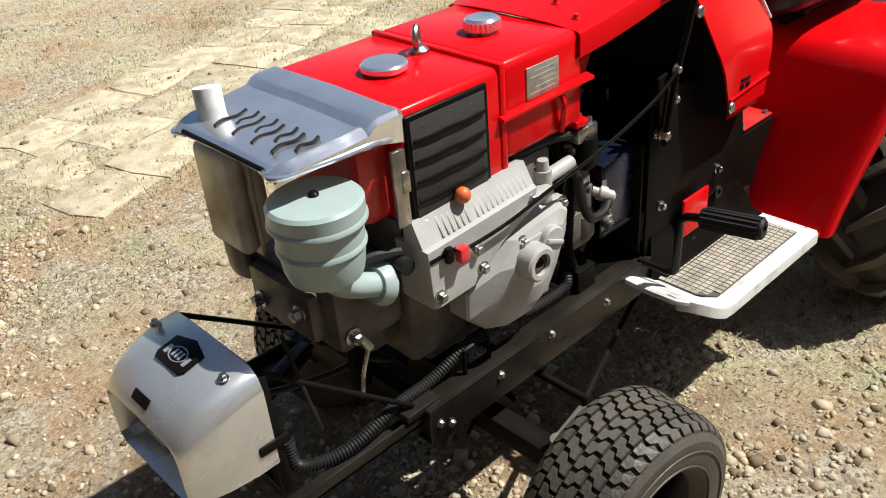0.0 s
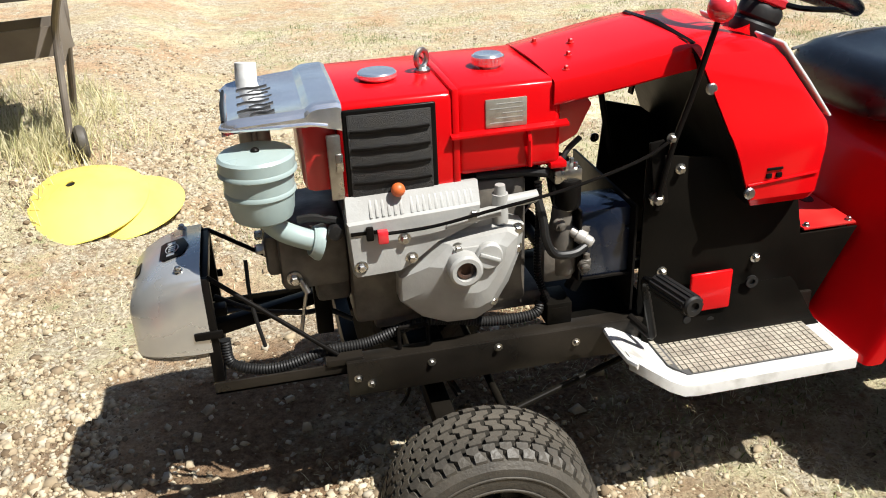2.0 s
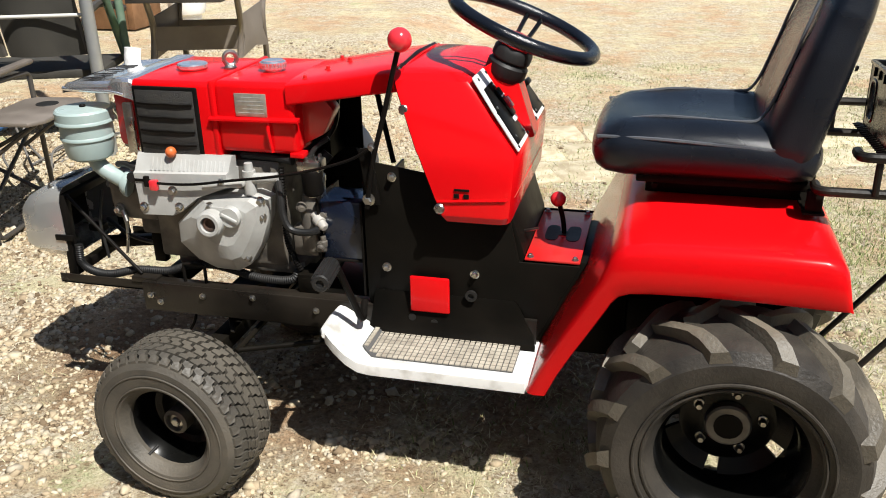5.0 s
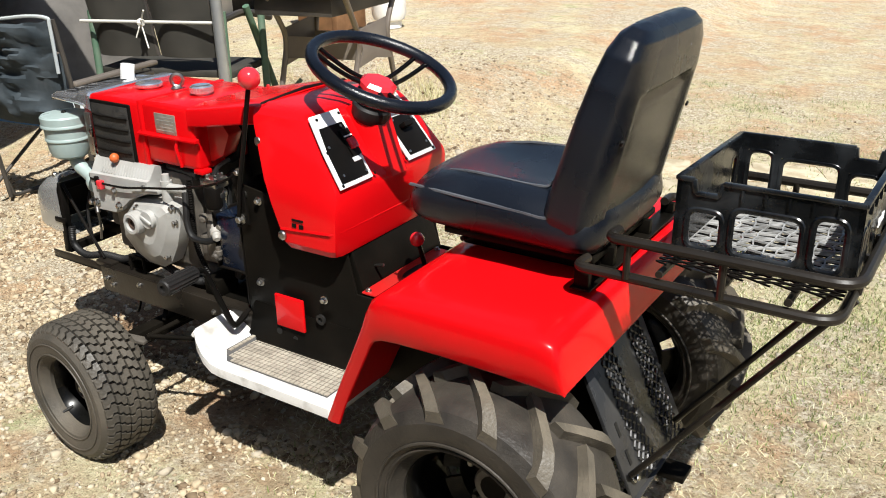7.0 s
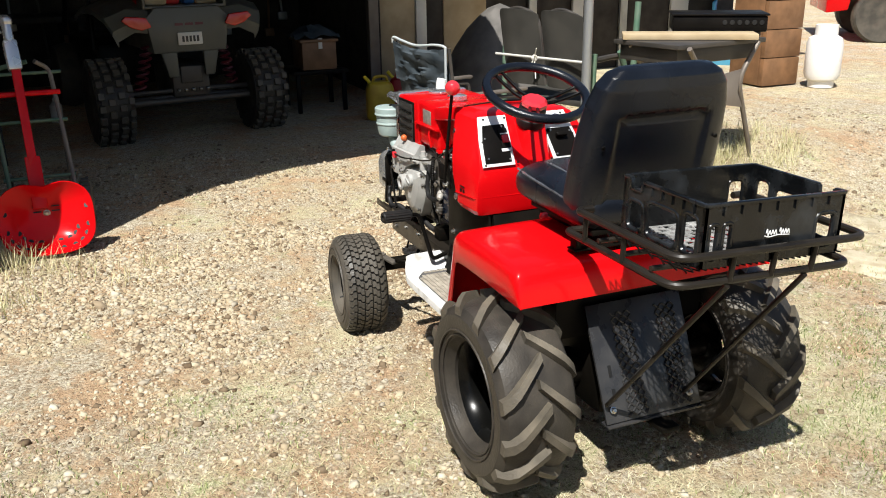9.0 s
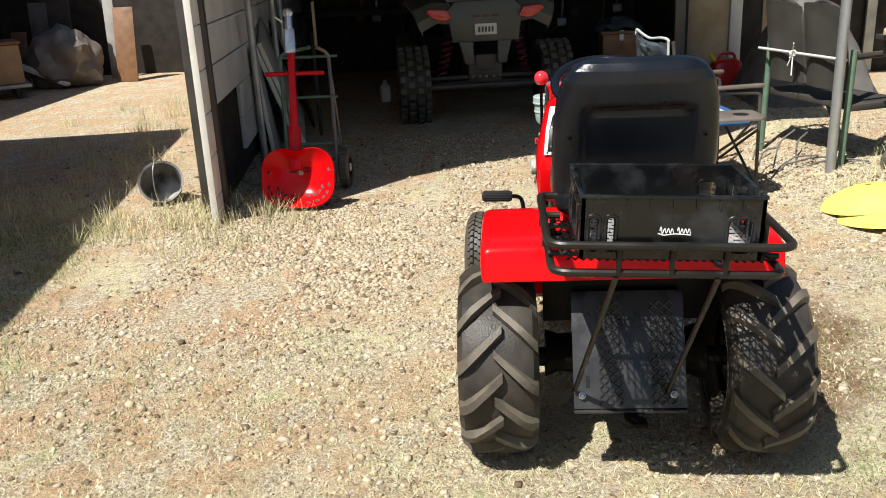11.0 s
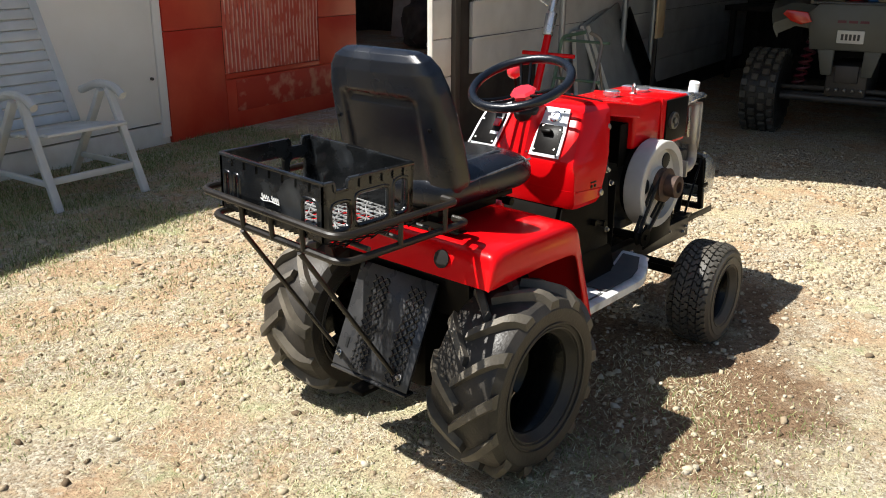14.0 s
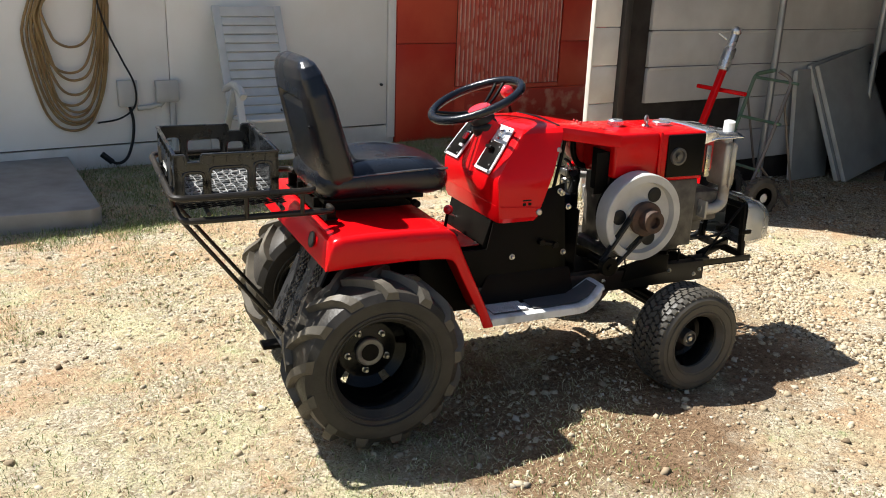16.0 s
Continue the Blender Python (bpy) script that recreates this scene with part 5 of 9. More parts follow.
    for y in (-0.242, -0.226):
        bm = B()
        for s in (1, -1):
            beam(bm, Vector((c.x, y, c.z)) + o * s * 0.054, Vector((low.x, y, low.z)) + o * s * 0.028, 0.011, 0.009)
        loose_parts("drive_belt", bm, BELT, eng)
    bm = B()
    prism(bm, [(1.03, 0.36), (1.24, 0.38), (1.245, 0.45), (1.16, 0.455), (1.05, 0.43)], "xz", -0.20, -0.194, 0.001)
    part("belt_guard", bm, BLACK_SATIN, eng)
    # right-hand fan housing
    bm = B()
    box(bm, (1.215, -0.160, 0.752), (1.392, -0.150, 0.918), 0.008)
    part("fan_shroud", bm, BLACK, eng)
    bm = B()
    turned(bm, [(0.034, 0), (0.034, 0.012), (0.026, 0.014), (0.022, 0.006), (0.012, 0.006), (0.012, 0.016), (0, 0.016)], (1.262, -0.16, 0.835), (0, -1, 0), 28)
    part("fan_hub", bm, GREY_DIRTY, eng)
    bm = B()
    box(bm, (0.99, -0.14, 0.70), (1.18, -0.11, 0.76), 0.006)
    part("dark_bracket", bm, BLACK, eng)
    # angled black plate added to darken the gap behind the tank
    bm = B()
    box(bm, (0.915, -0.128, 0.70), (0.972, -0.122, 0.86), 0.002)
    box(bm, (0.966, -0.128, 0.70), (0.972, -0.02, 0.86), 0.002)
    part("heat_shield", bm, BLACK_SATIN, eng, "added black angled plate that darkens the gap behind the tank")
    # injection pump, filter and hoses behind the timing cover
    bm = B()
    turned(bm, [(0.026, 0.0), (0.026, 0.05), (0.02, 0.055), (0.02, 0.075), (0.013, 0.08), (0.0, 0.082)], (0.955, 0.125, 0.655), (0, 0, 1), 20)
    box(bm, (0.93, 0.10, 0.715), (0.99, 0.15, 0.745), 0.006)
    for i in range(5):
        a = 2 * math.pi * i / 5
        bolt(bm, (0.957 + 0.02 * math.cos(a), 0.125 + 0.02 * math.sin(a), 0.742), (0, 0, 1), 0.005, 0.008)
    part("fuel_filter_head", bm, STEEL, eng)
    bm = B()
    turned(bm, [(0.0, 0), (0.022, 0.004), (0.026, 0.012), (0.026, 0.062), (0.024, 0.066)], (0.955, 0.135, 0.655), (0, 0, 1), 22)
    part("filter_bowl", bm, BLACK, eng)
    bm = B()
    turned(bm, [(0.030, -0.05), (0.033, -0.045), (0.033, 0.0), (0.028, 0.006), (0.028, 0.05), (0.024, 0.058), (0.020, 0.095), (0.0, 0.097)], (0.965, 0.13, 0.565), (0, 0, 1), 20)
    box(bm, (0.945, 0.11, 0.50), (1.012, 0.155, 0.58), 0.01)
    pump = part("injection_pump", bm, GREY_DIRTY, eng, "greasy dark brown injection pump")
    for p, q, r in (((0.952, 0.15, 0.612), (0.915, 0.178, 0.590), 0.015), ((0.935, 0.155, 0.605), (0.912, 0.150, 0.625), 0.012), ((0.985, 0.15, 0.635), (0.975, 0.17, 0.63), 0.013), ((0.925, 0.17, 0.565), (0.925, 0.17, 0.525), 0.010), ((0.93, 0.16, 0.545), (0.93, 0.185, 0.535), 0.013)):
        bm = B()
        d = (Vector(q) - Vector(p)).normalized()
        k = (Vector(q) - Vector(p)).length
        turned(bm, [(r * 0.7, 0), (r * 0.7, k * 0.25), (r, k * 0.3), (r, k * 0.62), (r * 0.78, k * 0.66), (r * 0.78, k * 0.9), (r * 0.5, k), (0, k)], p, d, 12)
        part("banjo_fitting", bm, MUFFLER if r > 0.0135 else GREY_DIRTY, pump, "grimy union")
    bm = B()
    turned(bm, [(0.0275, 0), (0.0285, 0.002), (0.0285, 0.012), (0.0275, 0.014)], (0.955, 0.125, 0.690), (0, 0, 1), 22)
    part("filter_band", bm, STEEL, pump, "bright clamp band")
    bm = B()
    pipe(bm, smooth_line([(1.03, 0.168, 0.70), (1.022, 0.178, 0.66), (1.018, 0.185, 0.62), (1.0, 0.188, 0.585), (0.96, 0.185, 0.578), (0.93, 0.175, 0.585)], 6), 0.009, 10)
    pipe(bm, smooth_line([(1.0, 0.14, 0.74), (1.05, 0.13, 0.745), (1.14, 0.12, 0.745)]), 0.010, 10)
    pipe(bm, smooth_line([(0.97, 0.12, 0.74), (0.95, 0.11, 0.77), (0.92, 0.10, 0.79)]), 0.006, 8)
    part("fuel_hose", bm, RUBBER_BLACK, eng, "grey-black rubber fuel hose")
    bm = B()
    pipe(bm, even(smooth_line([(1.025, 0.155, 0.73), (1.024, 0.16, 0.66), (1.026, 0.16, 0.58), (1.022, 0.155, 0.52), (1.0, 0.15, 0.46)], 8), 0.0035), 0.0085, 8, ribs=0.002)
    part("spring_sleeve", bm, BLACK, eng)
    # hood support tubes between tank and dash
    bm = B()
    pipe(bm, smooth_line([(0.80, 0.05, 0.945), (0.88, 0.05, 0.925), (0.915, 0.05, 0.88), (0.925, 0.05, 0.82), (0.95, 0.05, 0.78), (0.99, 0.05, 0.765)], 6), 0.012, 12)
    pipe(bm, smooth_line([(0.84, -0.02, 0.93), (0.83, -0.02, 0.85), (0.80, -0.02, 0.70)], 6), 0.007, 8)
    beam(bm, (0.79, 0.04, 0.85), (0.765, 0.04, 0.955), 0.018, 0.004)
    part("hood_support", bm, BLACK, tractor)
    bm = B()
    pipe(bm, smooth_line([(0.94, 0.06, 0.74), (0.965, 0.08, 0.70), (0.94, 0.10, 0.60), (0.90, 0.10, 0.52), (0.93, 0.10, 0.45)], 6), 0.016, 10)
    part("thick_hose", bm, RUBBER_BLACK, eng)
    bm = B()
    turned(bm, [(0.15, 0), (0.15, 0.02), (0.10, 0.022), (0, 0.022)], (1.075, -0.155, 0.63), (0, 1, 0), 40)
    part("ring_gear", bm, BLACK, eng)


engine()


def front_end():
    """Bracket, head lamp nose, stays and the ribbed hose."""
    for s in (1, -1):
        bm = B()
        beam(bm, (1.682, s * 0.125, 0.375), (1.682, s * 0.112, 0.60), 0.022, 0.022, 0.002)
        part("lamp_post", bm, BLACK, tractor)
        bm = B()
        rod(bm, (1.675, s * 0.112, 0.60), (1.445, s * 0.165, 0.415), 0.0048)
        part("lamp_stay", bm, BLACK, tractor)
    bm = B()
    beam(bm, (1.682, -0.13, 0.385), (1.682, 0.13, 0.385), 0.025, 0.025, 0.002)
    beam(bm, (1.682, -0.11, 0.59), (1.682, 0.11, 0.59), 0.02, 0.02, 0.002)
    beam(bm, (1.46, -0.12, 0.40), (1.69, -0.02, 0.41), 0.025, 0.03, 0.002)
    loose_parts("lamp_bracket", bm, BLACK, tractor)
    # nose shell: lofted along x, rounded lower, open mouth in front
    bm = B()

    def ring(x, hw, zt, zb, c):
        return [(x, -hw, zb + c), (x, -hw, zt - c * 1.6), (x, -hw + c * 0.35, zt - c * 0.6), (x, -hw + c * 1.2, zt), (x, 0, zt + 0.004), (x, hw - c * 1.2, zt), (x, hw - c * 0.35, zt - c * 0.6), (x, hw, zt - c * 1.6), (x, hw, zb + c), (x, hw - c, zb), (x, -hw + c, zb)]

    rings = [ring(1.685, 0.132, 0.618, 0.422, 0.022), ring(1.72, 0.133, 0.616, 0.420, 0.024), ring(1.77, 0.130, 0.602, 0.420, 0.026), ring(1.803, 0.122, 0.582, 0.426, 0.022),
             ring(1.822, 0.115, 0.562, 0.434, 0.018), ring(1.826, 0.108, 0.552, 0.442, 0.014), ring(1.812, 0.102, 0.546, 0.448, 0.012), ring(1.780, 0.098, 0.543, 0.452, 0.012)]
    loft(bm, rings, cap=False)
    bmesh.ops.solidify(bm, geom=bm.faces[:], thickness=0.002)
    bmesh.ops.recalc_face_normals(bm, faces=bm.faces)
    nose = part("lamp_nose", bm, SILVER, tractor, "dented silver painted headlamp nose", 38)
    bm = B()
    box(bm, (1.775, -0.097, 0.452), (1.786, 0.097, 0.543), 0.004)
    part("lamp_mouth", bm, BLACK, nose)
    for s in (1, -1):
        bm = B()
        box(bm, (1.786, s * 0.047 - 0.040, 0.462), (1.800, s * 0.047 + 0.040, 0.535), 0.008)
        part("head_lamp", bm, GLASS_LAMP, nose, "clear head lamp lens")
    bm = B()
    prism(bm, [(-0.040, -0.022), (-0.040, 0.014), (-0.032, 0.024), (0.032, 0.024), (0.040, 0.014), (0.040, -0.022), (0.0, -0.034)], "xy", 0, 0.002, 0.0006)
    bmesh.ops.transform(bm, matrix=pose(1.740, 0.0, 0.6148, -12, 0, -90), verts=bm.verts)
    part("badge", bm, BLACK, nose, "dark shield-shaped badge")
    bm = B()
    pipe(bm, [(0.020 * math.cos(2 * math.pi * i / 24), 0.013 * math.sin(2 * math.pi * i / 24), 0.0026) for i in range(24)], 0.0012, 5, closed=True)
    for k in (-1, 0, 1):
        box(bm, (k * 0.009 - 0.0025, -0.007, 0.0018), (k * 0.009 + 0.0025, 0.007, 0.003))
    for k in (-1, 1):
        box(bm, (k * 0.026 - 0.004, -0.006, 0.0018), (k * 0.026 + 0.004, 0.010, 0.003))
    bmesh.ops.transform(bm, matrix=pose(1.740, 0.0, 0.6148, -12, 0, -90), verts=bm.verts)
    part("badge_mark", bm, SILVER, nose)
    bm = B()
    prism(bm, [(-0.022, -0.008), (0.022, -0.008), (0.022, 0.008), (-0.022, 0.008)], "xy", 0, 0.002)
    bmesh.ops.transform(bm, matrix=pose(1.8115, 0.0, 0.5775, -46, 0, -90), verts=bm.verts)
    part("name_strip", bm, BLACK, nose)
    for s in (1, -1):
        bm = B()
        bolt(bm, (1.725, s * 0.10, 0.6155), (0, 0, 1), 0.006, 0.006)
        part("nose_bolt", bm, STEEL, nose)
    bm = B()
    box(bm, (1.655, -0.015, 0.455), (1.70, 0.015, 0.475), 0.003)
    for s in (1, -1):
        box(bm, (1.66, s * 0.133 - 0.004, 0.475), (1.715, s * 0.133 + 0.004, 0.492), 0.003)
    loose_parts("nose_hinge", bm, BLACK, nose)
    # ribbed hose along the left rail
    line = [(1.66, 0.118, 0.46), (1.655, 0.125, 0.41), (1.61, 0.135, 0.392), (1.55, 0.145, 0.395), (1.47, 0.145, 0.415), (1.38, 0.145, 0.42), (1.31, 0.15, 0.445), (1.25, 0.15, 0.452), (1.20, 0.14, 0.44), (1.12, 0.145, 0.425), (1.03, 0.15, 0.43), (1.01, 0.14, 0.455)]
    bm = B()
    pipe(bm, even(smooth_line(line, 10), 0.0030), 0.0115, 12, ribs=0.0016)
    part("ribbed_hose", bm, RUBBER_BLACK, tractor, "black corrugated wiring hose")
    bm = B()
    pipe(bm, smooth_line([(1.60, 0.06, 0.60), (1.60, 0.09, 0.52), (1.585, 0.10, 0.42)]), 0.004, 8)
    pipe(bm, smooth_line([(1.40, 0.06, 0.43), (1.45, 0.04, 0.45), (1.50, 0.02, 0.44), (1.60, -0.02, 0.44), (1.68, -0.05, 0.47)]), 0.006, 8)
    loose_parts("loose_cable", bm, RUBBER_BLACK, tractor)
    bm = B()
    beam(bm, (1.23, 0.12, 0.325), (1.20, 0.17, 0.27), 0.012, 0.012, 0.002)
    pipe(bm, smooth_line([(1.30, 0.16, 0.33), (1.31, 0.165, 0.29), (1.325, 0.165, 0.265)]), 0.004, 6)
    box(bm, (1.44, 0.03, 0.40), (1.475, 0.055, 0.52), 0.004)
    loose_parts("loose_bracket", bm, BLACK_SATIN, tractor)


front_end()


def crate():
    """Open bottle crate that stands on the rear rack."""
    cr = thing("bottle_crate", (-0.460, -0.012, 0.79), "open black plastic bottle crate standing on the rear rack", "crate")
    x0, x1, y0, y1, z0, z1 = -0.614, -0.306, -0.216, 0.190, 0.809, 0.955
    dip = 0.024

    def wall(name, along, fixed, inward, a, b, holes, notch=None):
        """One moulded wall: a plate with open windows and a dip in its upper edge, ribs and window frames on it."""
        t = 0.009
        us = sorted({a, b, *[v for h in holes for v in h[:2]], *(notch or ())})
        zs = sorted({z0, z1, z1 - dip, *[v for h in holes for v in h[2:]]})

        def solid(i, j):
            if not (0 <= i < len(us) - 1 and 0 <= j < len(zs) - 1):
                return False
            u, z = 0.5 * (us[i] + us[i + 1]), 0.5 * (zs[j] + zs[j + 1])
            if notch and notch[0] < u < notch[1] and z > z1 - dip:
                return False
            return not any(h[0] < u < h[1] and h[2] < z < h[3] for h in holes)

        def at(u, z, d):
            return (u, fixed + inward * d, z) if along == "x" else (fixed + inward * d, u, z)

        bm = B()
        for i in range(len(us) - 1):
            for j in range(len(zs) - 1):
                if not solid(i, j):
                    continue
                c = [(us[i], zs[j]), (us[i + 1], zs[j]), (us[i + 1], zs[j + 1]), (us[i], zs[j + 1])]
                for d in (0, t):
                    bm.faces.new([bm.verts.new(at(u, z, d)) for u, z in c])
                for k, (di, dj) in enumerate(((0, -1), (1, 0), (0, 1), (-1, 0))):
                    if not solid(i + di, j + dj):
                        p, q = c[k], c[(k + 1) % 4]
                        bm.faces.new([bm.verts.new(at(*v, d)) for v, d in ((p, 0), (q, 0), (q, t), (p, t))])
        bmesh.ops.remove_doubles(bm, verts=bm.verts, dist=1e-5)
        bmesh.ops.recalc_face_normals(bm, faces=bm.faces)
        w = under(part(name, bm, PLASTIC_BLACK, None), cr)
        for h0, h1, hz0, hz1 in holes:
            bm = B()
            ring = rounded_path([at(u, z, t * 0.4) for u, z in ((h0, hz0), (h1, hz0), (h1, hz1), (h0, hz1))], 0.022, 5, True)
            pipe(bm, ring, 0.0065, 8, closed=True)
            under(part("window_frame", bm, PLASTIC_BLACK, None), w)
        for k in range(1, 8):
            v = a + (b - a) * k / 8
            if notch and notch[0] - 0.004 < v < notch[1] + 0.004:
                continue
            bm = B()
            box(bm, [min(p, q) for p, q in zip(at(v - 0.0018, z1 - 0.026, 0), at(v + 0.0018, z1 - 0.006, -0.0045))], [max(p, q) for p, q in zip(at(v - 0.0018, z1 - 0.026, 0), at(v + 0.0018, z1 - 0.006, -0.0045))])
            under(part("rib", bm, PLASTIC_BLACK, None), w)
        # rounded upper edge that follows the dip
        edge = [(a, z1)] + ([(notch[0], z1), (notch[0] + 0.004, z1 - dip), (notch[1] - 0.004, z1 - dip), (notch[1], z1)] if notch else []) + [(b, z1)]
        bm = B()
        for p, q in zip(edge, edge[1:]):
            beam(bm, at(*p, 0.002), at(*q, 0.002), 0.012, 0.008, 0.002)
        under(part("rim_moulding", bm, PLASTIC_BLACK, None), w)

    sides = [(x0 + 0.022, x0 + 0.086, z0 + 0.020, z1 - 0.052), (x0 + 0.100, x0 + 0.219, z0 + 0.020, z1 - 0.040), (x0 + 0.233, x0 + 0.288, z0 + 0.020, z1 - 0.030)]
    flip = [(x0 + x1 - q, x0 + x1 - p, za, zb) for p, q, za, zb in sides[::-1]]
    wall("side_wall", "x", y0, 1, x0, x1, sides, (x0 + 0.030, x0 + 0.080))
    wall("side_wall", "x", y1, -1, x0, x1, flip, (x1 - 0.080, x1 - 0.030))
    wall("end_wall", "y", x0, 1, y0, y1, [(y0 + 0.020, y0 + 0.082, z0 + 0.016, z1 - 0.045), (y1 - 0.080, y1 - 0.055, z0 + 0.016, z1 - 0.045), (y1 - 0.042, y1 - 0.016, z0 + 0.016, z1 - 0.045)])
    wall("end_wall", "y", x1, -1, y0, y1, [(y0 + 0.030, y0 + 0.085, z0 + 0.020, z1 - 0.035)])
    # lattice floor; glare on the plastic is put into its pale grey
    rng = random.Random(5)
    bm = B()
    nx, ny = 11, 15
    g = [[Vector((x0 + 0.008 + (x1 - x0 - 0.016) * i / nx + rng.uniform(-0.006, 0.006) * (0 < i < nx), y0 + 0.008 + (y1 - y0 - 0.016) * j / ny + rng.uniform(-0.006, 0.006) * (0 < j < ny), z0 + 0.006)) for j in range(ny + 1)] for i in range(nx + 1)]
    for i in range(nx + 1):
        for j in range(ny + 1):
            if i < nx:
                beam(bm, g[i][j], g[i + 1][j], 0.0027, 0.004)
            if j < ny:
                beam(bm, g[i][j], g[i][j + 1], 0.0027, 0.004)
            if i < nx and j < ny and (i + j) % 2:
                beam(bm, g[i][j], g[i + 1][j + 1], 0.0027, 0.004)
    under(part("lattice_floor", bm, mat("scuffed_grey_plastic", (0.20, 0.20, 0.195), (0.46, 0.46, 0.45), rough=0.30, bump=0.1, scale=25), None, "lattice floor with glare painted pale grey"), cr)
    # faded script on the outer end, drawn as a wavy shape
    bm = B()
    for y, w in ((-0.002, 0.032), (-0.040, 0.030)):
        pts = []
        for i in range(30):
            u = i / 29
            pts.append((x0 - 0.0035, y + w * (0.5 - u), 0.878 + 0.0055 * math.sin(u * 24) * (1 if u > 0.2 else 1.6)))
        pipe(bm, pts, 0.0012, 5)
    pipe(bm, smooth_line([(x0 - 0.0035, 0.018, 0.872), (x0 - 0.0035, 0.005, 0.868), (x0 - 0.0035, -0.02, 0.871), (x0 - 0.0035, -0.055, 0.869)]), 0.0012, 5)
    under(part("script_mark", bm, WHITE_INK, None, "white script mark"), cr)
    cr.matrix_world = ASKEW @ cr.matrix_world


crate()


# ---- the yard: buildings, shed, things standing about ----
def up_box(name, lo, hi, material, parent, m, bev=0.003, label=""):
    bm = B()
    box(bm, lo, hi, bev)
    bmesh.ops.transform(bm, matrix=m, verts=bm.verts)
    return under(part(name, bm, material, None, label), parent)


PLYWOOD_WHITE = mat("old_white_wall_paint", (0.90, 0.88, 0.83), (0.84, 0.81, 0.74), rough=0.7, bump=0.12, fine=40, scale=2.2)
RED_SHEET = mat("weathered_red_sheet", (0.56, 0.036, 0.016), (0.64, 0.075, 0.032), rough=0.42, bump=0.15, fine=30, scale=2.2, lo=0.42, hi=0.62)
SCUFFED = mat("scuffed_red_paint", (0.52, 0.042, 0.02), (0.66, 0.27, 0.17), rough=0.55, bump=0.2, fine=60, scale=8, lo=0.48, hi=0.66)
CORR_PINK = mat("faded_pink_rib_paint", (0.80, 0.42, 0.32), (0.60, 0.08, 0.04), rough=0.5, bump=0.1, scale=9, lo=0.50, hi=0.62)
CORR_RED = mat("red_corrugated_sheet", (0.60, 0.075, 0.035), (0.66, 0.16, 0.09), rough=0.5, bump=0.1, scale=7, lo=0.45, hi=0.65)
CONCRETE = mat("concrete", (0.36, 0.34, 0.31), (0.27, 0.25, 0.22), rough=0.9, bump=0.3, fine=70, scale=5)
SIDING = mat("pale_grey_metal_siding", (0.60, 0.59, 0.56), (0.47, 0.455, 0.43), rough=0.55, bump=0.08, scale=3)
SIDING_WHITE = mat("white_metal_trim", (0.74, 0.72, 0.66), (0.62, 0.59, 0.52), rough=0.6, bump=0.1, scale=6)
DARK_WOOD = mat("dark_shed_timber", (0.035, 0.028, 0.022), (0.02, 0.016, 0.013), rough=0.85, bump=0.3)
TAN_WOOD = mat("raw_tan_plywood", (0.46, 0.36, 0.22), (0.34, 0.25, 0.14), rough=0.75, bump=0.2, scale=5)
BROWN_WOOD = mat("brown_wood", (0.22, 0.11, 0.05), (0.14, 0.07, 0.03), rough=0.6, bump=0.2, scale=9)
GALV = mat("galvanised_tube", (0.42, 0.43, 0.43), (0.32, 0.33, 0.33), rough=0.45, metal=0.7, bump=0.1)
GREEN_PAINT = mat("faded_green_paint", (0.075, 0.15, 0.095), (0.13, 0.18, 0.13), rough=0.6, bump=0.15, scale=14)
CHAIR_GREY = mat("pale_grey_resin", (0.60, 0.605, 0.575), (0.50, 0.505, 0.475), rough=0.5, bump=0.05)
BROWN_STEEL = mat("brown_grey_steel", (0.15, 0.125, 0.105), (0.22, 0.19, 0.16), rough=0.5, metal=0.3, bump=0.1)
DARK_STEEL = mat("dark_brown_tube", (0.05, 0.045, 0.04), (0.08, 0.07, 0.06), rough=0.5, metal=0.3)
FABRIC_GREY = mat("faded_grey_fabric", (0.028, 0.037, 0.044), (0.068, 0.082, 0.092), rough=0.9, bump=0.4, fine=250, scale=7, spec=0.1)
FABRIC_BLUE = mat("blue_fabric", (0.02, 0.09, 0.27), (0.03, 0.13, 0.35), rough=0.85, bump=0.3, fine=250)
FABRIC_PALE = mat("pale_blue_fabric", (0.42, 0.45, 0.44), (0.34, 0.38, 0.40), rough=0.9, bump=0.3, fine=250)
MESH_DARK = mat("dark_olive_sling", (0.024, 0.022, 0.017), (0.042, 0.038, 0.030), rough=0.8, bump=0.3, fine=300)
YELLOW = mat("yellow_plastic", (0.80, 0.62, 0.02), (0.70, 0.52, 0.02), rough=0.45, bump=0.05)
# paler copy of the yellow: strong sunlight on the discs put into the colour
DISC_YELLOW = mat("sun_faded_yellow_paint", (0.84, 0.70, 0.14), (0.74, 0.58, 0.10), rough=0.5, bump=0.06, scale=7)
TANK_WHITE = mat("white_tank_paint", (0.8, 0.8, 0.78), (0.7, 0.69, 0.66), rough=0.35)
ATV_GREY = mat("grey_vehicle_plastic", (0.085, 0.09, 0.075), (0.065, 0.07, 0.06), rough=0.4, dust=DUST, dust_amount=0.08)
TAIL_RED = mat("tail_lamp_red", (0.6, 0.03, 0.015), (0.5, 0.02, 0.01), rough=0.2, coat=0.5)
MAROON = mat("maroon_spring", (0.11, 0.010, 0.022), rough=0.4)
CARDBOARD = mat("cardboard", (0.38, 0.26, 0.15), (0.30, 0.20, 0.11), rough=0.85, bump=0.1)
TEAL = mat("blue_painted_planks", (0.05, 0.25, 0.42), (0.10, 0.36, 0.50), rough=0.6, bump=0.15)
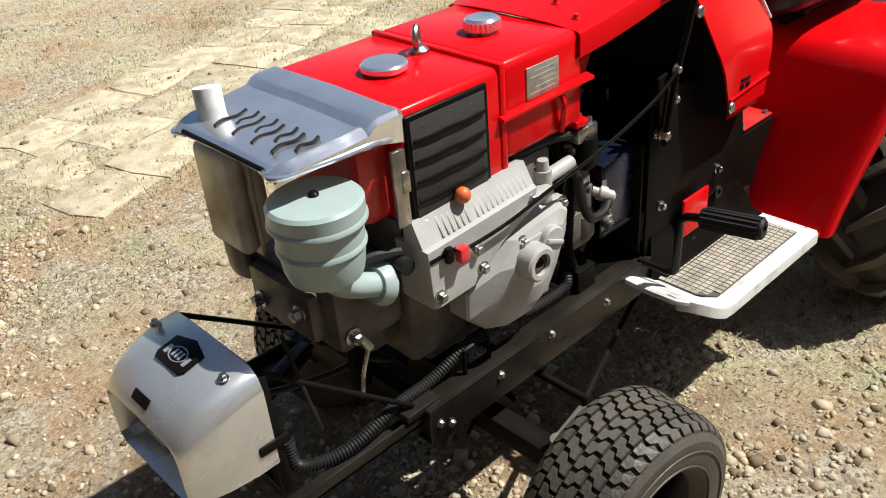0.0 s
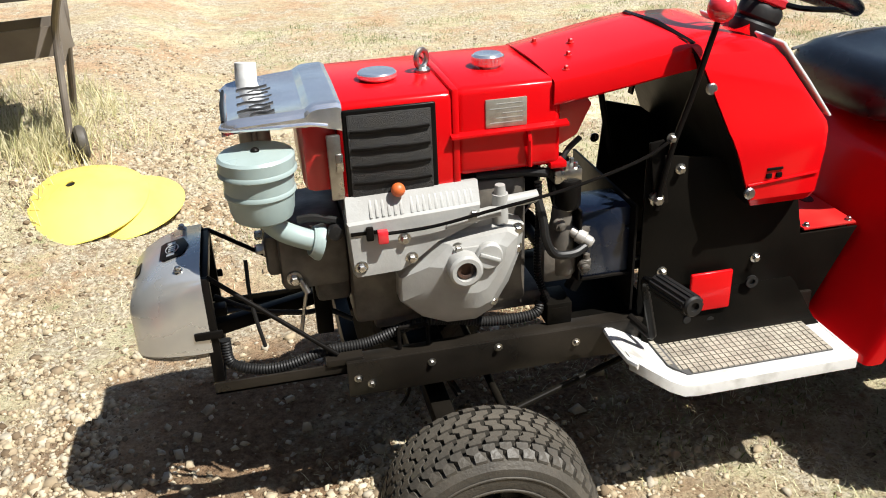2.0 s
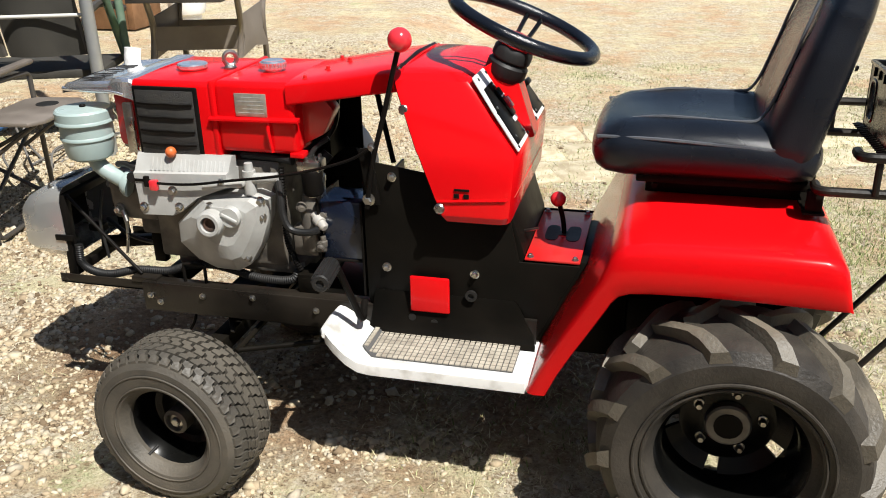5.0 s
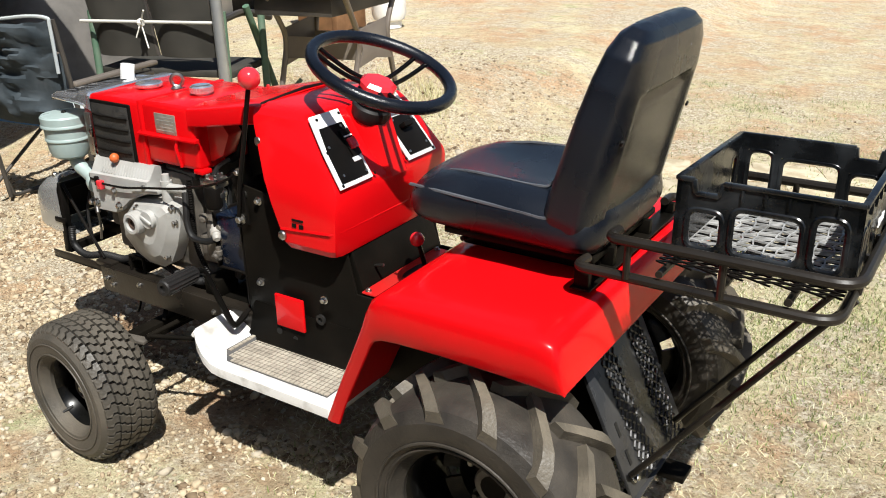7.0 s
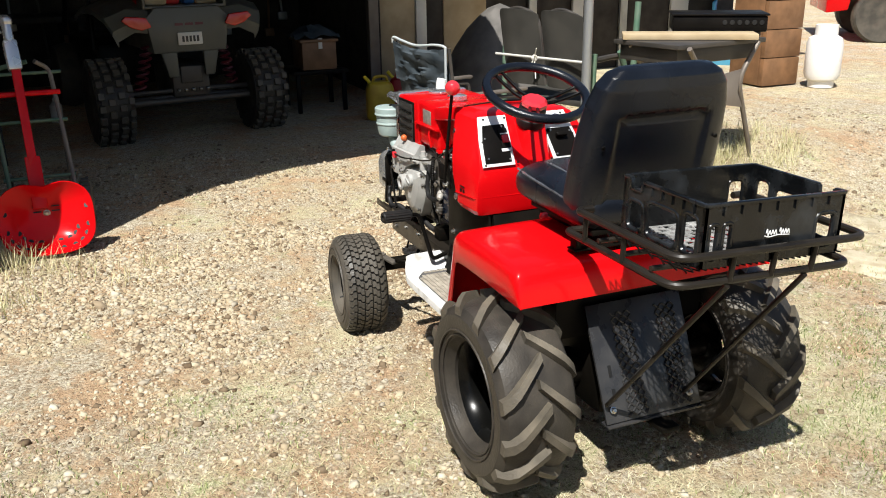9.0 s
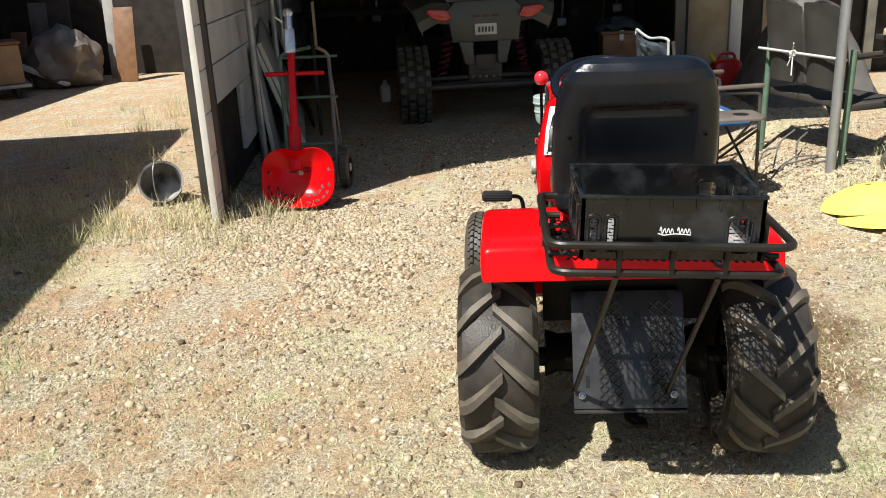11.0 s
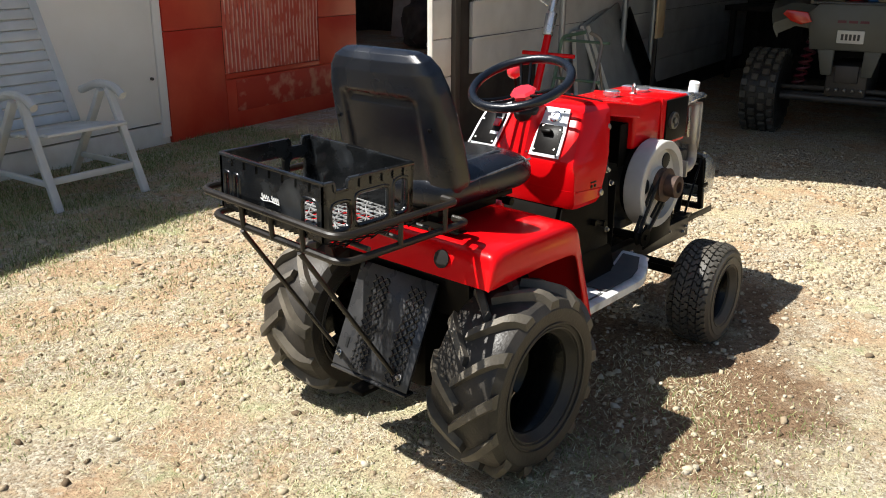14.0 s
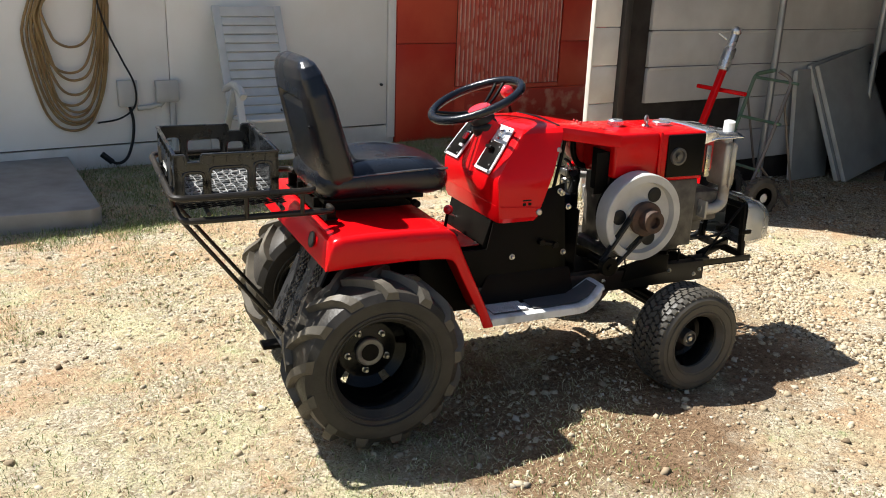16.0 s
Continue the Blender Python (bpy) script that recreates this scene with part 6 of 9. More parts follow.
TARP = mat("grey_tarp", (0.13, 0.12, 0.108), (0.08, 0.075, 0.068), rough=0.8, bump=0.2)
BOARD_GREY = mat("grey_board_face", (0.33, 0.33, 0.31), (0.28, 0.28, 0.26), rough=0.6, bump=0.05)
HOSE_TAN = mat("yellow_brown_hose", (0.30, 0.19, 0.07), (0.22, 0.13, 0.05), rough=0.55, bump=0.05)
PLASTIC_GREY = mat("grey_box_enamel", (0.55, 0.54, 0.50), (0.48, 0.47, 0.43), rough=0.5)

WALL = Matrix.Translation((0, 4.13, 0)) @ Matrix.Rotation(math.atan(0.167), 4, "Z")


def white_building():
    """Long plywood building: wall in white sheets, then a wide red sheet-metal front."""
    wall = tagged(new("wall_white"), "white painted plywood building wall with dark seams", "wall", kind="structure")
    seams = [-6.0, -3.6, -1.35, -0.10, 1.79]
    for a, b in zip(seams, seams[1:]):
        up_box("wall_sheet", (a + 0.004, 0, 0.172), (b - 0.003, 0.05, 2.7), PLYWOOD_WHITE, wall, WALL, 0.002)
    up_box("door_trim", (1.795, -0.012, 0.05), (1.87, 0.05, 2.7), PLYWOOD_WHITE, wall, WALL, 0.004)
    for a, b in ((-6.0, -2.2), (-2.19, -0.02), (0.20, 1.87)):
        up_box("sill_board", (a, 0.008, -0.05), (b, 0.05, 0.160), SIDING_WHITE, wall, WALL, 0.006)
    up_box("sill_board", (-0.015, 0.008, 0.055), (0.195, 0.05, 0.150), SIDING_WHITE, wall, WALL, 0.006)
    up_box("wall_backing", (-6, 0.052, -0.05), (4.33, 0.10, 2.7), DARK_WOOD, wall, WALL)
    up_box("end_wall", (4.25, 0.10, -0.05), (4.33, 5.0, 2.7), RED_SHEET, wall, WALL)
    bm = B()
    turned(bm, [(0.012, 0), (0.012, 0.02), (0, 0.024)], (1.73, 0, 0.52), (0, -1, 0), 12)
    bmesh.ops.transform(bm, matrix=WALL, verts=bm.verts)
    under(part("door_knob", bm, DARK_STEEL, None), wall)
    roof = tagged(new("roof_white_building"), "overhanging roof of the white building", "roof", kind="structure")
    up_box("roof_sheet", (-6.4, -0.43, 2.5), (4.45, 5.2, 2.56), DARK_WOOD, roof, WALL)
    # red front: flat sheets, a corrugated panel, rust-scuffed lower strip
    red = tagged(new("wall_red"), "weathered red sheet-metal wall with a faded corrugated panel", "wall", kind="structure")
    for a, b, z0, z1, p in ((1.88, 2.50, -0.05, 0.86, 0.0), (1.88, 2.50, 0.865, 2.7, 0.004), (2.505, 4.33, -0.05, 0.42, 0.0), (3.745, 4.33, 0.425, 0.86, 0.003), (3.745, 4.33, 0.865, 2.7, 0.005), (2.505, 3.74, 0.425, 0.47, 0.002)):
        up_box("red_sheet", (a, -0.012 - p, z0), (b, 0.05, z1), RED_SHEET, red, WALL, 0.003)
    bm = B()
    n, per = 26, 6
    prof = []
    for i in range(n * per + 1):
        u = 2.51 + (3.735 - 2.51) * i / (n * per)
        prof.append((u, -0.016 + 0.009 * math.cos(i * 2 * math.pi / per)))
    for z0, z1, o in ((0.475, 0.90, 0.0), (0.88, 2.7, -0.004)):
        loft(bm, [[(u, v + o, z0) for u, v in prof], [(u, v + o, z1) for u, v in prof]], cap=False, closed=False)
    bmesh.ops.solidify(bm, geom=bm.faces[:], thickness=0.002)
    for f in bm.faces:
        if (f.calc_center_median().x - 2.51) / (1.225 / n) % 1 * per // 1 in (2, 3):
            f.material_index = 1
    bmesh.ops.transform(bm, matrix=WALL, verts=bm.verts)
    under(part("corrugated_panel", bm, CORR_RED, None, "red corrugated sheet with paint worn pink on its ribs"), red)
    bpy.data.objects["corrugated_panel"].data.materials.append(CORR_PINK)
    up_box("scuffed_strip", (2.62, -0.016, 0.14), (4.20, -0.0122, 0.405), SCUFFED, red, WALL, 0.001)
    # meter boxes, conduit, hose
    for u, w, z0, z1 in ((-0.43, 0.13, 0.45, 0.64), (-0.14, 0.16, 0.47, 0.63)):
        bx = thing("junction_box", WALL @ Vector((u, 0, z0)), "pale grey electrical box on the white wall", "electrical box", "boxes on the wall")
        up_box("box_body", (u - w / 2, -0.065, z0), (u + w / 2, -0.001, z1), PLASTIC_GREY, bx, WALL, 0.006)
        up_box("box_cover", (u - w / 2 - 0.004, -0.072, z0 + 0.015), (u + w / 2 + 0.004, -0.066, z1 + 0.004), PLASTIC_GREY, bx, WALL, 0.003)
    cd = thing("conduit", WALL @ Vector((-0.31, 0, 0.1)), "pale grey conduit between the boxes and the soil", "pipe")
    for pts, r in (([(-0.10, -0.03, 0.47), (-0.10, -0.03, 0.0)], 0.024), ([(-0.20, -0.03, 0.455), (-0.27, -0.03, 0.435), (-0.36, -0.03, 0.43)], 0.019), ([(-0.20, -0.03, 0.44), (-0.17, -0.03, 0.475)], 0.019)):
        bm = B()
        pipe(bm, pts, r, 12)
        bmesh.ops.transform(bm, matrix=WALL, verts=bm.verts)
        under(part("conduit_pipe", bm, PLASTIC_GREY, None), cd)
    cb = thing("power_cable", WALL @ Vector((-0.62, 0, 0.1)), "black power cable with a plug lying at the wall", "cable")
    bm = B()
    pipe(bm, smooth_line([(-0.42, -0.03, 0.46), (-0.40, -0.04, 0.34), (-0.42, -0.06, 0.20), (-0.48, -0.10, 0.08), (-0.56, -0.12, 0.05), (-0.64, -0.10, 0.10)], 6), 0.011, 8)
    rod(bm, (-0.59, -0.12, 0.06), (-0.66, -0.10, 0.125), 0.022)
    bmesh.ops.transform(bm, matrix=WALL, verts=bm.verts)
    under(part("cable", bm, RUBBER_BLACK, None), cb)
    hose = thing("garden_hose", WALL @ Vector((-0.95, 0, 1.5)), "coiled yellow-brown garden hose hanging on the wall", "hose")
    rng = random.Random(8)
    for k in range(10):
        foot = (0.30, 0.33, 0.36, 0.39, 0.43, 0.48, 0.56, 0.66, 0.72, 0.88)[k] + rng.uniform(-0.01, 0.01)
        w = 0.275 - 0.011 * k + rng.uniform(-0.02, 0.015)
        cx = -0.80 + rng.uniform(-0.02, 0.02)
        pts = []
        for i in range(24):
            a = 2 * math.pi * i / 24
            c, q = math.cos(a), math.sin(a)
            wide = w * (0.70 if q > 0 else 1.0) * abs(c) ** 0.8 * (1 if c > 0 else -1)
            pts.append((cx + wide + rng.uniform(-0.006, 0.006), -0.028 - 0.005 * k + rng.uniform(-0.004, 0.004), 1.25 + (0.40 * q if q > 0 else (1.25 - foot) * q)))
        bm = B()
        pipe(bm, smooth_line(pts, 3, True), 0.0095, 8, closed=True)
        bmesh.ops.transform(bm, matrix=WALL, verts=bm.verts)
        under(part("hose_loop", bm, HOSE_TAN, None), hose)
    bm = B()
    pipe(bm, smooth_line([(-0.66, -0.07, 1.5), (-0.56, -0.07, 1.05), (-0.46, -0.07, 0.80), (-0.385, -0.08, 0.62), (-0.39, -0.08, 0.46), (-0.50, -0.07, 0.37), (-0.66, -0.06, 0.345)], 6), 0.007, 8)
    bmesh.ops.transform(bm, matrix=WALL, verts=bm.verts)
    under(part("hose_tail", bm, RUBBER_BLACK, None), hose)
    sl = tagged(new("pavement_slab"), "grey concrete slab beside the wall", "slab", kind="structure")
    bm = B()
    prism(bm, [(-4.0, 2.35), (-0.78, 2.44), (-0.72, 2.50), (-0.86, 4.0), (-4.0, 3.5)], "xy", -0.05, 0.105, 0.012)
    under(part("slab", bm, CONCRETE, None), sl)


white_building()


def lounge_chair():
    """Reclining slatted resin chair that leans back towards the wall, local y to the front."""
    ch = thing("lounge_chair", (0.55, 3.75, 0), "pale grey slatted plastic reclining chair in front of the white wall", "chair")
    m = pose(0.55, 3.62, 0.0, 0, 0, 186)
    hw = 0.27
    lo = Vector((0, -0.16, 0.40))
    hi = Vector((0, -0.50, 1.16))

    def at(u, v):
        return lo.lerp(hi, v) + Vector((u, 0, 0))

    def bar(name, a, b, w, h):
        bm = B()
        beam(bm, a, b, w, h, 0.006)
        bmesh.ops.transform(bm, matrix=m, verts=bm.verts)
        return under(part(name, bm, CHAIR_GREY, None), ch)

    for s in (1, -1):
        bar("back_stile", at(s * (hw - 0.030), 0), at(s * (hw - 0.030), 1.02), 0.06, 0.03)
        bar("front_leg", (s * (hw + 0.03), 0.42, 0.0), (s * (hw + 0.02), 0.16, 0.64), 0.05, 0.035)
        bar("rear_leg", (s * (hw + 0.03), -0.36, 0.0), (s * (hw + 0.02), 0.08, 0.62), 0.05, 0.035)
        bar("foot_rail", (s * (hw + 0.03), 0.34, 0.16), (s * (hw + 0.03), -0.27, 0.16), 0.03, 0.035)
        bm = B()
        pipe(bm, smooth_line([(s * (hw + 0.025), -0.14, 0.60), (s * (hw + 0.025), 0.05, 0.655), (s * (hw + 0.025), 0.20, 0.65), (s * (hw + 0.025), 0.30, 0.60)]), 0.026, 10)
        bmesh.ops.transform(bm, matrix=m, verts=bm.verts)
        under(part("armrest", bm, CHAIR_GREY, None), ch)
    n = 12
    d = (hi - lo).normalized()
    face = Matrix((Vector((1, 0, 0)).to_4d(), Vector((0, d.z, -d.y)).to_4d(), d.to_4d(), (0, 0, 0, 1))).transposed().to_3x3().to_4x4()
    step = (hi - lo).length / n
    for i in range(n):
        bm = B()
        top = i == n - 1
        box(bm, (-hw + 0.05, -0.010, 0.004), (hw - 0.05, 0.010, step - 0.006 + (0.02 if top else 0)), 0.004)
        bmesh.ops.transform(bm, matrix=m @ Matrix.Translation(lo + d * (i * step)) @ face, verts=bm.verts)
        under(part("back_slat", bm, CHAIR_GREY, None), ch)
    for i in range(6):
        y = -0.10 + i * 0.085
        bar("seat_slat", (-hw, y, 0.39 + 0.01 * i), (hw, y, 0.39 + 0.01 * i), 0.07, 0.02)
    bar("front_rail", (-hw - 0.03, 0.34, 0.17), (hw + 0.03, 0.34, 0.17), 0.03, 0.04)


lounge_chair()


def shed():
    """Open-fronted shed: sided left wall, dark back, roof whose edge throws the shade on the yard."""
    left = tagged(new("wall_shed_left"), "pale grey horizontal metal siding inside the shed", "wall", kind="structure")
    m = Matrix.Translation((2.8, 2.12, 0)) @ Matrix.Rotation(math.atan(0.135), 4, "Z")
    z = 0.66
    while z < 2.4:
        up_box("siding_board", (0.0, 0, z), (7.0, 0.03, z + 0.235), SIDING, left, m, 0.004)
        up_box("siding_lip", (0.0, -0.012, z + 0.225), (7.0, 0.0, z + 0.243), SIDING, left, m, 0.004)
        z += 0.245
    up_box("siding_board", (1.0, 0, 0.18), (7.0, 0.03, 0.41), SIDING, left, m, 0.004)
    up_box("siding_board", (1.0, 0, 0.415), (7.0, 0.03, 0.655), SIDING, left, m, 0.004)
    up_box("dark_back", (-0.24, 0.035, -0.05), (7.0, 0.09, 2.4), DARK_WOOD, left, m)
    # corner: white strip in courses, dark post
    corner = tagged(new("post_shed_corner"), "white sided corner strip and dark post of the shed", "post", kind="structure")
    z = -0.05
    while z < 2.4:
        up_box("corner_course", (-0.525, -0.03, z), (-0.31, 0.0, z + 0.24), SIDING_WHITE, corner, m, 0.006)
        z += 0.245
    up_box("edge_trim", (-0.54, -0.034, -0.05), (-0.526, 0.004, 2.4), SIDING_WHITE, corner, m, 0.002)
    up_box("corner_post", (-0.30, -0.055, -0.05), (-0.24, 0.10, 2.4), DARK_STEEL, corner, m, 0.004)
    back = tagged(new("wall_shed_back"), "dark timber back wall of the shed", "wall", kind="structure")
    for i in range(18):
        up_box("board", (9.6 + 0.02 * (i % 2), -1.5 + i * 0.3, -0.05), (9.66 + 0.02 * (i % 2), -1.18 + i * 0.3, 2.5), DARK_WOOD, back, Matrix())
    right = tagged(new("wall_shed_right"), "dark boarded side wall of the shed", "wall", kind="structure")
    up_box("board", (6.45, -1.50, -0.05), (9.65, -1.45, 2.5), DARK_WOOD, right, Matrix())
    up_box("corner_post", (6.38, -1.46, -0.05), (6.48, -1.36, 2.5), BROWN_STEEL, right, Matrix(), 0.005)
    # sunlit outer wall beside the shed mouth: uneven panels
    outer = tagged(new("wall_outer"), "patched tan and white panel wall beside the shed", "wall", kind="structure")
    y = -1.52
    for w, mt, x in ((0.42, TAN_WOOD, 6.62), (0.12, SIDING_WHITE, 6.6), (0.20, DARK_WOOD, 6.64), (0.5, TAN_WOOD, 6.63), (0.5, DARK_WOOD, 6.68), (0.1, GALV, 6.6), (0.45, DARK_WOOD, 6.66), (0.14, SIDING, 6.6), (0.5, DARK_WOOD, 6.66), (0.1, GALV, 6.62), (0.6, DARK_WOOD, 6.66), (0.25, SIDING, 6.62), (0.7, DARK_WOOD, 6.66)):
        up_box("panel", (x, y - w, -0.05), (x + 0.04, y - 0.005, 2.4), mt, outer, Matrix(), 0.004)
        y -= w
    up_box("backing", (6.72, y, -0.05), (6.78, -1.5, 2.4), DARK_WOOD, outer, Matrix())
    roof = tagged(new("roof_shed"), "shed roof with an uneven front edge", "roof", kind="structure")
    bm = B()
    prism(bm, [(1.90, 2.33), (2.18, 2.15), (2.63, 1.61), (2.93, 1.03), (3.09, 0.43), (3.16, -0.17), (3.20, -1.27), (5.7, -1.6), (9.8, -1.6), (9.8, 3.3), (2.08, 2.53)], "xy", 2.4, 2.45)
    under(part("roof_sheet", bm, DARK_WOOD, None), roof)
    # unseen roof, added only to shade the panel wall and bench area
    shade_roof = tagged(new("roof_porch"), "added unseen roof that shades the patched panel wall", "roof", kind="structure")
    up_box("roof_sheet", (5.45, -6.4, 2.4), (6.9, -1.61, 2.45), DARK_WOOD, shade_roof, Matrix())
    # upright tubes along the left wall
    for x, y in ((3.98, 2.18), (5.15, 2.30), (5.9, 2.42)):
        bm = B()
        rod(bm, (x, y, -0.02), (x, y, 2.4), 0.026)
        tagged(part("steel_tube", bm, GALV), "grey galvanised upright tube by the siding", "pole", "tubes along the siding")
    # leaning boards
    for i, (dx, dy, w, h, mt) in enumerate(((0.0, 0.0, 0.78, 0.95, BOARD_GREY), (-0.045, 0.035, 0.78, 0.95, BOARD_GREY), (-0.42, 0.16, 0.46, 0.86, BOARD_GREY))):
        foot = Vector((4.74 + dx, 2.02 + dy, 0.0))
        lean = 0.30 if i < 2 else 0.10
        mm = Matrix.Translation(foot) @ Matrix.Rotation(0.16, 4, "Z") @ Matrix.Rotation(-lean, 4, "X") @ Matrix.Rotation(-0.20 if i < 2 else 0, 4, "Y")
        bd = thing("leaning_board", foot, "pale grey flat board leaning on the siding", "board", "boards leaning on the siding")
        up_box("board_face", (0, 0, 0), (w, 0.032, h), mt, bd, mm, 0.010)
        up_box("board_edge", (-0.006, -0.001, 0.01), (0.003, 0.033, h - 0.01), SIDING_WHITE, bd, mm, 0.002)
    bd = thing("dark_panel", (5.5, 2.05, 0), "dark panel leaning beside the boards", "board")
    up_box("panel_sheet", (0, 0, 0), (0.30, 0.02, 1.0), BLACK, bd, Matrix.Translation((5.52, 2.10, 0)) @ Matrix.Rotation(0.16, 4, "Z") @ Matrix.Rotation(-0.3, 4, "X") @ Matrix.Rotation(-0.35, 4, "Y"), 0.004)
    bd = thing("yellow_board", (5.3, 1.95, 0), "yellow-brown board standing in the shed", "board")
    up_box("board_sheet", (0, 0, 0.76), (0.18, 0.02, 1.15), TAN_WOOD, bd, Matrix.Translation((5.05, 1.92, 0)) @ Matrix.Rotation(0.16, 4, "Z"), 0.004)
    up_box("board_leg", (0.06, 0.02, 0), (0.10, 0.05, 0.9), DARK_WOOD, bd, Matrix.Translation((5.05, 1.92, 0)) @ Matrix.Rotation(0.16, 4, "Z"), 0.004)


shed()


def hand_truck():
    ht = thing("hand_truck", (3.3, 1.6, 0), "green and grey tube hand truck with a rubber wheel", "hand truck")
    for s in (0, 1):
        y = 1.45 + s * 0.34
        bm = B()
        pipe(bm, rounded_path([(3.18, y + 0.02, 0.06), (3.42, y + 0.06, 0.62), (3.52, y + 0.08, 0.88), (3.46, y + 0.30 * (0.5 - s), 0.93)], 0.05, 4), 0.013, 10)
        under(part("side_tube", bm, GREEN_PAINT if s else BROWN_STEEL, None), ht)
        bm = B()
        rod(bm, (3.30, y + 0.02, 0.32), (3.62, y + 0.05, 0.02), 0.009)
        rod(bm, (3.46, y + 0.06, 0.72), (3.66, y + 0.06, 0.05), 0.008)
        under(part("brace", bm, BROWN_STEEL, None), ht)
        wheel = thing("wheel", (3.28, y - 0.03, 0.13), "", "")
        under(wheel, ht)
        bm = B()
        turned(bm, [(0.07, -0.03), (0.105, -0.036), (0.128, -0.024), (0.133, 0), (0.128, 0.024), (0.105, 0.036), (0.07, 0.03)], (3.29, y - 0.02, 0.13), (0, 1, 0), 28)
        for i in range(24):
            a = 2 * math.pi * i / 24
            box(bm, (-0.008, -0.022, 0.128), (0.008, 0.022, 0.138), 0, Matrix.Translation((3.29, y - 0.02, 0.13)) @ Matrix.Rotation(a, 4, "Y"))
        under(part("tyre", bm, RUBBER, None), wheel)
        bm = B()
        turned(bm, [(0.072, 0.030), (0.05, 0.018), (0.02, 0.036), (0, 0.036)], (3.29, y - 0.02, 0.13), (0, -1, 0), 20)
        under(part("rim", bm, SIDING_WHITE, None), wheel)
    for z, x in ((0.30, 3.285), (0.60, 3.41), (0.86, 3.51)):
        bm = B()
        rod(bm, (x, 1.47, z), (x, 1.85, z), 0.010)
        under(part("cross_tube", bm, GREEN_PAINT, None), ht)


hand_truck()


def mover():
    """Trailer mover made with an old pan seat as its foot: mast, cross handle, coupler."""
    mv = thing("trailer_dolly", (2.8, 1.66, 0), "red trailer dolly with a perforated pan seat and silver coupler", "dolly")
    bm = B()
    # pan seat: a dished plate with a notched top edge, a rolled lower lip and rows of holes
    pm = Matrix.Translation((2.73, 1.635, 0.205)) @ Matrix.Rotation(0.28, 4, "Y")

    def pan_at(r, a):
        y, z = 0.232 * math.copysign(abs(math.cos(a)) ** 0.66, math.cos(a)), 0.192 * math.copysign(abs(math.sin(a)) ** 0.66, math.sin(a))
        if z > 0:
            z -= 0.024 * math.exp(-(y / 0.06) ** 2)
        x = 0.085 * (1 - r ** 2.2) - 0.03 * r ** 6 * max(0, -math.sin(a))
        return Vector((x, y * r, z * r + 0.01 * (1 - r)))

    rings = [[pan_at(r, 2 * math.pi * k / 56) for k in range(56)] for r in (0.02, 0.15, 0.3, 0.45, 0.6, 0.72, 0.83, 0.91, 0.97, 1.0)]
    loft(bm, rings)
    bm.faces.ensure_lookup_table()
    bmesh.ops.delete(bm, geom=[f for f in bm.faces if len(f.verts) > 20 and f.calc_area() > 0.02], context="FACES_ONLY")
    bmesh.ops.solidify(bm, geom=bm.faces[:], thickness=0.005)
    bmesh.ops.transform(bm, matrix=pm, verts=bm.verts)
    under(part("pan_seat", bm, RED, None, "glossy red perforated pan seat"), mv)
    bm = B()
    for r, n, lo, hi in ((0.86, 12, 3.0, 6.4), (0.66, 8, 3.5, 5.9)):
        for k in range(n):
            p = pan_at(r, lo + (hi - lo) * k / (n - 1))
            turned(bm, [(0.014, -0.004), (0.0135, 0.0065), (0, 0.0065)], p, (-1, -p.y * 0.8, 0.25), 12)
    for k, y in enumerate((-0.045, 0.045)):
        for z in (0.035, 0.06):
            box(bm, (0.066, y - 0.02, z), (0.078, y + 0.02, z + 0.007), 0.002)
    bmesh.ops.transform(bm, matrix=pm, verts=bm.verts)
    under(part("pan_holes", bm, RUBBER_BLACK, None), mv)
    bm = B()
    bolt(bm, pm @ Vector((0.08, 0.0, 0.03)), (-1, 0, 0), 0.012, 0.012)
    under(part("pan_bolt", bm, STEEL, None), mv)
    bm = B()
    beam(bm, (2.80, 1.66, 0.24), (2.90, 1.665, 0.50), 0.075, 0.03, 0.006)
    beam(bm, (2.87, 1.664, 0.42), (3.07, 1.68, 0.96), 0.045, 0.03, 0.005)
    under(part("mast", bm, RED, None, "red steel mast"), mv)
    bm = B()
    rod(bm, (3.015, 1.85, 0.812), (3.095, 1.485, 0.802), 0.014)
    under(part("cross_handle", bm, RED, None), mv)
    bm = B()
    beam(bm, (3.055, 1.68, 0.93), (3.11, 1.69, 1.08), 0.07, 0.055, 0.012)
    beam(bm, (3.10, 1.688, 1.06), (3.14, 1.693, 1.17), 0.05, 0.05, 0.02)
    bmesh.ops.create_uvsphere(bm, u_segments=16, v_segments=10, radius=0.034, matrix=Matrix.Translation((3.142, 1.694, 1.175)))
    beam(bm, (3.10, 1.72, 1.12), (3.06, 1.76, 1.16), 0.012, 0.012, 0.003)
    under(part("coupler", bm, SILVER, None, "silver ball coupler"), mv)


mover()


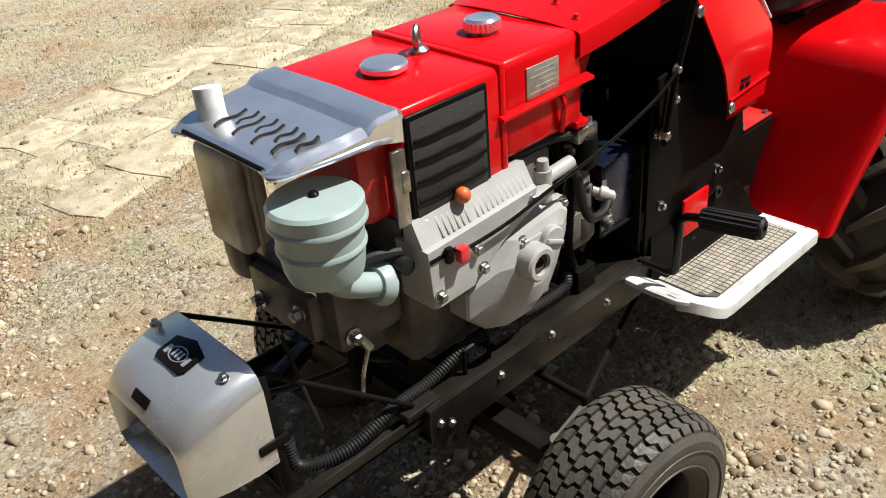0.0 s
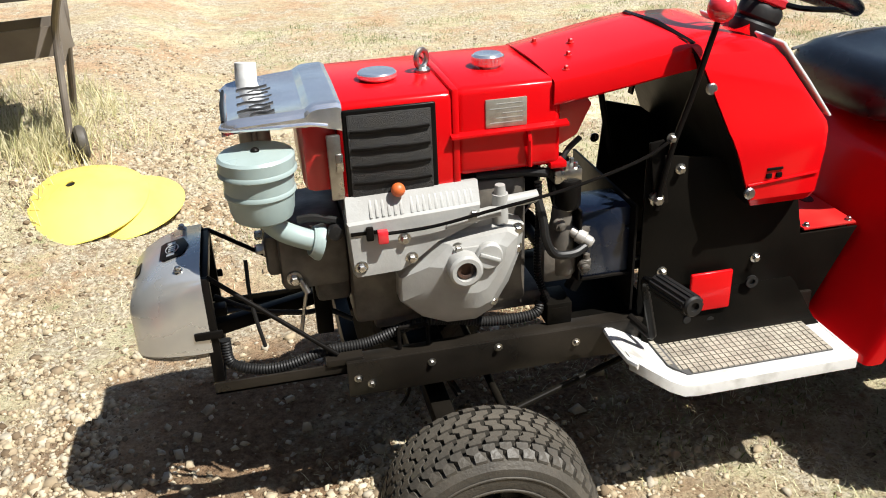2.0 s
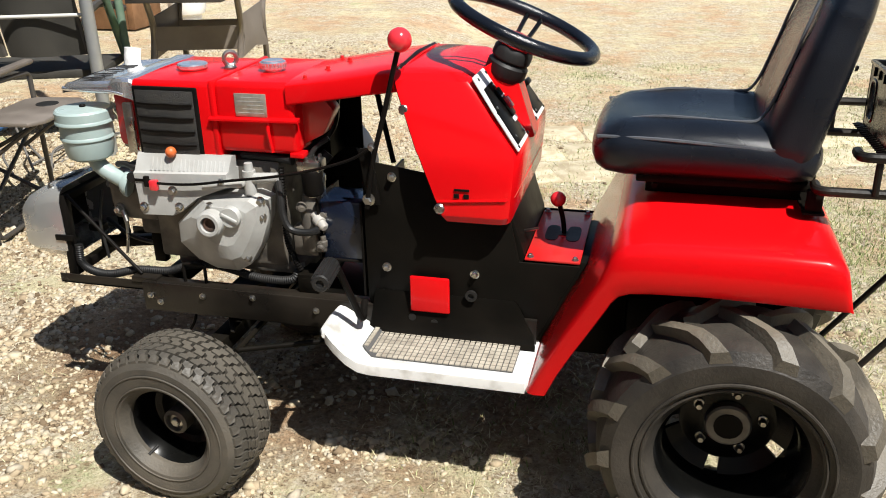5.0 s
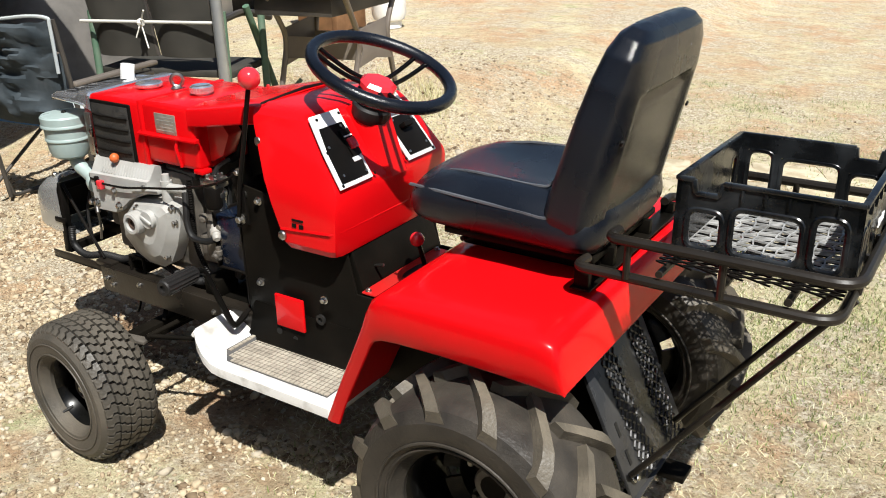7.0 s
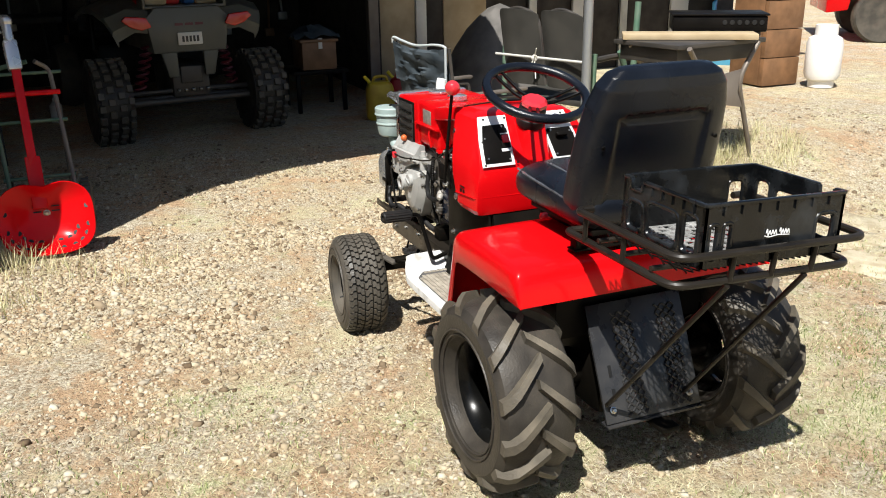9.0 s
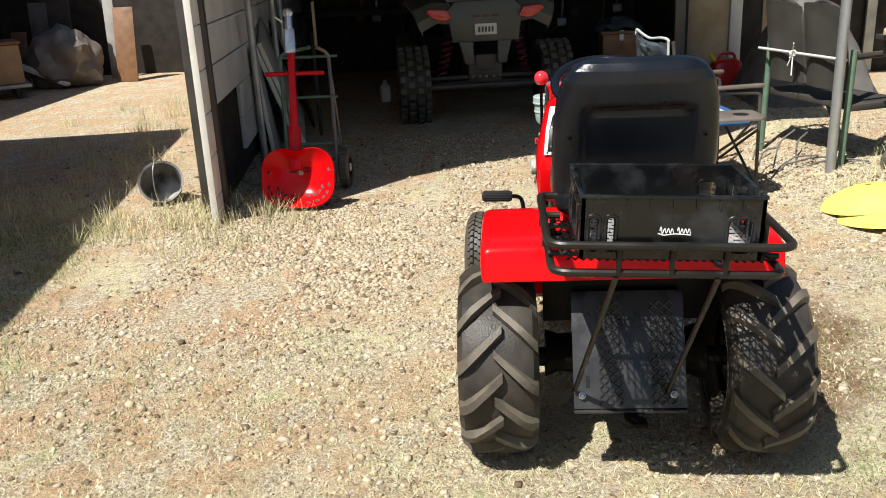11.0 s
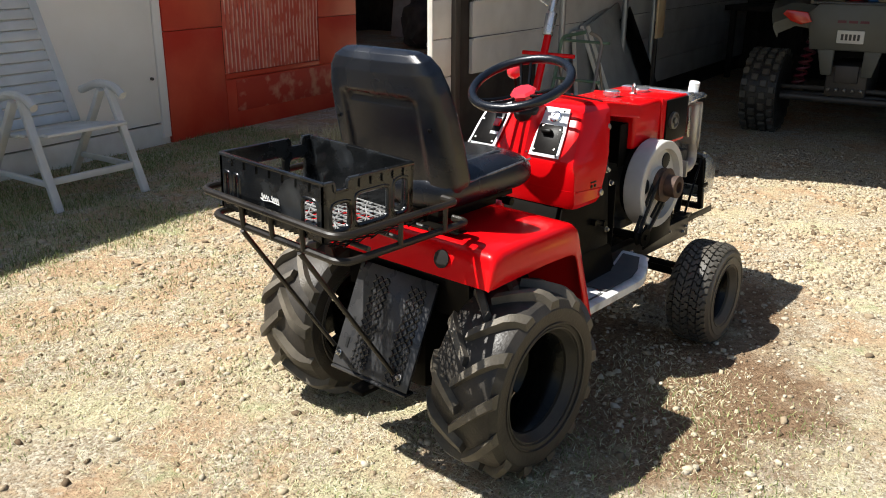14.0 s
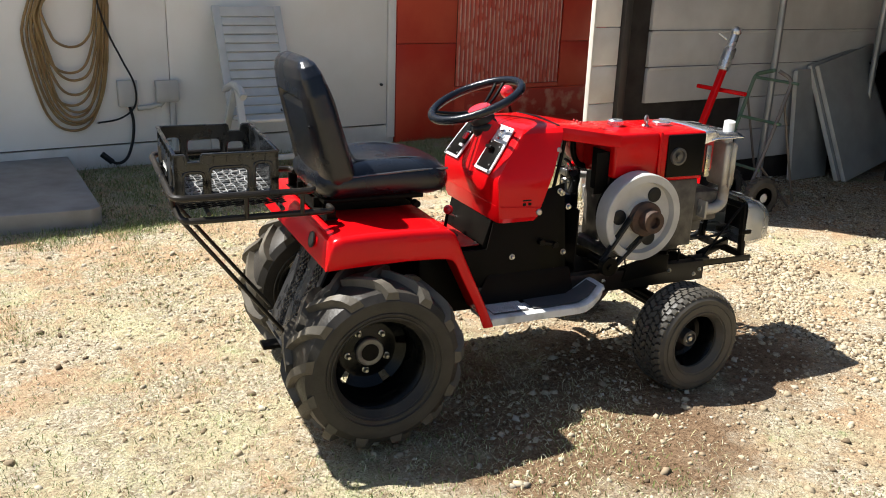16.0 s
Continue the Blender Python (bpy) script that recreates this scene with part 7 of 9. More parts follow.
def fallen_bucket():
    bk = thing("tin_bucket", (3.02, 2.62, 0), "dark tin bucket with wire handle tipped in the grass", "bucket")
    m = Matrix.Translation((3.02, 2.62, 0.10)) @ Matrix.Rotation(-1.0, 4, "Y") @ Matrix.Rotation(0.2, 4, "X")
    bm = B()
    turned(bm, [(0.10, -0.10), (0.14, 0.10), (0.146, 0.10), (0.146, 0.108), (0.132, 0.10), (0.096, -0.085), (0.0, -0.085), (0.0, -0.1), (0.10, -0.10)], (0, 0, 0), (0, 0, 1), 32, cap=False)
    bmesh.ops.transform(bm, matrix=m, verts=bm.verts)
    under(part("bucket_body", bm, mat("stained_tin", (0.30, 0.29, 0.27), (0.05, 0.045, 0.04), rough=0.5, metal=0.4, scale=8, bump=0.2), None), bk)
    bm = B()
    pipe(bm, [(0.14 * math.cos(math.pi * i / 16), 0.0, 0.10 + 0.27 * math.sin(math.pi * i / 16)) for i in range(17)], 0.0035, 6)
    bmesh.ops.transform(bm, matrix=m, verts=bm.verts)
    under(part("wire_handle", bm, GALV, None), bk)


fallen_bucket()


def folding_chair():
    """Tube folding chair with fabric back, blue seat and a side tray; it faces -y."""
    ch = thing("camp_chair", (3.05, -0.9, 0), "grey and blue fabric camp chair with a side tray on gravel", "chair")
    x0, x1 = 0.0, 0.655
    turn = Matrix.Translation((2.724, -0.645, 0)) @ Matrix.Rotation(radians(7.1), 4, "Z")

    def own(ob):
        ob.data.transform(turn)
        return under(ob, ch)

    def tube(name, pts, r=0.011, r0=0.03, mt=DARK_STEEL):
        bm = B()
        pipe(bm, rounded_path(pts, r0, 4), r, 10)
        return own(part(name, bm, mt, None))

    for x in (x0, x1):
        tube("back_tube", [(x, -0.10, 0.02), (x, -0.06, 0.45), (x, 0.0, 0.945)])
        tube("front_tube", [(x, -0.55, 0.02), (x, -0.54, 0.62), (x, -0.08, 0.64)])
        tube("foot_tube", [(x, -0.10, 0.10), (x, -0.12, 0.02), (x, -0.52, 0.02), (x, -0.54, 0.10)], 0.010)
        tube("cross_leg", [(x + 0.015, -0.04, 0.10), (x + 0.015, -0.54, 0.42)], 0.009)
        bm = B()
        beam(bm, (x, -0.04, 0.655), (x, -0.56, 0.665), 0.045, 0.022, 0.008)
        own(part("armrest", bm, BROWN_STEEL, None))
    tube("front_brace", [(x0, -0.54, 0.06), (x1, -0.54, 0.40)], 0.009)
    tube("front_brace", [(x0, -0.54, 0.40), (x1, -0.54, 0.06)], 0.009)

    def cloth(name, z0, z1, out, sag_by, mt, label, seed):
        """Slack fabric between the two back tubes."""
        bm = B()
        rows = []
        for k in range(17):
            v = k / 16
            row = []
            for i in range(21):
                u = i / 20
                slack = math.sin(math.pi * u)
                crease = 0.036 * noise.noise((u * 4.0, v * 3.0, seed)) + 0.018 * noise.noise((u * 9 + v * 5, v * 8 - u * 4, seed + 3))
                z = z0 + (z1 - z0) * v
                y = -0.075 * (0.95 - z) / 0.9 + out + sag_by * slack * (0.3 + 0.7 * math.sin(math.pi * min(v * 1.1, 1))) + crease * (0.35 + slack)
                row.append((x0 + u * (x1 - x0), y, z - 0.03 * slack * (0.4 + 0.6 * v) + crease * 0.6))
            rows.append(row)
        loft(bm, rows, cap=False, closed=False)
        bmesh.ops.solidify(bm, geom=bm.faces[:], thickness=0.004)
        return own(part(name, bm, mt, None, label))

    cloth("back_fabric", 0.47, 0.80, 0.012, 0.05, FABRIC_GREY, "faded sagging grey fabric", 2.0)
    cloth("back_flap", 0.70, 0.945, 0.034, 0.02, FABRIC_GREY, "", 7.0)
    bm = B()
    pts = [(x0 - 0.012, 0.03, 0.72), (x0 - 0.012, 0.03, 0.92), (x0, 0.03, 0.955), (0.12, 0.035, 0.958), (0.33, 0.038, 0.938), (0.52, 0.035, 0.952), (x1, 0.03, 0.965), (x1 + 0.012, 0.03, 0.93)]
    pipe(bm, smooth_line(pts, 4), 0.008, 8)
    own(part("top_roll", bm, FABRIC_PALE, None, "pale rolled hem"))
    bm = B()
    box(bm, (x0 + 0.02, -0.53, 0.425), (x1 - 0.02, -0.07, 0.455), 0.012)
    own(part("seat_fabric", bm, FABRIC_BLUE, None, "blue seat fabric"))
    bm = B()
    box(bm, (x0 + 0.10, -0.46, 0.4555), (x1 - 0.08, -0.13, 0.462), 0.004)
    own(part("seat_patch", bm, FABRIC_PALE, None))
    bm = B()
    prism(bm, [(-0.30, -0.44), (-0.25, -0.48), (-0.06, -0.48), (-0.02, -0.44), (-0.02, -0.10), (-0.06, -0.06), (-0.26, -0.06), (-0.30, -0.12)], "xy", 0.512, 0.530, 0.006)
    own(part("side_tray", bm, BROWN_STEEL, None, "grey side tray with cup hole"))
    bm = B()
    turned(bm, [(0.045, 0), (0.044, 0.002), (0, 0.002)], (-0.17, -0.36, 0.5305), (0, 0, 1), 24)
    own(part("cup_hole", bm, RUBBER_BLACK, None))
    for y in (-0.12, -0.40):
        tube("tray_brace", [(-0.26, y, 0.512), (-0.005, y, 0.34)], 0.008)


folding_chair()


def pole_and_stand():
    bm = B()
    rod(bm, (2.77, -1.62, -0.02), (2.77, -1.62, 2.6), 0.03)
    tagged(part("steel_post", bm, GALV), "grey galvanised steel post standing in grass", "pole")
    # glider bench seen from behind: two rounded sling panels on a green tube
    bn = thing("glider_bench", (3.2, -1.6, 0.1), "old two-seat glider bench with dark slings and green frame", "bench")
    a, b = Vector((3.60, -1.47, 0.82)), Vector((2.84, -1.73, 0.82))
    d = (b - a)
    zt = Vector((0.03, 0.06, 0.285))
    for k in range(2):
        p = a + d * (0.03 + 0.48 * k)
        q = a + d * (0.47 + 0.48 * k)
        bm = B()
        rows = []
        for j in range(9):
            v = j / 8
            row = []
            for i in range(13):
                u = i / 12
                top = 1.0 - 0.12 * (2 * u - 1) ** 4
                base = p.lerp(q, u)
                row.append(base + zt * (v * top * 1.0) - Vector((0, 0, 0.28)) * (1 - v) * 0.8 + Vector((0.03, 0.05, 0)) * math.sin(math.pi * u))
            rows.append(row)
        loft(bm, rows, cap=False, closed=False)
        bmesh.ops.solidify(bm, geom=bm.faces[:], thickness=0.01)
        under(part("sling_back", bm, MESH_DARK, None, "dark olive sling"), bn)
        bm = B()
        pipe(bm, rounded_path([p - Vector((0, 0, 0.22)), p + zt * 0.85, p.lerp(q, 0.5) + zt * 1.06, q + zt * 0.85, q - Vector((0, 0, 0.22))], 0.08, 5), 0.012, 10)
        under(part("back_tube", bm, DARK_STEEL, None), bn)
    bm = B()
    rod(bm, a - d * 0.03 + Vector((-0.02, 0.075, -0.03)), b + d * 0.03 + Vector((-0.02, 0.075, -0.03)), 0.009)
    under(part("back_rail", bm, PLASTIC_GREY, None, "pale grey rail"), bn)
    bm = B()
    box(bm, (-0.02, -0.42, -0.02), (0.82, 0.0, 0.02), 0.008, Matrix.Translation((a.x, a.y, 0.50)) @ Matrix.Rotation(math.atan2(d.y, d.x), 4, "Z") @ Matrix.Diagonal((1, -1, 1, 1)))
    under(part("seat_sling", bm, MESH_DARK, None), bn)
    for p in (a, b):
        for o in (Vector((0, 0.02, 0)), Vector((0.12, -0.45, 0))):
            bm = B()
            rod(bm, Vector((p.x, p.y, 0.84)) + o * 0.5, Vector((p.x, p.y, 0.0)) + o * 1.4, 0.020)
            under(part("frame_leg", bm, GREEN_PAINT, None), bn)
        bm = B()
        pipe(bm, smooth_line([Vector((p.x, p.y, 0.80)), Vector((p.x + 0.1, p.y - 0.25, 0.80)), Vector((p.x + 0.15, p.y - 0.5, 0.74))]), 0.02, 8)
        under(part("arm_tube", bm, DARK_STEEL, None), bn)
    bm = B()
    for q in range(5):
        c = a + d * 0.45 + Vector((-0.03, 0.095, -0.03))
        rod(bm, c, c + Vector((-0.06 + 0.03 * (q % 4), 0.02, 0.07 - 0.05 * q)), 0.004)
    turned(bm, [(0.016, -0.018), (0.024, 0.0), (0.016, 0.018)], a + d * 0.45 + Vector((-0.03, 0.095, -0.03)), (1, 0, 0), 10)
    under(part("rope_knot", bm, SIDING_WHITE, None, "knotted pale rope"), bn)
    # worktable on two hourglass leg frames with small wheels
    tb = thing("work_table", (2.5, -2.2, 0.15), "plank-topped worktable on brown waisted steel legs", "table")
    bm = B()
    prism(bm, [(2.19, -1.88), (2.72, -1.78), (2.84, -2.53), (2.31, -2.64)], "xy", 0.915, 0.942, 0.003)
    under(part("table_top", bm, DARK_STEEL, None), tb)
    bm = B()
    prism(bm, [(2.24, -1.91), (2.70, -1.82), (2.81, -2.48), (2.34, -2.58)], "xy", 0.82, 0.914, 0.004)
    under(part("apron_box", bm, DARK_STEEL, None), tb)
    bm = B()
    beam(bm, (2.70, -1.83, 0.963), (2.27, -2.52, 0.963), 0.20, 0.036, 0.004)
    under(part("plank", bm, TAN_WOOD, None), tb)
    off = Vector((0.43, 0.12, 0))
    for k in range(2):
        o = off * k
        front = [Vector((2.18, -1.95, 0.92)) + o, Vector((2.30, -2.21, 0.66)) + o, Vector((2.32, -2.07, 0.12)) + o]
        rear = [Vector((2.31, -2.58, 0.92)) + o, Vector((2.28, -2.42, 0.70)) + o, Vector((2.40, -2.70, 0.12)) + o]
        for pts in (front, rear):
            bm = B()
            pipe(bm, rounded_path(pts, 0.10, 5), 0.016, 10)
            under(part("leg", bm, BROWN_STEEL, None), tb)
        bm = B()
        side = [(-2.19, 0.72), (-2.44, 0.76), (-2.43, 0.62), (-2.48, 0.52), (-2.33, 0.545), (-2.17, 0.51), (-2.21, 0.60)]
        prism(bm, [(y + o.y, z) for y, z in side], "yz", 2.285 + o.x, 2.293 + o.x, 0.001)
        under(part("side_panel", bm, BROWN_STEEL, None), tb)
        bm = B()
        turned(bm, [(0.03, -0.02), (0.058, -0.024), (0.072, -0.014), (0.075, 0), (0.072, 0.014), (0.058, 0.024), (0.03, 0.02)], Vector((2.27, -2.07, 0.205)) + o, (1, 0.25, 0), 24)
        under(part("tyre", bm, RUBBER, None), tb)
        bm = B()
        turned(bm, [(0.032, -0.014), (0.012, -0.022), (0.012, 0.022), (0.032, 0.014)], Vector((2.27, -2.07, 0.205)) + o, (1, 0.25, 0), 16)
        under(part("wheel_rim", bm, DARK_STEEL, None), tb)
    for y in (-2.19, -2.43):
        bm = B()
        loft(bm, [[(2.30, y, 0.55), (2.30, y + 0.006, 0.55), (2.30, y + 0.006, 0.67), (2.30, y, 0.67)], [(2.72, y + 0.12, 0.55), (2.72, y + 0.126, 0.55), (2.72, y + 0.126, 0.67), (2.72, y + 0.12, 0.67)]])
        under(part("long_brace", bm, BROWN_STEEL, None), tb)
    sp = thing("green_upright", (2.86, -1.98, 0.1), "faded green tube upright beside the steel post", "pole")
    bm = B()
    rod(bm, (2.86, -2.02, 0.10), (2.93, -2.10, 1.15), 0.021)
    rod(bm, (2.84, -2.0, 0.22), (2.68, -2.12, 0.42), 0.012)
    under(part("tube", bm, GREEN_PAINT, None), sp)
    # two yellow dished discs lying one on the other
    for at, tilt, lab in (((2.13, -1.69, 0.045), -0.10, "flat yellow metal disc on gravel under another"), ((2.255, -1.66, 0.095), -0.20, "dished yellow metal disc with a centre hole")):
        ds = thing("plough_disc", at, lab, "disc", "yellow discs on the gravel")
        mm = Matrix.Translation(at) @ Matrix.Rotation(tilt, 4, "X") @ Matrix.Rotation(0.06, 4, "Y")
        bm = B()
        turned(bm, [(0.018, 0.092), (0.05, 0.088), (0.14, 0.064), (0.22, 0.028), (0.268, 0.004), (0.27, 0.0), (0.264, -0.002), (0.215, 0.022), (0.135, 0.058), (0.018, 0.084), (0.018, 0.092)], (0, 0, 0), (0, 0, 1), 48, cap=False)
        bmesh.ops.transform(bm, matrix=mm, verts=bm.verts)
        under(part("disc_plate", bm, DISC_YELLOW, None), ds)
        bm = B()
        turned(bm, [(0.019, 0.06), (0.019, 0.0865), (0, 0.0865)], (0, 0, 0), (0, 0, 1), 18)
        bmesh.ops.transform(bm, matrix=mm, verts=bm.verts)
        under(part("hub_hole", bm, RUBBER_BLACK, None), ds)
    # branches at the post
    br = thing("drift_branches", (3.1, -1.5, 0.1), "bare grey branches lying at the post", "branches")
    rng = random.Random(4)
    for k in range(7):
        bm = B()
        p = Vector((3.0 + rng.uniform(-0.1, 0.3), -1.35 + rng.uniform(-0.2, 0.1), 0.10))
        q = p + Vector((rng.uniform(-0.5, 0.3), rng.uniform(-0.4, -0.1), rng.uniform(0.05, 0.25)))
        pipe(bm, smooth_line([p, p.lerp(q, 0.5) + Vector((0.03, 0.02, 0.03)), q]), 0.006, 6)
        under(part("branch", bm, TARP, None), br)


pole_and_stand()


def buggy():
    """Side-by-side off-road buggy parked nose-in; its tail faces the yard."""
    atv = thing("off_road_buggy", (6.2, 0.44, 0), "grey off-road buggy with knobby tyres in the shed", "buggy")
    yc = 0.45

    def p(name, bm, mt, label=""):
        return under(part(name, bm, mt, None, label), atv)

    # tail: stepped body between two flared fenders
    bm = B()
    prism(bm, [(-0.30, 0.74), (0.30, 0.74), (0.34, 1.02), (0.26, 1.10), (-0.26, 1.10), (-0.34, 1.02)], "yz", 5.58, 6.7, 0.012)
    bmesh.ops.translate(bm, vec=(0, yc, 0), verts=bm.verts)
    p("tail_body", bm, ATV_GREY)
    for s in (1, -1):
        bm = B()
        prism(bm, [(s * 0.11, 0.54), (s * 0.11, 0.79), (s * 0.25, 0.79), (s * 0.19, 0.54)], "yz", 5.60, 5.64, 0.008)
        bmesh.ops.translate(bm, vec=(0, yc, 0), verts=bm.verts)
        p("tail_skirt", bm, ATV_GREY)
    for s in (1, -1):
        bm = B()
        rings = []
        for x, z, w in ((5.60, 0.90, 0.06), (5.58, 0.98, 0.10), (5.66, 1.08, 0.14), (5.9, 1.14, 0.18), (6.3, 1.14, 0.2), (6.7, 1.05, 0.2)):
            y0, y1 = yc + s * 0.30, yc + s * (0.50 + w)
            rings.append([(x, y0, z - 0.16), (x, y0, z), (x, (y0 + y1) / 2, z + 0.015), (x, y1, z - 0.05), (x, y1, z - 0.09)])
        loft(bm, rings, cap=False, closed=False)
        bmesh.ops.solidify(bm, geom=bm.faces[:], thickness=0.012)
        p("fender", bm, ATV_GREY)
        bm = B()
        prism(bm, [(s * 0.30, 0.955), (s * 0.34, 1.03), (s * 0.50, 1.045), (s * 0.53, 1.01), (s * 0.46, 0.955), (s * 0.38, 0.93)], "yz", 5.545, 5.60, 0.008)
        bmesh.ops.translate(bm, vec=(0, yc, 0), verts=bm.verts)
        p("tail_lamp", bm, TAIL_RED, "red tail lamp")
        # coil-over spring
        bm = B()
        pts = []
        for i in range(80):
            a = i / 79 * 2 * math.pi * 7
            q = Vector((5.82, yc + s * 0.40, 0.42)).lerp(Vector((5.75, yc + s * 0.30, 0.82)), i / 79)
            pts.append(q + Vector((0.045 * math.cos(a), 0.045 * math.sin(a), 0)))
        pipe(bm, pts, 0.011, 6)
        p("spring", bm, MAROON, "maroon coil spring")
        bm = B()
        rod(bm, (5.75, yc + s * 0.10, 0.36), (5.80, yc + s * 0.52, 0.34), 0.025)
        rod(bm, (5.70, yc + s * 0.10, 0.42), (5.80, yc + s * 0.52, 0.40), 0.02)
        p("suspension_arm", bm, DARK_STEEL)
        wl = thing("wheel", (5.83, yc + s * 0.655, 0.345), "", "")
        under(wl, atv)
        bm = B()
        c = (5.85, yc + s * 0.655, 0.345)
        turned(bm, [(0.17, -0.13), (0.24, -0.15), (0.31, -0.145), (0.335, -0.11), (0.34, 0), (0.335, 0.11), (0.31, 0.145), (0.24, 0.15), (0.17, 0.13)], c, (0, 1, 0), 40)
        under(part("tyre", bm, RUBBER_SIDE, None, "dusty knobby tyre"), wl)
        for y, w, o in ((-0.140, 0.045, 0.0), (-0.075, 0.055, 0.5), (0.005, 0.055, 0.0), (0.085, 0.05, 0.5)):
            bm = B()
            box(bm, (-0.028, y, 0.320), (0.028, y + w, 0.362), 0.004, None, 1)
            knob = part("tyre_knob", bm, RUBBER_DUSTY)
            for i in range(22):
                ob = knob if i == 0 else new("tyre_knob", knob.data)
                ob.matrix_world = Matrix.Translation(c) @ Matrix.Rotation(2 * math.pi * (i + o) / 22, 4, "Y")
                ob.parent = wl
                ob.matrix_parent_inverse = wl.matrix_world.inverted()
        bm = B()
        turned(bm, [(0.17, 0.11), (0.15, 0.06), (0.05, 0.05), (0.0, 0.06)], c, (0, s, 0), 28)
        under(part("rim", bm, BLACK, None), wl)
        bm = B()
        c = (8.1, yc + s * 0.62, 0.33)
        turned(bm, [(0.17, -0.1), (0.30, -0.12), (0.33, 0), (0.30, 0.12), (0.17, 0.1)], c, (0, 1, 0), 32)
        wl = thing("wheel", c, "", "")
        under(wl, atv)
        under(part("tyre", bm, RUBBER, None), wl)
    bm = B()
    box(bm, (5.66, yc - 0.16, 0.36), (6.3, yc + 0.16, 0.62), 0.03)
    rod(bm, (5.7, yc - 0.5, 0.335), (5.7, yc + 0.5, 0.335), 0.03)
    box(bm, (5.63, yc - 0.09, 0.48), (5.68, yc + 0.09, 0.62), 0.01)
    p("drive_case", bm, DARK_STEEL)
    bm = B()
    for i in range(5):
        box(bm, (5.62, yc - 0.14 + i * 0.062, 0.41), (5.66, yc - 0.115 + i * 0.062, 0.435), 0.006)
    p("tow_bracket", bm, DARK_ROD)
    bm = B()
    box(bm, (6.7, yc - 0.55, 0.35), (8.3, yc + 0.55, 0.75), 0.05)
    p("cab_floor", bm, BLACK)
    for s in (1, -1):
        bm = B()
        pipe(bm, rounded_path([(6.65, yc + s * 0.58, 0.7), (6.75, yc + s * 0.55, 1.75), (7.9, yc + s * 0.50, 1.75), (8.4, yc + s * 0.55, 0.8)], 0.15, 5), 0.025, 10)
        p("roll_bar", bm, BLACK)
    bm = B()
    box(bm, (5.556, yc - 0.10, 0.80), (5.575, yc + 0.10, 0.90), 0.006)
    p("number_plate", bm, SIDING_WHITE, "white plate")
    bm = B()
    for i in range(5):
        box(bm, (5.552, yc - 0.07 + i * 0.03, 0.825), (5.556, yc - 0.052 + i * 0.03, 0.872))
    p("plate_bars", bm, DARK_STEEL)
    bm = B()
    for i in range(3):
        box(bm, (5.575, yc - 0.12 + i * 0.083, 0.955), (5.579, yc - 0.055 + i * 0.083, 0.975))
    p("badge_bars", bm, MAROON)
    # load bed with red and blue cans
    bm = B()
    box(bm, (5.62, yc - 0.33, 1.09), (6.7, yc + 0.33, 1.11), 0.004)
    for s in (1, -1):
        box(bm, (5.62, yc + s * 0.33 - 0.012, 1.09), (6.7, yc + s * 0.33 + 0.012, 1.28), 0.006)
    p("load_bed", bm, ATV_GREY)
    cans = []
    for name, y, w, mt, lab in (("red_can", yc + 0.05, 0.12, RED_OLD, "red fuel can in the buggy bed"), ("blue_can", yc - 0.09, 0.10, FABRIC_BLUE, "blue can in the buggy bed"), ("red_can", yc + 0.30, 0.10, RED_OLD, "red can standing in the buggy bed")):
        bm = B()
        x = 5.8 if y < yc + 0.5 else 6.6
        z = 1.11 if y < yc + 0.5 else 1.12
        box(bm, (x, y - w / 2, z), (x + 0.14, y + w / 2, z + 0.34), 0.025)
        box(bm, (x + 0.04, y - 0.02, z + 0.34), (x + 0.09, y + 0.02, z + 0.39), 0.008)
        cans.append(tagged(part(name, bm, mt), lab, "can"))
    stand = Matrix.Translation((5.49, 0.476, -0.015)) @ Matrix.Rotation(radians(8), 4, "Z") @ Matrix.Translation((-5.556, -yc, 0))
    atv.matrix_world = stand @ atv.matrix_world
    for can in cans:
        can.matrix_world = stand
    for y, mt in ((yc + 0.2, TAN_WOOD), (yc - 0.22, TAN_WOOD)):
        bm = B()
        box(bm, (5.75, y - 0.09, 1.11), (6.0, y + 0.09, 1.24), 0.02)
        tagged(part("sack", bm, mt), "crumpled tan sack in the buggy bed", "sack").matrix_world = stand


buggy()


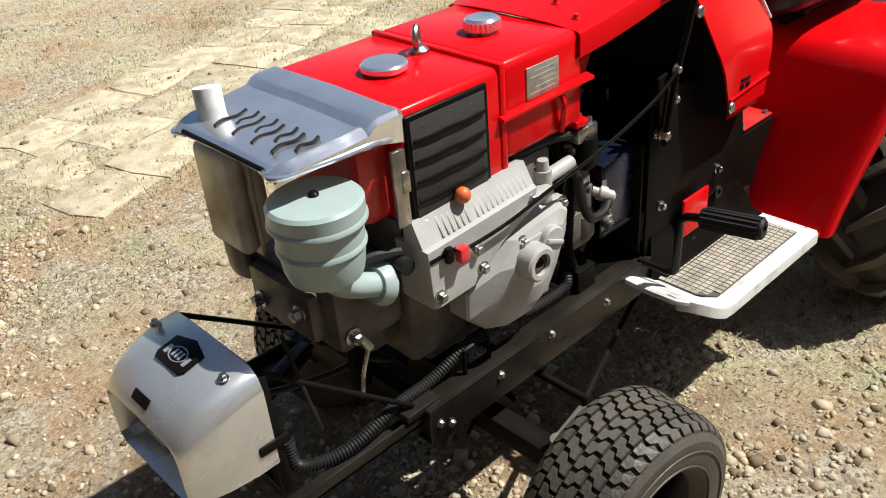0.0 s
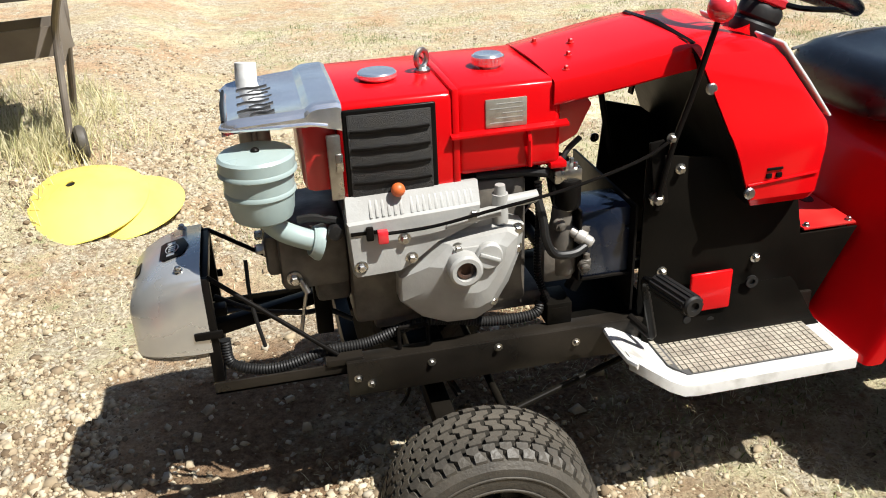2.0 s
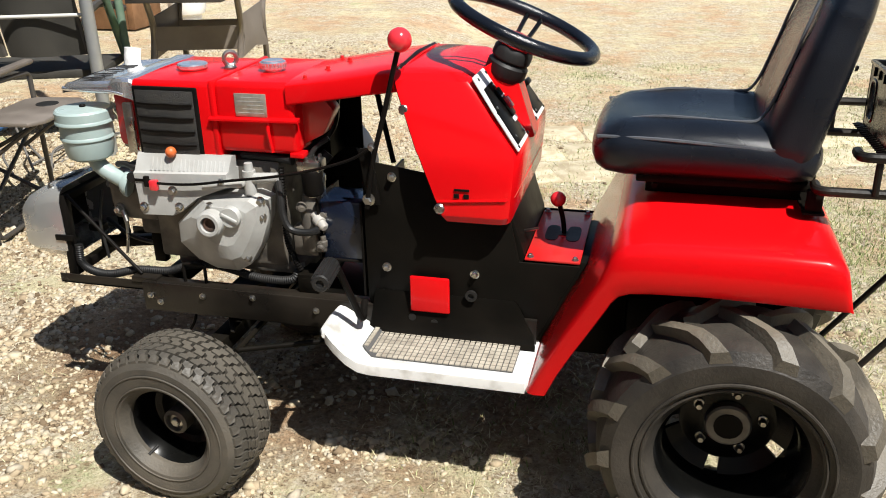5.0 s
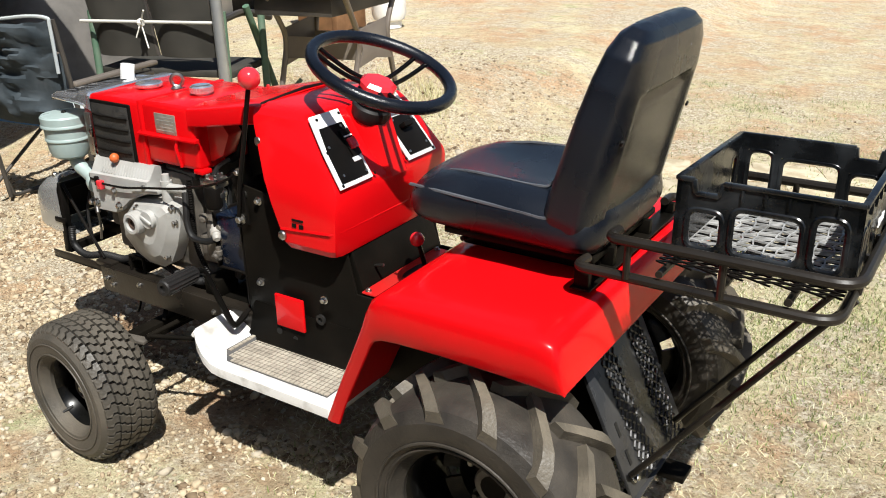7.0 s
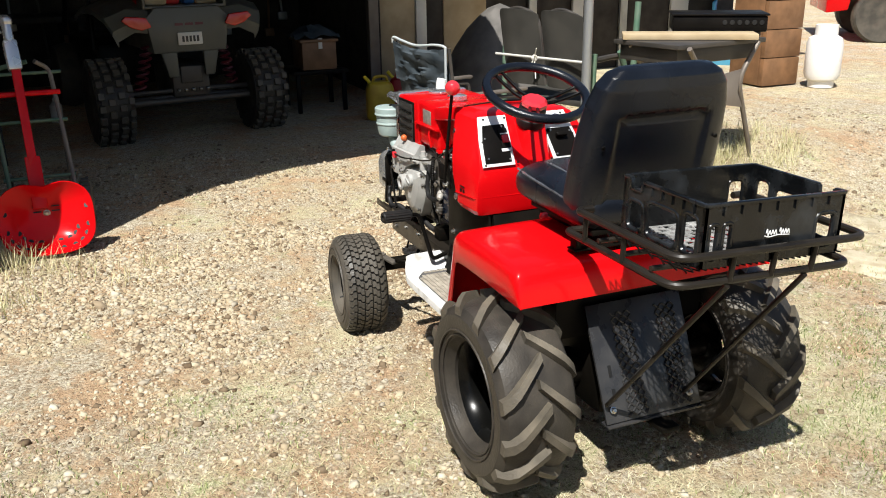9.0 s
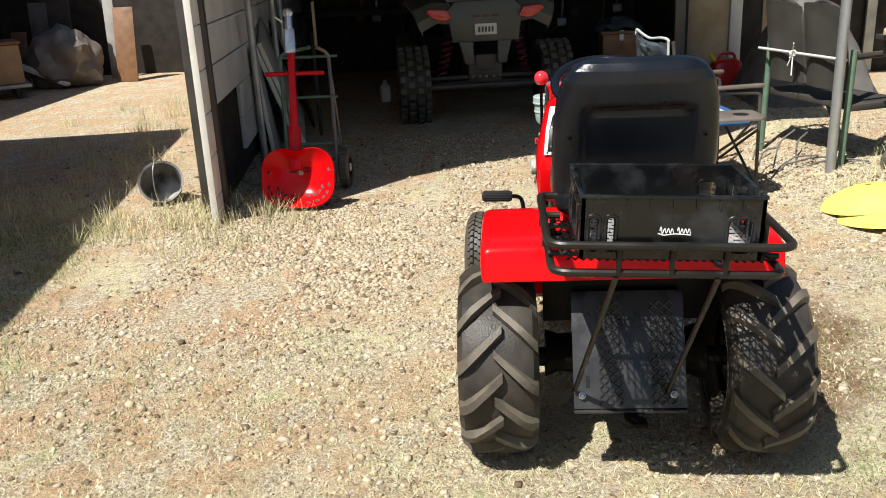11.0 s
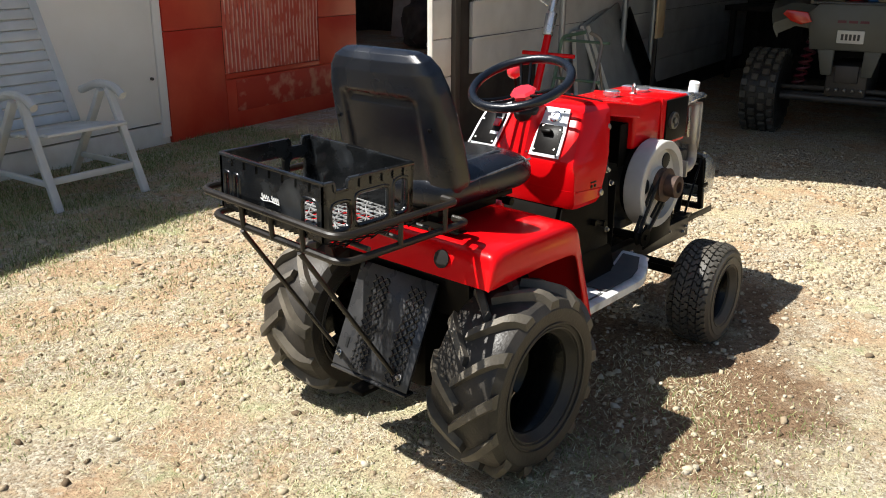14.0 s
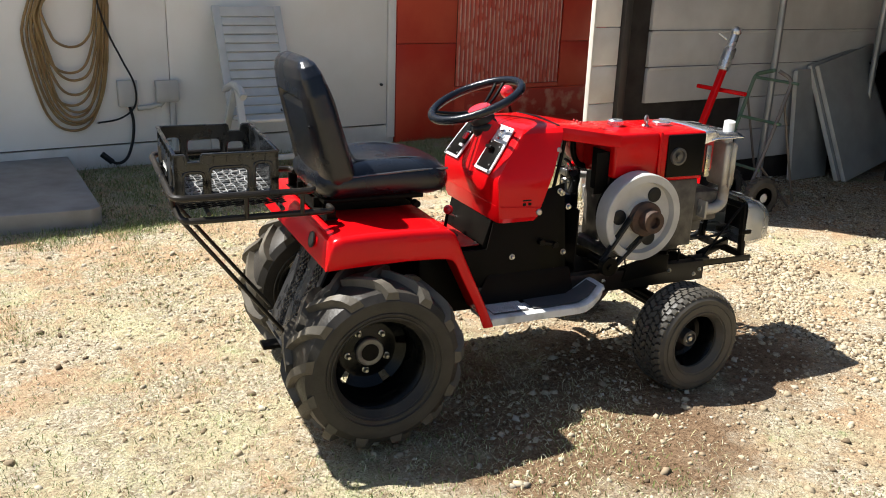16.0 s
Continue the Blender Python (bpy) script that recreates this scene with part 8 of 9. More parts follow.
def shed_things():
    bx = thing("tool_box", (6.4, -0.82, 0.4), "brown wooden box with a white latch on a dark stand", "box")
    up_box("box_body", (6.35, -1.0, 0.40), (6.75, -0.66, 0.66), BROWN_WOOD, bx, Matrix(), 0.006)
    up_box("box_lid", (6.33, -1.02, 0.662), (6.77, -0.64, 0.69), BROWN_WOOD, bx, Matrix(), 0.005)
    up_box("latch", (6.335, -0.86, 0.60), (6.348, -0.82, 0.70), SIDING_WHITE, bx, Matrix(), 0.004)
    st = thing("box_stand", (6.5, -0.82, 0.0), "dark low stand under the wooden box", "stand")
    up_box("stand_top", (6.30, -1.1, 0.36), (6.9, -0.55, 0.396), BLACK, st, Matrix(), 0.004)
    for x in (6.34, 6.84):
        for y in (-1.06, -0.6):
            up_box("leg", (x - 0.02, y - 0.02, -0.02), (x + 0.02, y + 0.02, 0.36), BLACK, st, Matrix(), 0.003)
    tp = thing("crumpled_tarp", (6.6, -0.9, 0.7), "crumpled dark tarp on the wooden box", "tarp")
    bm = B()
    rng = random.Random(3)
    rows = []
    for j in range(9):
        rows.append([(6.36 + 0.045 * j, -1.05 + 0.05 * i, 0.70 + 0.10 * math.sin(math.pi * i / 9) * math.sin(math.pi * (j + 0.5) / 9) + rng.uniform(-0.02, 0.03)) for i in range(10)])
    loft(bm, rows, cap=False, closed=False)
    bmesh.ops.solidify(bm, geom=bm.faces[:], thickness=0.004)
    under(part("tarp_sheet", bm, FABRIC_GREY, None), tp)

    def can(x, y, w, d, h, mt, label, rz=0.0):
        c = thing("fuel_can", (x, y, 0), label, "can", "fuel cans at the shed mouth")
        m = pose(x, y, 0, 0, 0, rz)
        bm = B()
        rings = []
        for z, k in ((0.0, 0.90), (0.02, 1.0), (h * 0.72, 1.0), (h * 0.86, 0.86), (h * 0.92, 0.6)):
            rings.append([(a * k, b * k, z) for a, b in superellipse(w / 2, d / 2, 20, 4)])
        loft(bm, rings)
        bmesh.ops.transform(bm, matrix=m, verts=bm.verts)
        under(part("can_body", bm, mt, None), c)
        bm = B()
        pipe(bm, smooth_line([(-w * 0.3, 0, h * 0.88), (-w * 0.2, 0, h * 1.02), (w * 0.15, 0, h * 1.02), (w * 0.25, 0, h * 0.88)]), 0.014, 8)
        bmesh.ops.transform(bm, matrix=m, verts=bm.verts)
        under(part("handle", bm, mt, None), c)
        bm = B()
        rod(bm, m @ Vector((w * 0.30, 0, h * 0.85)), m @ Vector((w * 0.55, 0, h * 1.05)), 0.016)
        under(part("spout", bm, YELLOW, None), c)

    can(5.66, -1.20, 0.26, 0.20, 0.38, mat("grimy_yellow_plastic", (0.50, 0.36, 0.02), (0.34, 0.22, 0.02), rough=0.55, scale=7), "yellow plastic fuel can", 80)
    can(5.86, -1.50, 0.26, 0.20, 0.38, mat("grimy_red_plastic", (0.34, 0.008, 0.012), (0.20, 0.008, 0.010), rough=0.5, scale=7), "red plastic fuel can with a yellow spout", 70)
    can(6.02, -1.78, 0.30, 0.24, 0.46, RED_OLD, "large red plastic fuel can", 95)
    can(5.56, -1.44, 0.13, 0.11, 0.22, SIDING_WHITE, "small white plastic jug", 60)
    bk = thing("plastic_bucket", (5.3, -1.95, 0.1), "white plastic bucket with a wire handle", "bucket")
    bm = B()
    turned(bm, [(0.0, 0.0), (0.125, 0.0), (0.15, 0.36), (0.157, 0.36), (0.157, 0.38), (0.14, 0.38), (0.118, 0.02), (0, 0.02)], (5.35, -2.0, 0.13), (0, 0, 1), 30, cap=False)
    under(part("bucket_body", bm, SIDING_WHITE, None), bk)
    bm = B()
    pipe(bm, smooth_line([(5.20, -1.95, 0.46), (5.19, -2.0, 0.34), (5.21, -2.1, 0.46)]), 0.004, 6)
    under(part("wire_handle", bm, DARK_STEEL, None), bk)
    # tarp-covered heap beside the bench
    tp = thing("covered_heap", (5.4, -2.1, 0.1), "grey tarp thrown over a heap beside the shed", "tarp")
    bm = B()
    rows = []
    for j in range(13):
        rows.append([(4.75 + 0.085 * j, -2.75 + 0.085 * i, 0.16 + 0.85 * (math.sin(math.pi * i / 12) * math.sin(math.pi * j / 12)) ** 0.6 + 0.05 * noise.noise((i * 0.7, j * 0.7, 2.0))) for i in range(13)])
    loft(bm, rows, cap=False, closed=False)
    bmesh.ops.solidify(bm, geom=bm.faces[:], thickness=0.006)
    under(part("tarp_sheet", bm, TARP, None), tp)
    ht = thing("hanging_tools", (9.5, 1.2, 1.0), "dark tools and ropes hung on the back of the shed", "tools")
    rng = random.Random(12)
    for k in range(14):
        bm = B()
        y = -1.2 + k * 0.26 + rng.uniform(-0.08, 0.08)
        z0 = rng.uniform(0.3, 1.0)
        rod(bm, (9.52, y, z0), (9.5, y + rng.uniform(-0.1, 0.1), z0 + rng.uniform(0.4, 0.9)), 0.014)
        box(bm, (9.47, y - 0.06, z0 - 0.1), (9.53, y + 0.06, z0), 0.01)
        under(part("tool", bm, (GALV, BROWN_WOOD, DARK_STEEL)[k % 3], None), ht)
    wb = thing("work_bench", (8.8, 1.9, 0), "cluttered dark workbench at the back of the shed", "bench")
    up_box("bench_top", (8.6, 1.2, 0.80), (9.5, 2.9, 0.86), DARK_WOOD, wb, Matrix())
    for x in (8.65, 9.45):
        for y in (1.25, 2.8):
            up_box("leg", (x - 0.03, y - 0.03, -0.02), (x + 0.03, y + 0.03, 0.80), DARK_WOOD, wb, Matrix())
    jug = thing("white_jug", (7.2, 1.55, 0), "small white jug on the shed floor", "jug")
    bm = B()
    turned(bm, [(0, 0), (0.05, 0), (0.055, 0.02), (0.055, 0.16), (0.02, 0.20), (0.02, 0.23), (0, 0.23)], (6.9, 1.60, 0), (0, 0, 1), 18)
    under(part("jug_body", bm, SIDING_WHITE, None), jug)


shed_things()


def far_things():
    # propane tank
    tk = thing("propane_tank", (4.41, -5.32, 0.2), "tall white propane tank standing on dry ground", "tank")
    bm = B()
    turned(bm, [(0.0, 0.05), (0.10, 0.05), (0.150, 0.08), (0.168, 0.13), (0.168, 0.41), (0.152, 0.465), (0.09, 0.50), (0.0, 0.51)], (4.41, -5.32, 0.17), (0, 0, 1), 36)
    under(part("tank_shell", bm, TANK_WHITE, None), tk)
    bm = B()
    turned(bm, [(0.12, 0.0), (0.12, 0.08), (0.114, 0.08), (0.114, 0.0)], (4.41, -5.32, 0.17), (0, 0, 1), 30, cap=False)
    under(part("foot_ring", bm, TANK_WHITE, None), tk)
    bm = B()
    turned(bm, [(0.105, 0.48), (0.105, 0.59), (0.098, 0.59), (0.098, 0.48)], (4.41, -5.32, 0.17), (0, 0, 1), 30, cap=False)
    under(part("collar", bm, TANK_WHITE, None), tk)
    # brown cabinet and barbecue by the tank
    cb = thing("wood_cabinet", (4.7, -4.9, 0.2), "weathered brown wooden cabinet behind the tank", "cabinet")
    for z in (0.18, 0.45, 0.72, 0.99):
        up_box("cabinet_board", (4.62, -5.22, z), (4.68, -4.78, z + 0.262), BROWN_WOOD, cb, Matrix(), 0.004)
    up_box("cabinet_side", (4.685, -5.22, 0.18), (5.1, -4.78, 1.25), BROWN_WOOD, cb, Matrix(), 0.004)
    bq = thing("barbecue", (2.66, -2.52, 0.945), "black barbecue box standing on the worktable", "barbecue")
    m = pose(2.645, -2.52, 0, 0, 0, -123.4)
    up_box("grill_box", (-0.29, -0.18, 0.972), (0.29, 0.18, 1.070), BLACK, bq, m, 0.010)
    up_box("lid_edge", (-0.30, -0.19, 1.072), (0.30, 0.19, 1.084), BLACK, bq, m, 0.004)
    for x in (-0.24, 0.24):
        up_box("foot", (x - 0.018, -0.15, 0.943), (x + 0.018, 0.15, 0.971), DARK_STEEL, bq, m, 0.003)
    for i in range(6):
        bm = B()
        turned(bm, [(0.016, 0), (0.014, 0.004), (0, 0.004)], m @ Vector((0.03 + i * 0.045, -0.18, 1.03)), m.to_3x3() @ Vector((0, -1, 0)), 12)
        under(part("vent_hole", bm, RUBBER_BLACK, None), bq)
    tb = thing("picnic_bench", (6.7, -6.3, 0.15), "faded blue plank bench", "bench")
    m = pose(6.7, -6.3, -0.05, 0, 0, -42)
    for k, (y, z) in enumerate(((-0.1, 0.72), (0.05, 0.72), (0.2, 0.72), (0.32, 0.86), (0.34, 1.02))):
        bm = B()
        beam(bm, (-0.9, y, z), (0.9, y, z), 0.13 if k < 3 else 0.03, 0.03 if k < 3 else 0.13, 0.004)
        bmesh.ops.transform(bm, matrix=m, verts=bm.verts)
        under(part("plank", bm, TEAL, None), tb)
    for x in (-0.8, 0.8):
        up_box("leg", (x - 0.04, -0.15, 0.15), (x + 0.04, 0.3, 0.70), TEAL, tb, m, 0.006)
    # pick-up truck far off: only its lower side shows
    tr = thing("pickup_truck", (7.4, -9.4, 0.2), "red pick-up truck with alloy wheels parked on dry ground", "truck")
    m = pose(7.02, -9.03, 0.15, 0, 0, -128)

    def tp(name, bm, mt, label=""):
        bmesh.ops.transform(bm, matrix=m, verts=bm.verts)
        return under(part(name, bm, mt, None, label), tr)

    bm = B()
    prism(bm, [(-0.75, 0.42), (-0.46, 0.46), (-0.42, 0.70), (-0.20, 0.86), (0.20, 0.86), (0.42, 0.70), (0.47, 0.42), (3.0, 0.40), (3.05, 0.7), (3.2, 0.86), (3.6, 0.86), (3.8, 0.70), (3.85, 0.45), (4.5, 0.5), (4.5, 1.1), (2.6, 1.2), (2.0, 1.75), (0.6, 1.75), (0.35, 1.15), (-0.75, 1.1)], "xz", -0.0, 1.8, 0.02)
    tp("truck_body", bm, RED)
    for x in (0.0, 3.42):
        wl = thing("wheel", m @ Vector((x, 0, 0.38)), "", "")
        under(wl, tr)
        for y in (0.14, 1.66):
            bm = B()
            turned(bm, [(0.25, -0.12), (0.34, -0.13), (0.378, -0.09), (0.38, 0), (0.378, 0.09), (0.34, 0.13), (0.25, 0.12)], (x, y, 0.37), (0, 1, 0), 40)
            bmesh.ops.transform(bm, matrix=m, verts=bm.verts)
            under(part("tyre", bm, RUBBER, None), wl)
        bm = B()
        turned(bm, [(0.25, 0.10), (0.235, 0.10), (0.225, 0.03), (0.0, 0.03)], (x, 0.14, 0.37), (0, -1, 0), 40, cap=False)
        bmesh.ops.transform(bm, matrix=m, verts=bm.verts)
        under(part("rim", bm, DARK_STEEL, None), wl)
        for k in range(6):
            a = k * math.pi / 3 + 0.2
            bm = B()
            for o in (-0.14, 0.14):
                beam(bm, (x + 0.05 * math.cos(a), 0.05, 0.37 + 0.05 * math.sin(a)), (x + 0.235 * math.cos(a + o), 0.045, 0.37 + 0.235 * math.sin(a + o)), 0.03, 0.03, 0.004)
            bmesh.ops.transform(bm, matrix=m, verts=bm.verts)
            under(part("spoke", bm, SILVER, None), wl)
        bm = B()
        turned(bm, [(0.07, 0.07), (0.065, 0.10), (0.0, 0.105)], (x, 0.14, 0.37), (0, -1, 0), 20)
        bmesh.ops.transform(bm, matrix=m, verts=bm.verts)
        under(part("hub_cap", bm, SILVER, None), wl)
    bm = B()
    prism(bm, [(0.50, 0.22), (0.56, 0.22), (0.54, 0.62), (0.48, 0.62)], "xz", 0.0, 0.28, 0.004)
    tp("mud_flap", bm, SIDING)
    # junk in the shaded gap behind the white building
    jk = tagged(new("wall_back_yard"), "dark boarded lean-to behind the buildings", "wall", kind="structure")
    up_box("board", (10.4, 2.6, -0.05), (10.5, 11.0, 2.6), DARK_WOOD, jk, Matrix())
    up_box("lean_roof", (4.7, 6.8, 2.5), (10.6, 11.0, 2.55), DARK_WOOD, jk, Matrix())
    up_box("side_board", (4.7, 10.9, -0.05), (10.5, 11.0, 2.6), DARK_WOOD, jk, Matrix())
    bx = thing("cardboard_box", (8.2, 6.85, 0), "brown cardboard box on a low trolley in shade", "box")
    m = pose(8.3, 6.85, 0, 0, 0, 34)
    up_box("box_body", (-0.30, -0.40, 0.18), (0.30, 0.40, 0.66), CARDBOARD, bx, m, 0.02)
    up_box("lid_flap", (-0.32, -0.42, 0.665), (0.32, 0.42, 0.70), BROWN_WOOD, bx, m, 0.01)
    tl = thing("trolley", (8.2, 6.85, 0), "low steel trolley under the cardboard box", "trolley")
    up_box("trolley_deck", (-0.36, -0.46, 0.13), (0.36, 0.46, 0.175), GALV, tl, m, 0.006)
    for x in (-0.25, 0.25):
        for y in (-0.3, 0.3):
            bm = B()
            turned(bm, [(0.055, -0.015), (0.065, 0), (0.055, 0.015)], m @ Vector((x, y, 0.065)), (0, 1, 0), 16)
            under(part("wheel", bm, RUBBER, None), tl)

    def heap(name, at, size, mt, label, category, seed):
        """Slumped bundle of cloth or sheeting."""
        hp = thing(name, at, label, category)
        bm = B()
        bmesh.ops.create_icosphere(bm, subdivisions=4, radius=1)
        for v in bm.verts:
            k = 1 + 0.22 * noise.noise(v.co * 2.1 + Vector((seed, 0, 0))) + 0.09 * noise.noise(v.co * 6 + Vector((0, seed, 0)))
            v.co = Vector((v.co.x * size[0], v.co.y * size[1], max(v.co.z, -0.55) * size[2])) * k + Vector(at)
        under(part("draped_sheet", bm, mt, None), hp)

    heap("plastic_bag", (8.35, 6.95, 0.80), (0.22, 0.26, 0.16), TARP, "grey plastic sack on the cardboard box", "bag", 3.0)
    heap("cloth_pile", (8.7, 7.7, 0.30), (0.5, 0.55, 0.5), DARK_WOOD, "dark heap of sheeting in the lean-to", "pile", 5.0)
    heap("cloth_pile", (9.3, 6.3, 0.28), (0.4, 0.5, 0.5), BROWN_STEEL, "brown-grey heap of rags in the lean-to", "pile", 8.0)
    wb = thing("white_plank", (9.0, 6.5, 0), "white painted plank lying against junk", "plank")
    bm = B()
    beam(bm, (8.95, 6.13, 0.06), (9.0, 6.98, 0.40), 0.12, 0.05, 0.006)
    under(part("plank", bm, SIDING_WHITE, None), wb)
    rng = random.Random(9)
    for k in range(11):
        y = 5.4 + k * 0.42
        j = thing("scrap_board", (9.8, y, 0), "old grey board standing among junk in shade", "board", "scrap boards in the lean-to")
        up_box("board_sheet", (0, 0, 0), (0.03, rng.uniform(0.15, 0.45), rng.uniform(0.6, 1.7)), (BROWN_WOOD, CONCRETE, DARK_WOOD, TARP)[k % 4], j, Matrix.Translation((9.7 + rng.uniform(-0.3, 0.3), y, 0)) @ Matrix.Rotation(rng.uniform(0.05, 0.2), 4, "Y"), 0.004)


far_things()


def pavers():
    """Worn flagstones, barely proud of the soil, along the right of the tractor."""
    pv = tagged(new("pavement_flags"), "worn pale flagstones sunk in dry grass", "pavement", kind="structure")
    rng = random.Random(21)
    stone = mat("pale_flagstone", (0.50, 0.435, 0.305), (0.36, 0.295, 0.19), rough=0.92, bump=0.8, fine=90, scale=11, lo=0.42, hi=0.60, rnd=0.14)
    d = Vector((-0.93, -0.35, 0)).normalized()
    n = Vector((-d.y, d.x, 0))
    start = Vector((1.25, -2.25, 0))
    for i in range(10):
        for j in range(3):
            if rng.random() < 0.14:
                continue
            c = start + d * (i * 0.335 + (0.12 if j % 2 else 0)) + n * (j * 0.335 - 0.33)
            s = rng.uniform(0.148, 0.166)
            pts = [(c + d * (sx * s + rng.uniform(-0.024, 0.024)) + n * (sy * s + rng.uniform(-0.024, 0.024))) for sx, sy in ((-1, -1), (0, -1.03), (1, -1), (1.03, 0), (1, 1), (0, 1.02), (-1, 1), (-1.02, 0))]
            bm = B()
            prism(bm, [(p.x, p.y) for p in pts], "xy", -0.04, ground_height(c.x, c.y) + rng.uniform(0.001, 0.005), 0.003)
            under(part("flagstone", bm, stone, None), pv)


# ---- ground: one sheet to the horizon ----
def ground_height(x, y):
    def ease(v):
        v = min(max(v, 0.0), 1.0)
        return v * v * (3 - 2 * v)

    rise = 0.17 * ease((x - 1.7) / 0.8) * ease((-1.1 - y) / 0.7) + 0.07 * math.exp(-((x - 2.4) ** 2 + (y - 2.15) ** 2) / 0.2)
    near = 1 / (1 + (math.hypot(x - 1, y) / 5.5) ** 6)
    return rise + near * (0.012 * noise.noise((x * 0.7, y * 0.7, 3.1)) + 0.006 * noise.noise((x * 2.6, y * 2.6, 7.7))) - 0.006


def soil_material():
    m = bpy.data.materials.new("dry_soil_and_straw")
    m.use_nodes = True
    nt = m.node_tree
    b = nt.nodes["Principled BSDF"]
    b.inputs["Roughness"].default_value = 0.95
    b.inputs["Specular IOR Level"].default_value = 0.15
    tc = nt.nodes.new("ShaderNodeTexCoord")

    def tex(scale, detail=6, rough=0.6):
        n = nt.nodes.new("ShaderNodeTexNoise")
        n.inputs["Scale"].default_value = scale
        n.inputs["Detail"].default_value = detail
        n.inputs["Roughness"].default_value = rough
        nt.links.new(tc.outputs["Object"], n.inputs["Vector"])
        return n.outputs["Fac"]

    def blend(fac, lo, hi, a, c):
        r = nt.nodes.new("ShaderNodeMapRange")
        r.inputs["From Min"].default_value = lo
        r.inputs["From Max"].default_value = hi
        nt.links.new(fac, r.inputs["Value"])
        x = nt.nodes.new("ShaderNodeMix")
        x.data_type = "RGBA"
        for key, v in (("A", a), ("B", c)):
            if isinstance(v, tuple):
                x.inputs[key].default_value = (*v, 1)
            else:
                nt.links.new(v, x.inputs[key])
        nt.links.new(r.outputs["Result"], x.inputs["Factor"])
        return x.outputs["Result"]

    def cells(scale):
        v = nt.nodes.new("ShaderNodeTexVoronoi")
        v.inputs["Scale"].default_value = scale
        nt.links.new(tc.outputs["Object"], v.inputs["Vector"])
        sep = nt.nodes.new("ShaderNodeSeparateColor")
        nt.links.new(v.outputs["Color"], sep.inputs["Color"])
        return sep.outputs["Red"], v.outputs["Distance"]

    pick, dist = cells(95)
    pick2 = cells(210)[0]
    soil = blend(tex(60, 8, 0.75), 0.35, 0.65, (0.36, 0.272, 0.165), (0.66, 0.545, 0.36))
    straw = blend(tex(110, 8, 0.8), 0.36, 0.64, (0.44, 0.39, 0.225), (0.76, 0.70, 0.48))
    red_soil = blend(tex(50, 8, 0.75), 0.35, 0.65, (0.35, 0.22, 0.125), (0.66, 0.475, 0.30))
    c = blend(tex(1.6, 9, 0.72), 0.42, 0.53, straw, soil)
    # more bare red soil towards the building
    place = nt.nodes.new("ShaderNodeSeparateXYZ")
    nt.links.new(tc.outputs["Object"], place.inputs["Vector"])
    side = nt.nodes.new("ShaderNodeMapRange")
    side.inputs["From Min"].default_value = 0.5
    side.inputs["From Max"].default_value = 1.3
    side.inputs["To Max"].default_value = 0.085
    nt.links.new(place.outputs["Y"], side.inputs["Value"])
    more = nt.nodes.new("ShaderNodeMath")
    nt.links.new(tex(1.5, 8, 0.66), more.inputs[0])
    nt.links.new(side.outputs["Result"], more.inputs[1])
    c = blend(more.outputs[0], 0.48, 0.58, c, red_soil)
    green = blend(tex(70, 6, 0.8), 0.40, 0.62, (0.24, 0.265, 0.11), (0.57, 0.565, 0.34))
    c = blend(tex(3.1, 9, 0.78), 0.44, 0.37, c, green)
    chips = blend(pick, 0.1, 0.95, (0.34, 0.275, 0.185), (0.68, 0.61, 0.47))
    c = blend(tex(2.6, 9, 0.78), 0.47, 0.56, c, chips)
    c = blend(tex(20, 10, 0.82), 0.52, 0.66, c, (0.25, 0.165, 0.095))
    specks = blend(pick2, 0.0, 0.25, (0.16, 0.11, 0.065), c)
    c = blend(tex(14, 6, 0.7), 0.44, 0.52, specks, c)
    # bare red-brown earth, its colour also darkened where the tractor's shadow falls
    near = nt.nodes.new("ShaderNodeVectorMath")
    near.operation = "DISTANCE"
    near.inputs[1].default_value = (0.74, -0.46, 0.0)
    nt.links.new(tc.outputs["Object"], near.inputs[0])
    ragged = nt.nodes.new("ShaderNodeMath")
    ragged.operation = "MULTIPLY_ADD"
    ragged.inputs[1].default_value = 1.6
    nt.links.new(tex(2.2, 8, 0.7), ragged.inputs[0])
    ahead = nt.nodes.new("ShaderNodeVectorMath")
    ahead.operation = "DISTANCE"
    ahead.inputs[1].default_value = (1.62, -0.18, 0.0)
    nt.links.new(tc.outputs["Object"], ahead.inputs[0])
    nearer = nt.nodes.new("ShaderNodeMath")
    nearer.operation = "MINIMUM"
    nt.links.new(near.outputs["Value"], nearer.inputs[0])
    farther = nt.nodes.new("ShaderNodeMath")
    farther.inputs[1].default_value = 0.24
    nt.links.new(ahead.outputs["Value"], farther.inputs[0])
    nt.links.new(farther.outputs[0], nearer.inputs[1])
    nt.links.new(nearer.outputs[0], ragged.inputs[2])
    shadow_earth = blend(tex(55, 8, 0.75), 0.35, 0.65, (0.13, 0.076, 0.042), (0.34, 0.225, 0.135))
    c = blend(ragged.outputs[0], 1.26, 1.60, shadow_earth, c)
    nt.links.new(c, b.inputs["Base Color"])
    bp = nt.nodes.new("ShaderNodeBump")
    bp.inputs["Strength"].default_value = 1.0
    bp.inputs["Distance"].default_value = 0.014
    nt.links.new(tex(85, 9, 0.8), bp.inputs["Height"])
    bp2 = nt.nodes.new("ShaderNodeBump")
    bp2.inputs["Strength"].default_value = 0.7
    bp2.inputs["Distance"].default_value = 0.006
    bp2.invert = True
    nt.links.new(dist, bp2.inputs["Height"])
    nt.links.new(bp.outputs["Normal"], bp2.inputs["Normal"])
    nt.links.new(bp2.outputs["Normal"], b.inputs["Normal"])
    return m


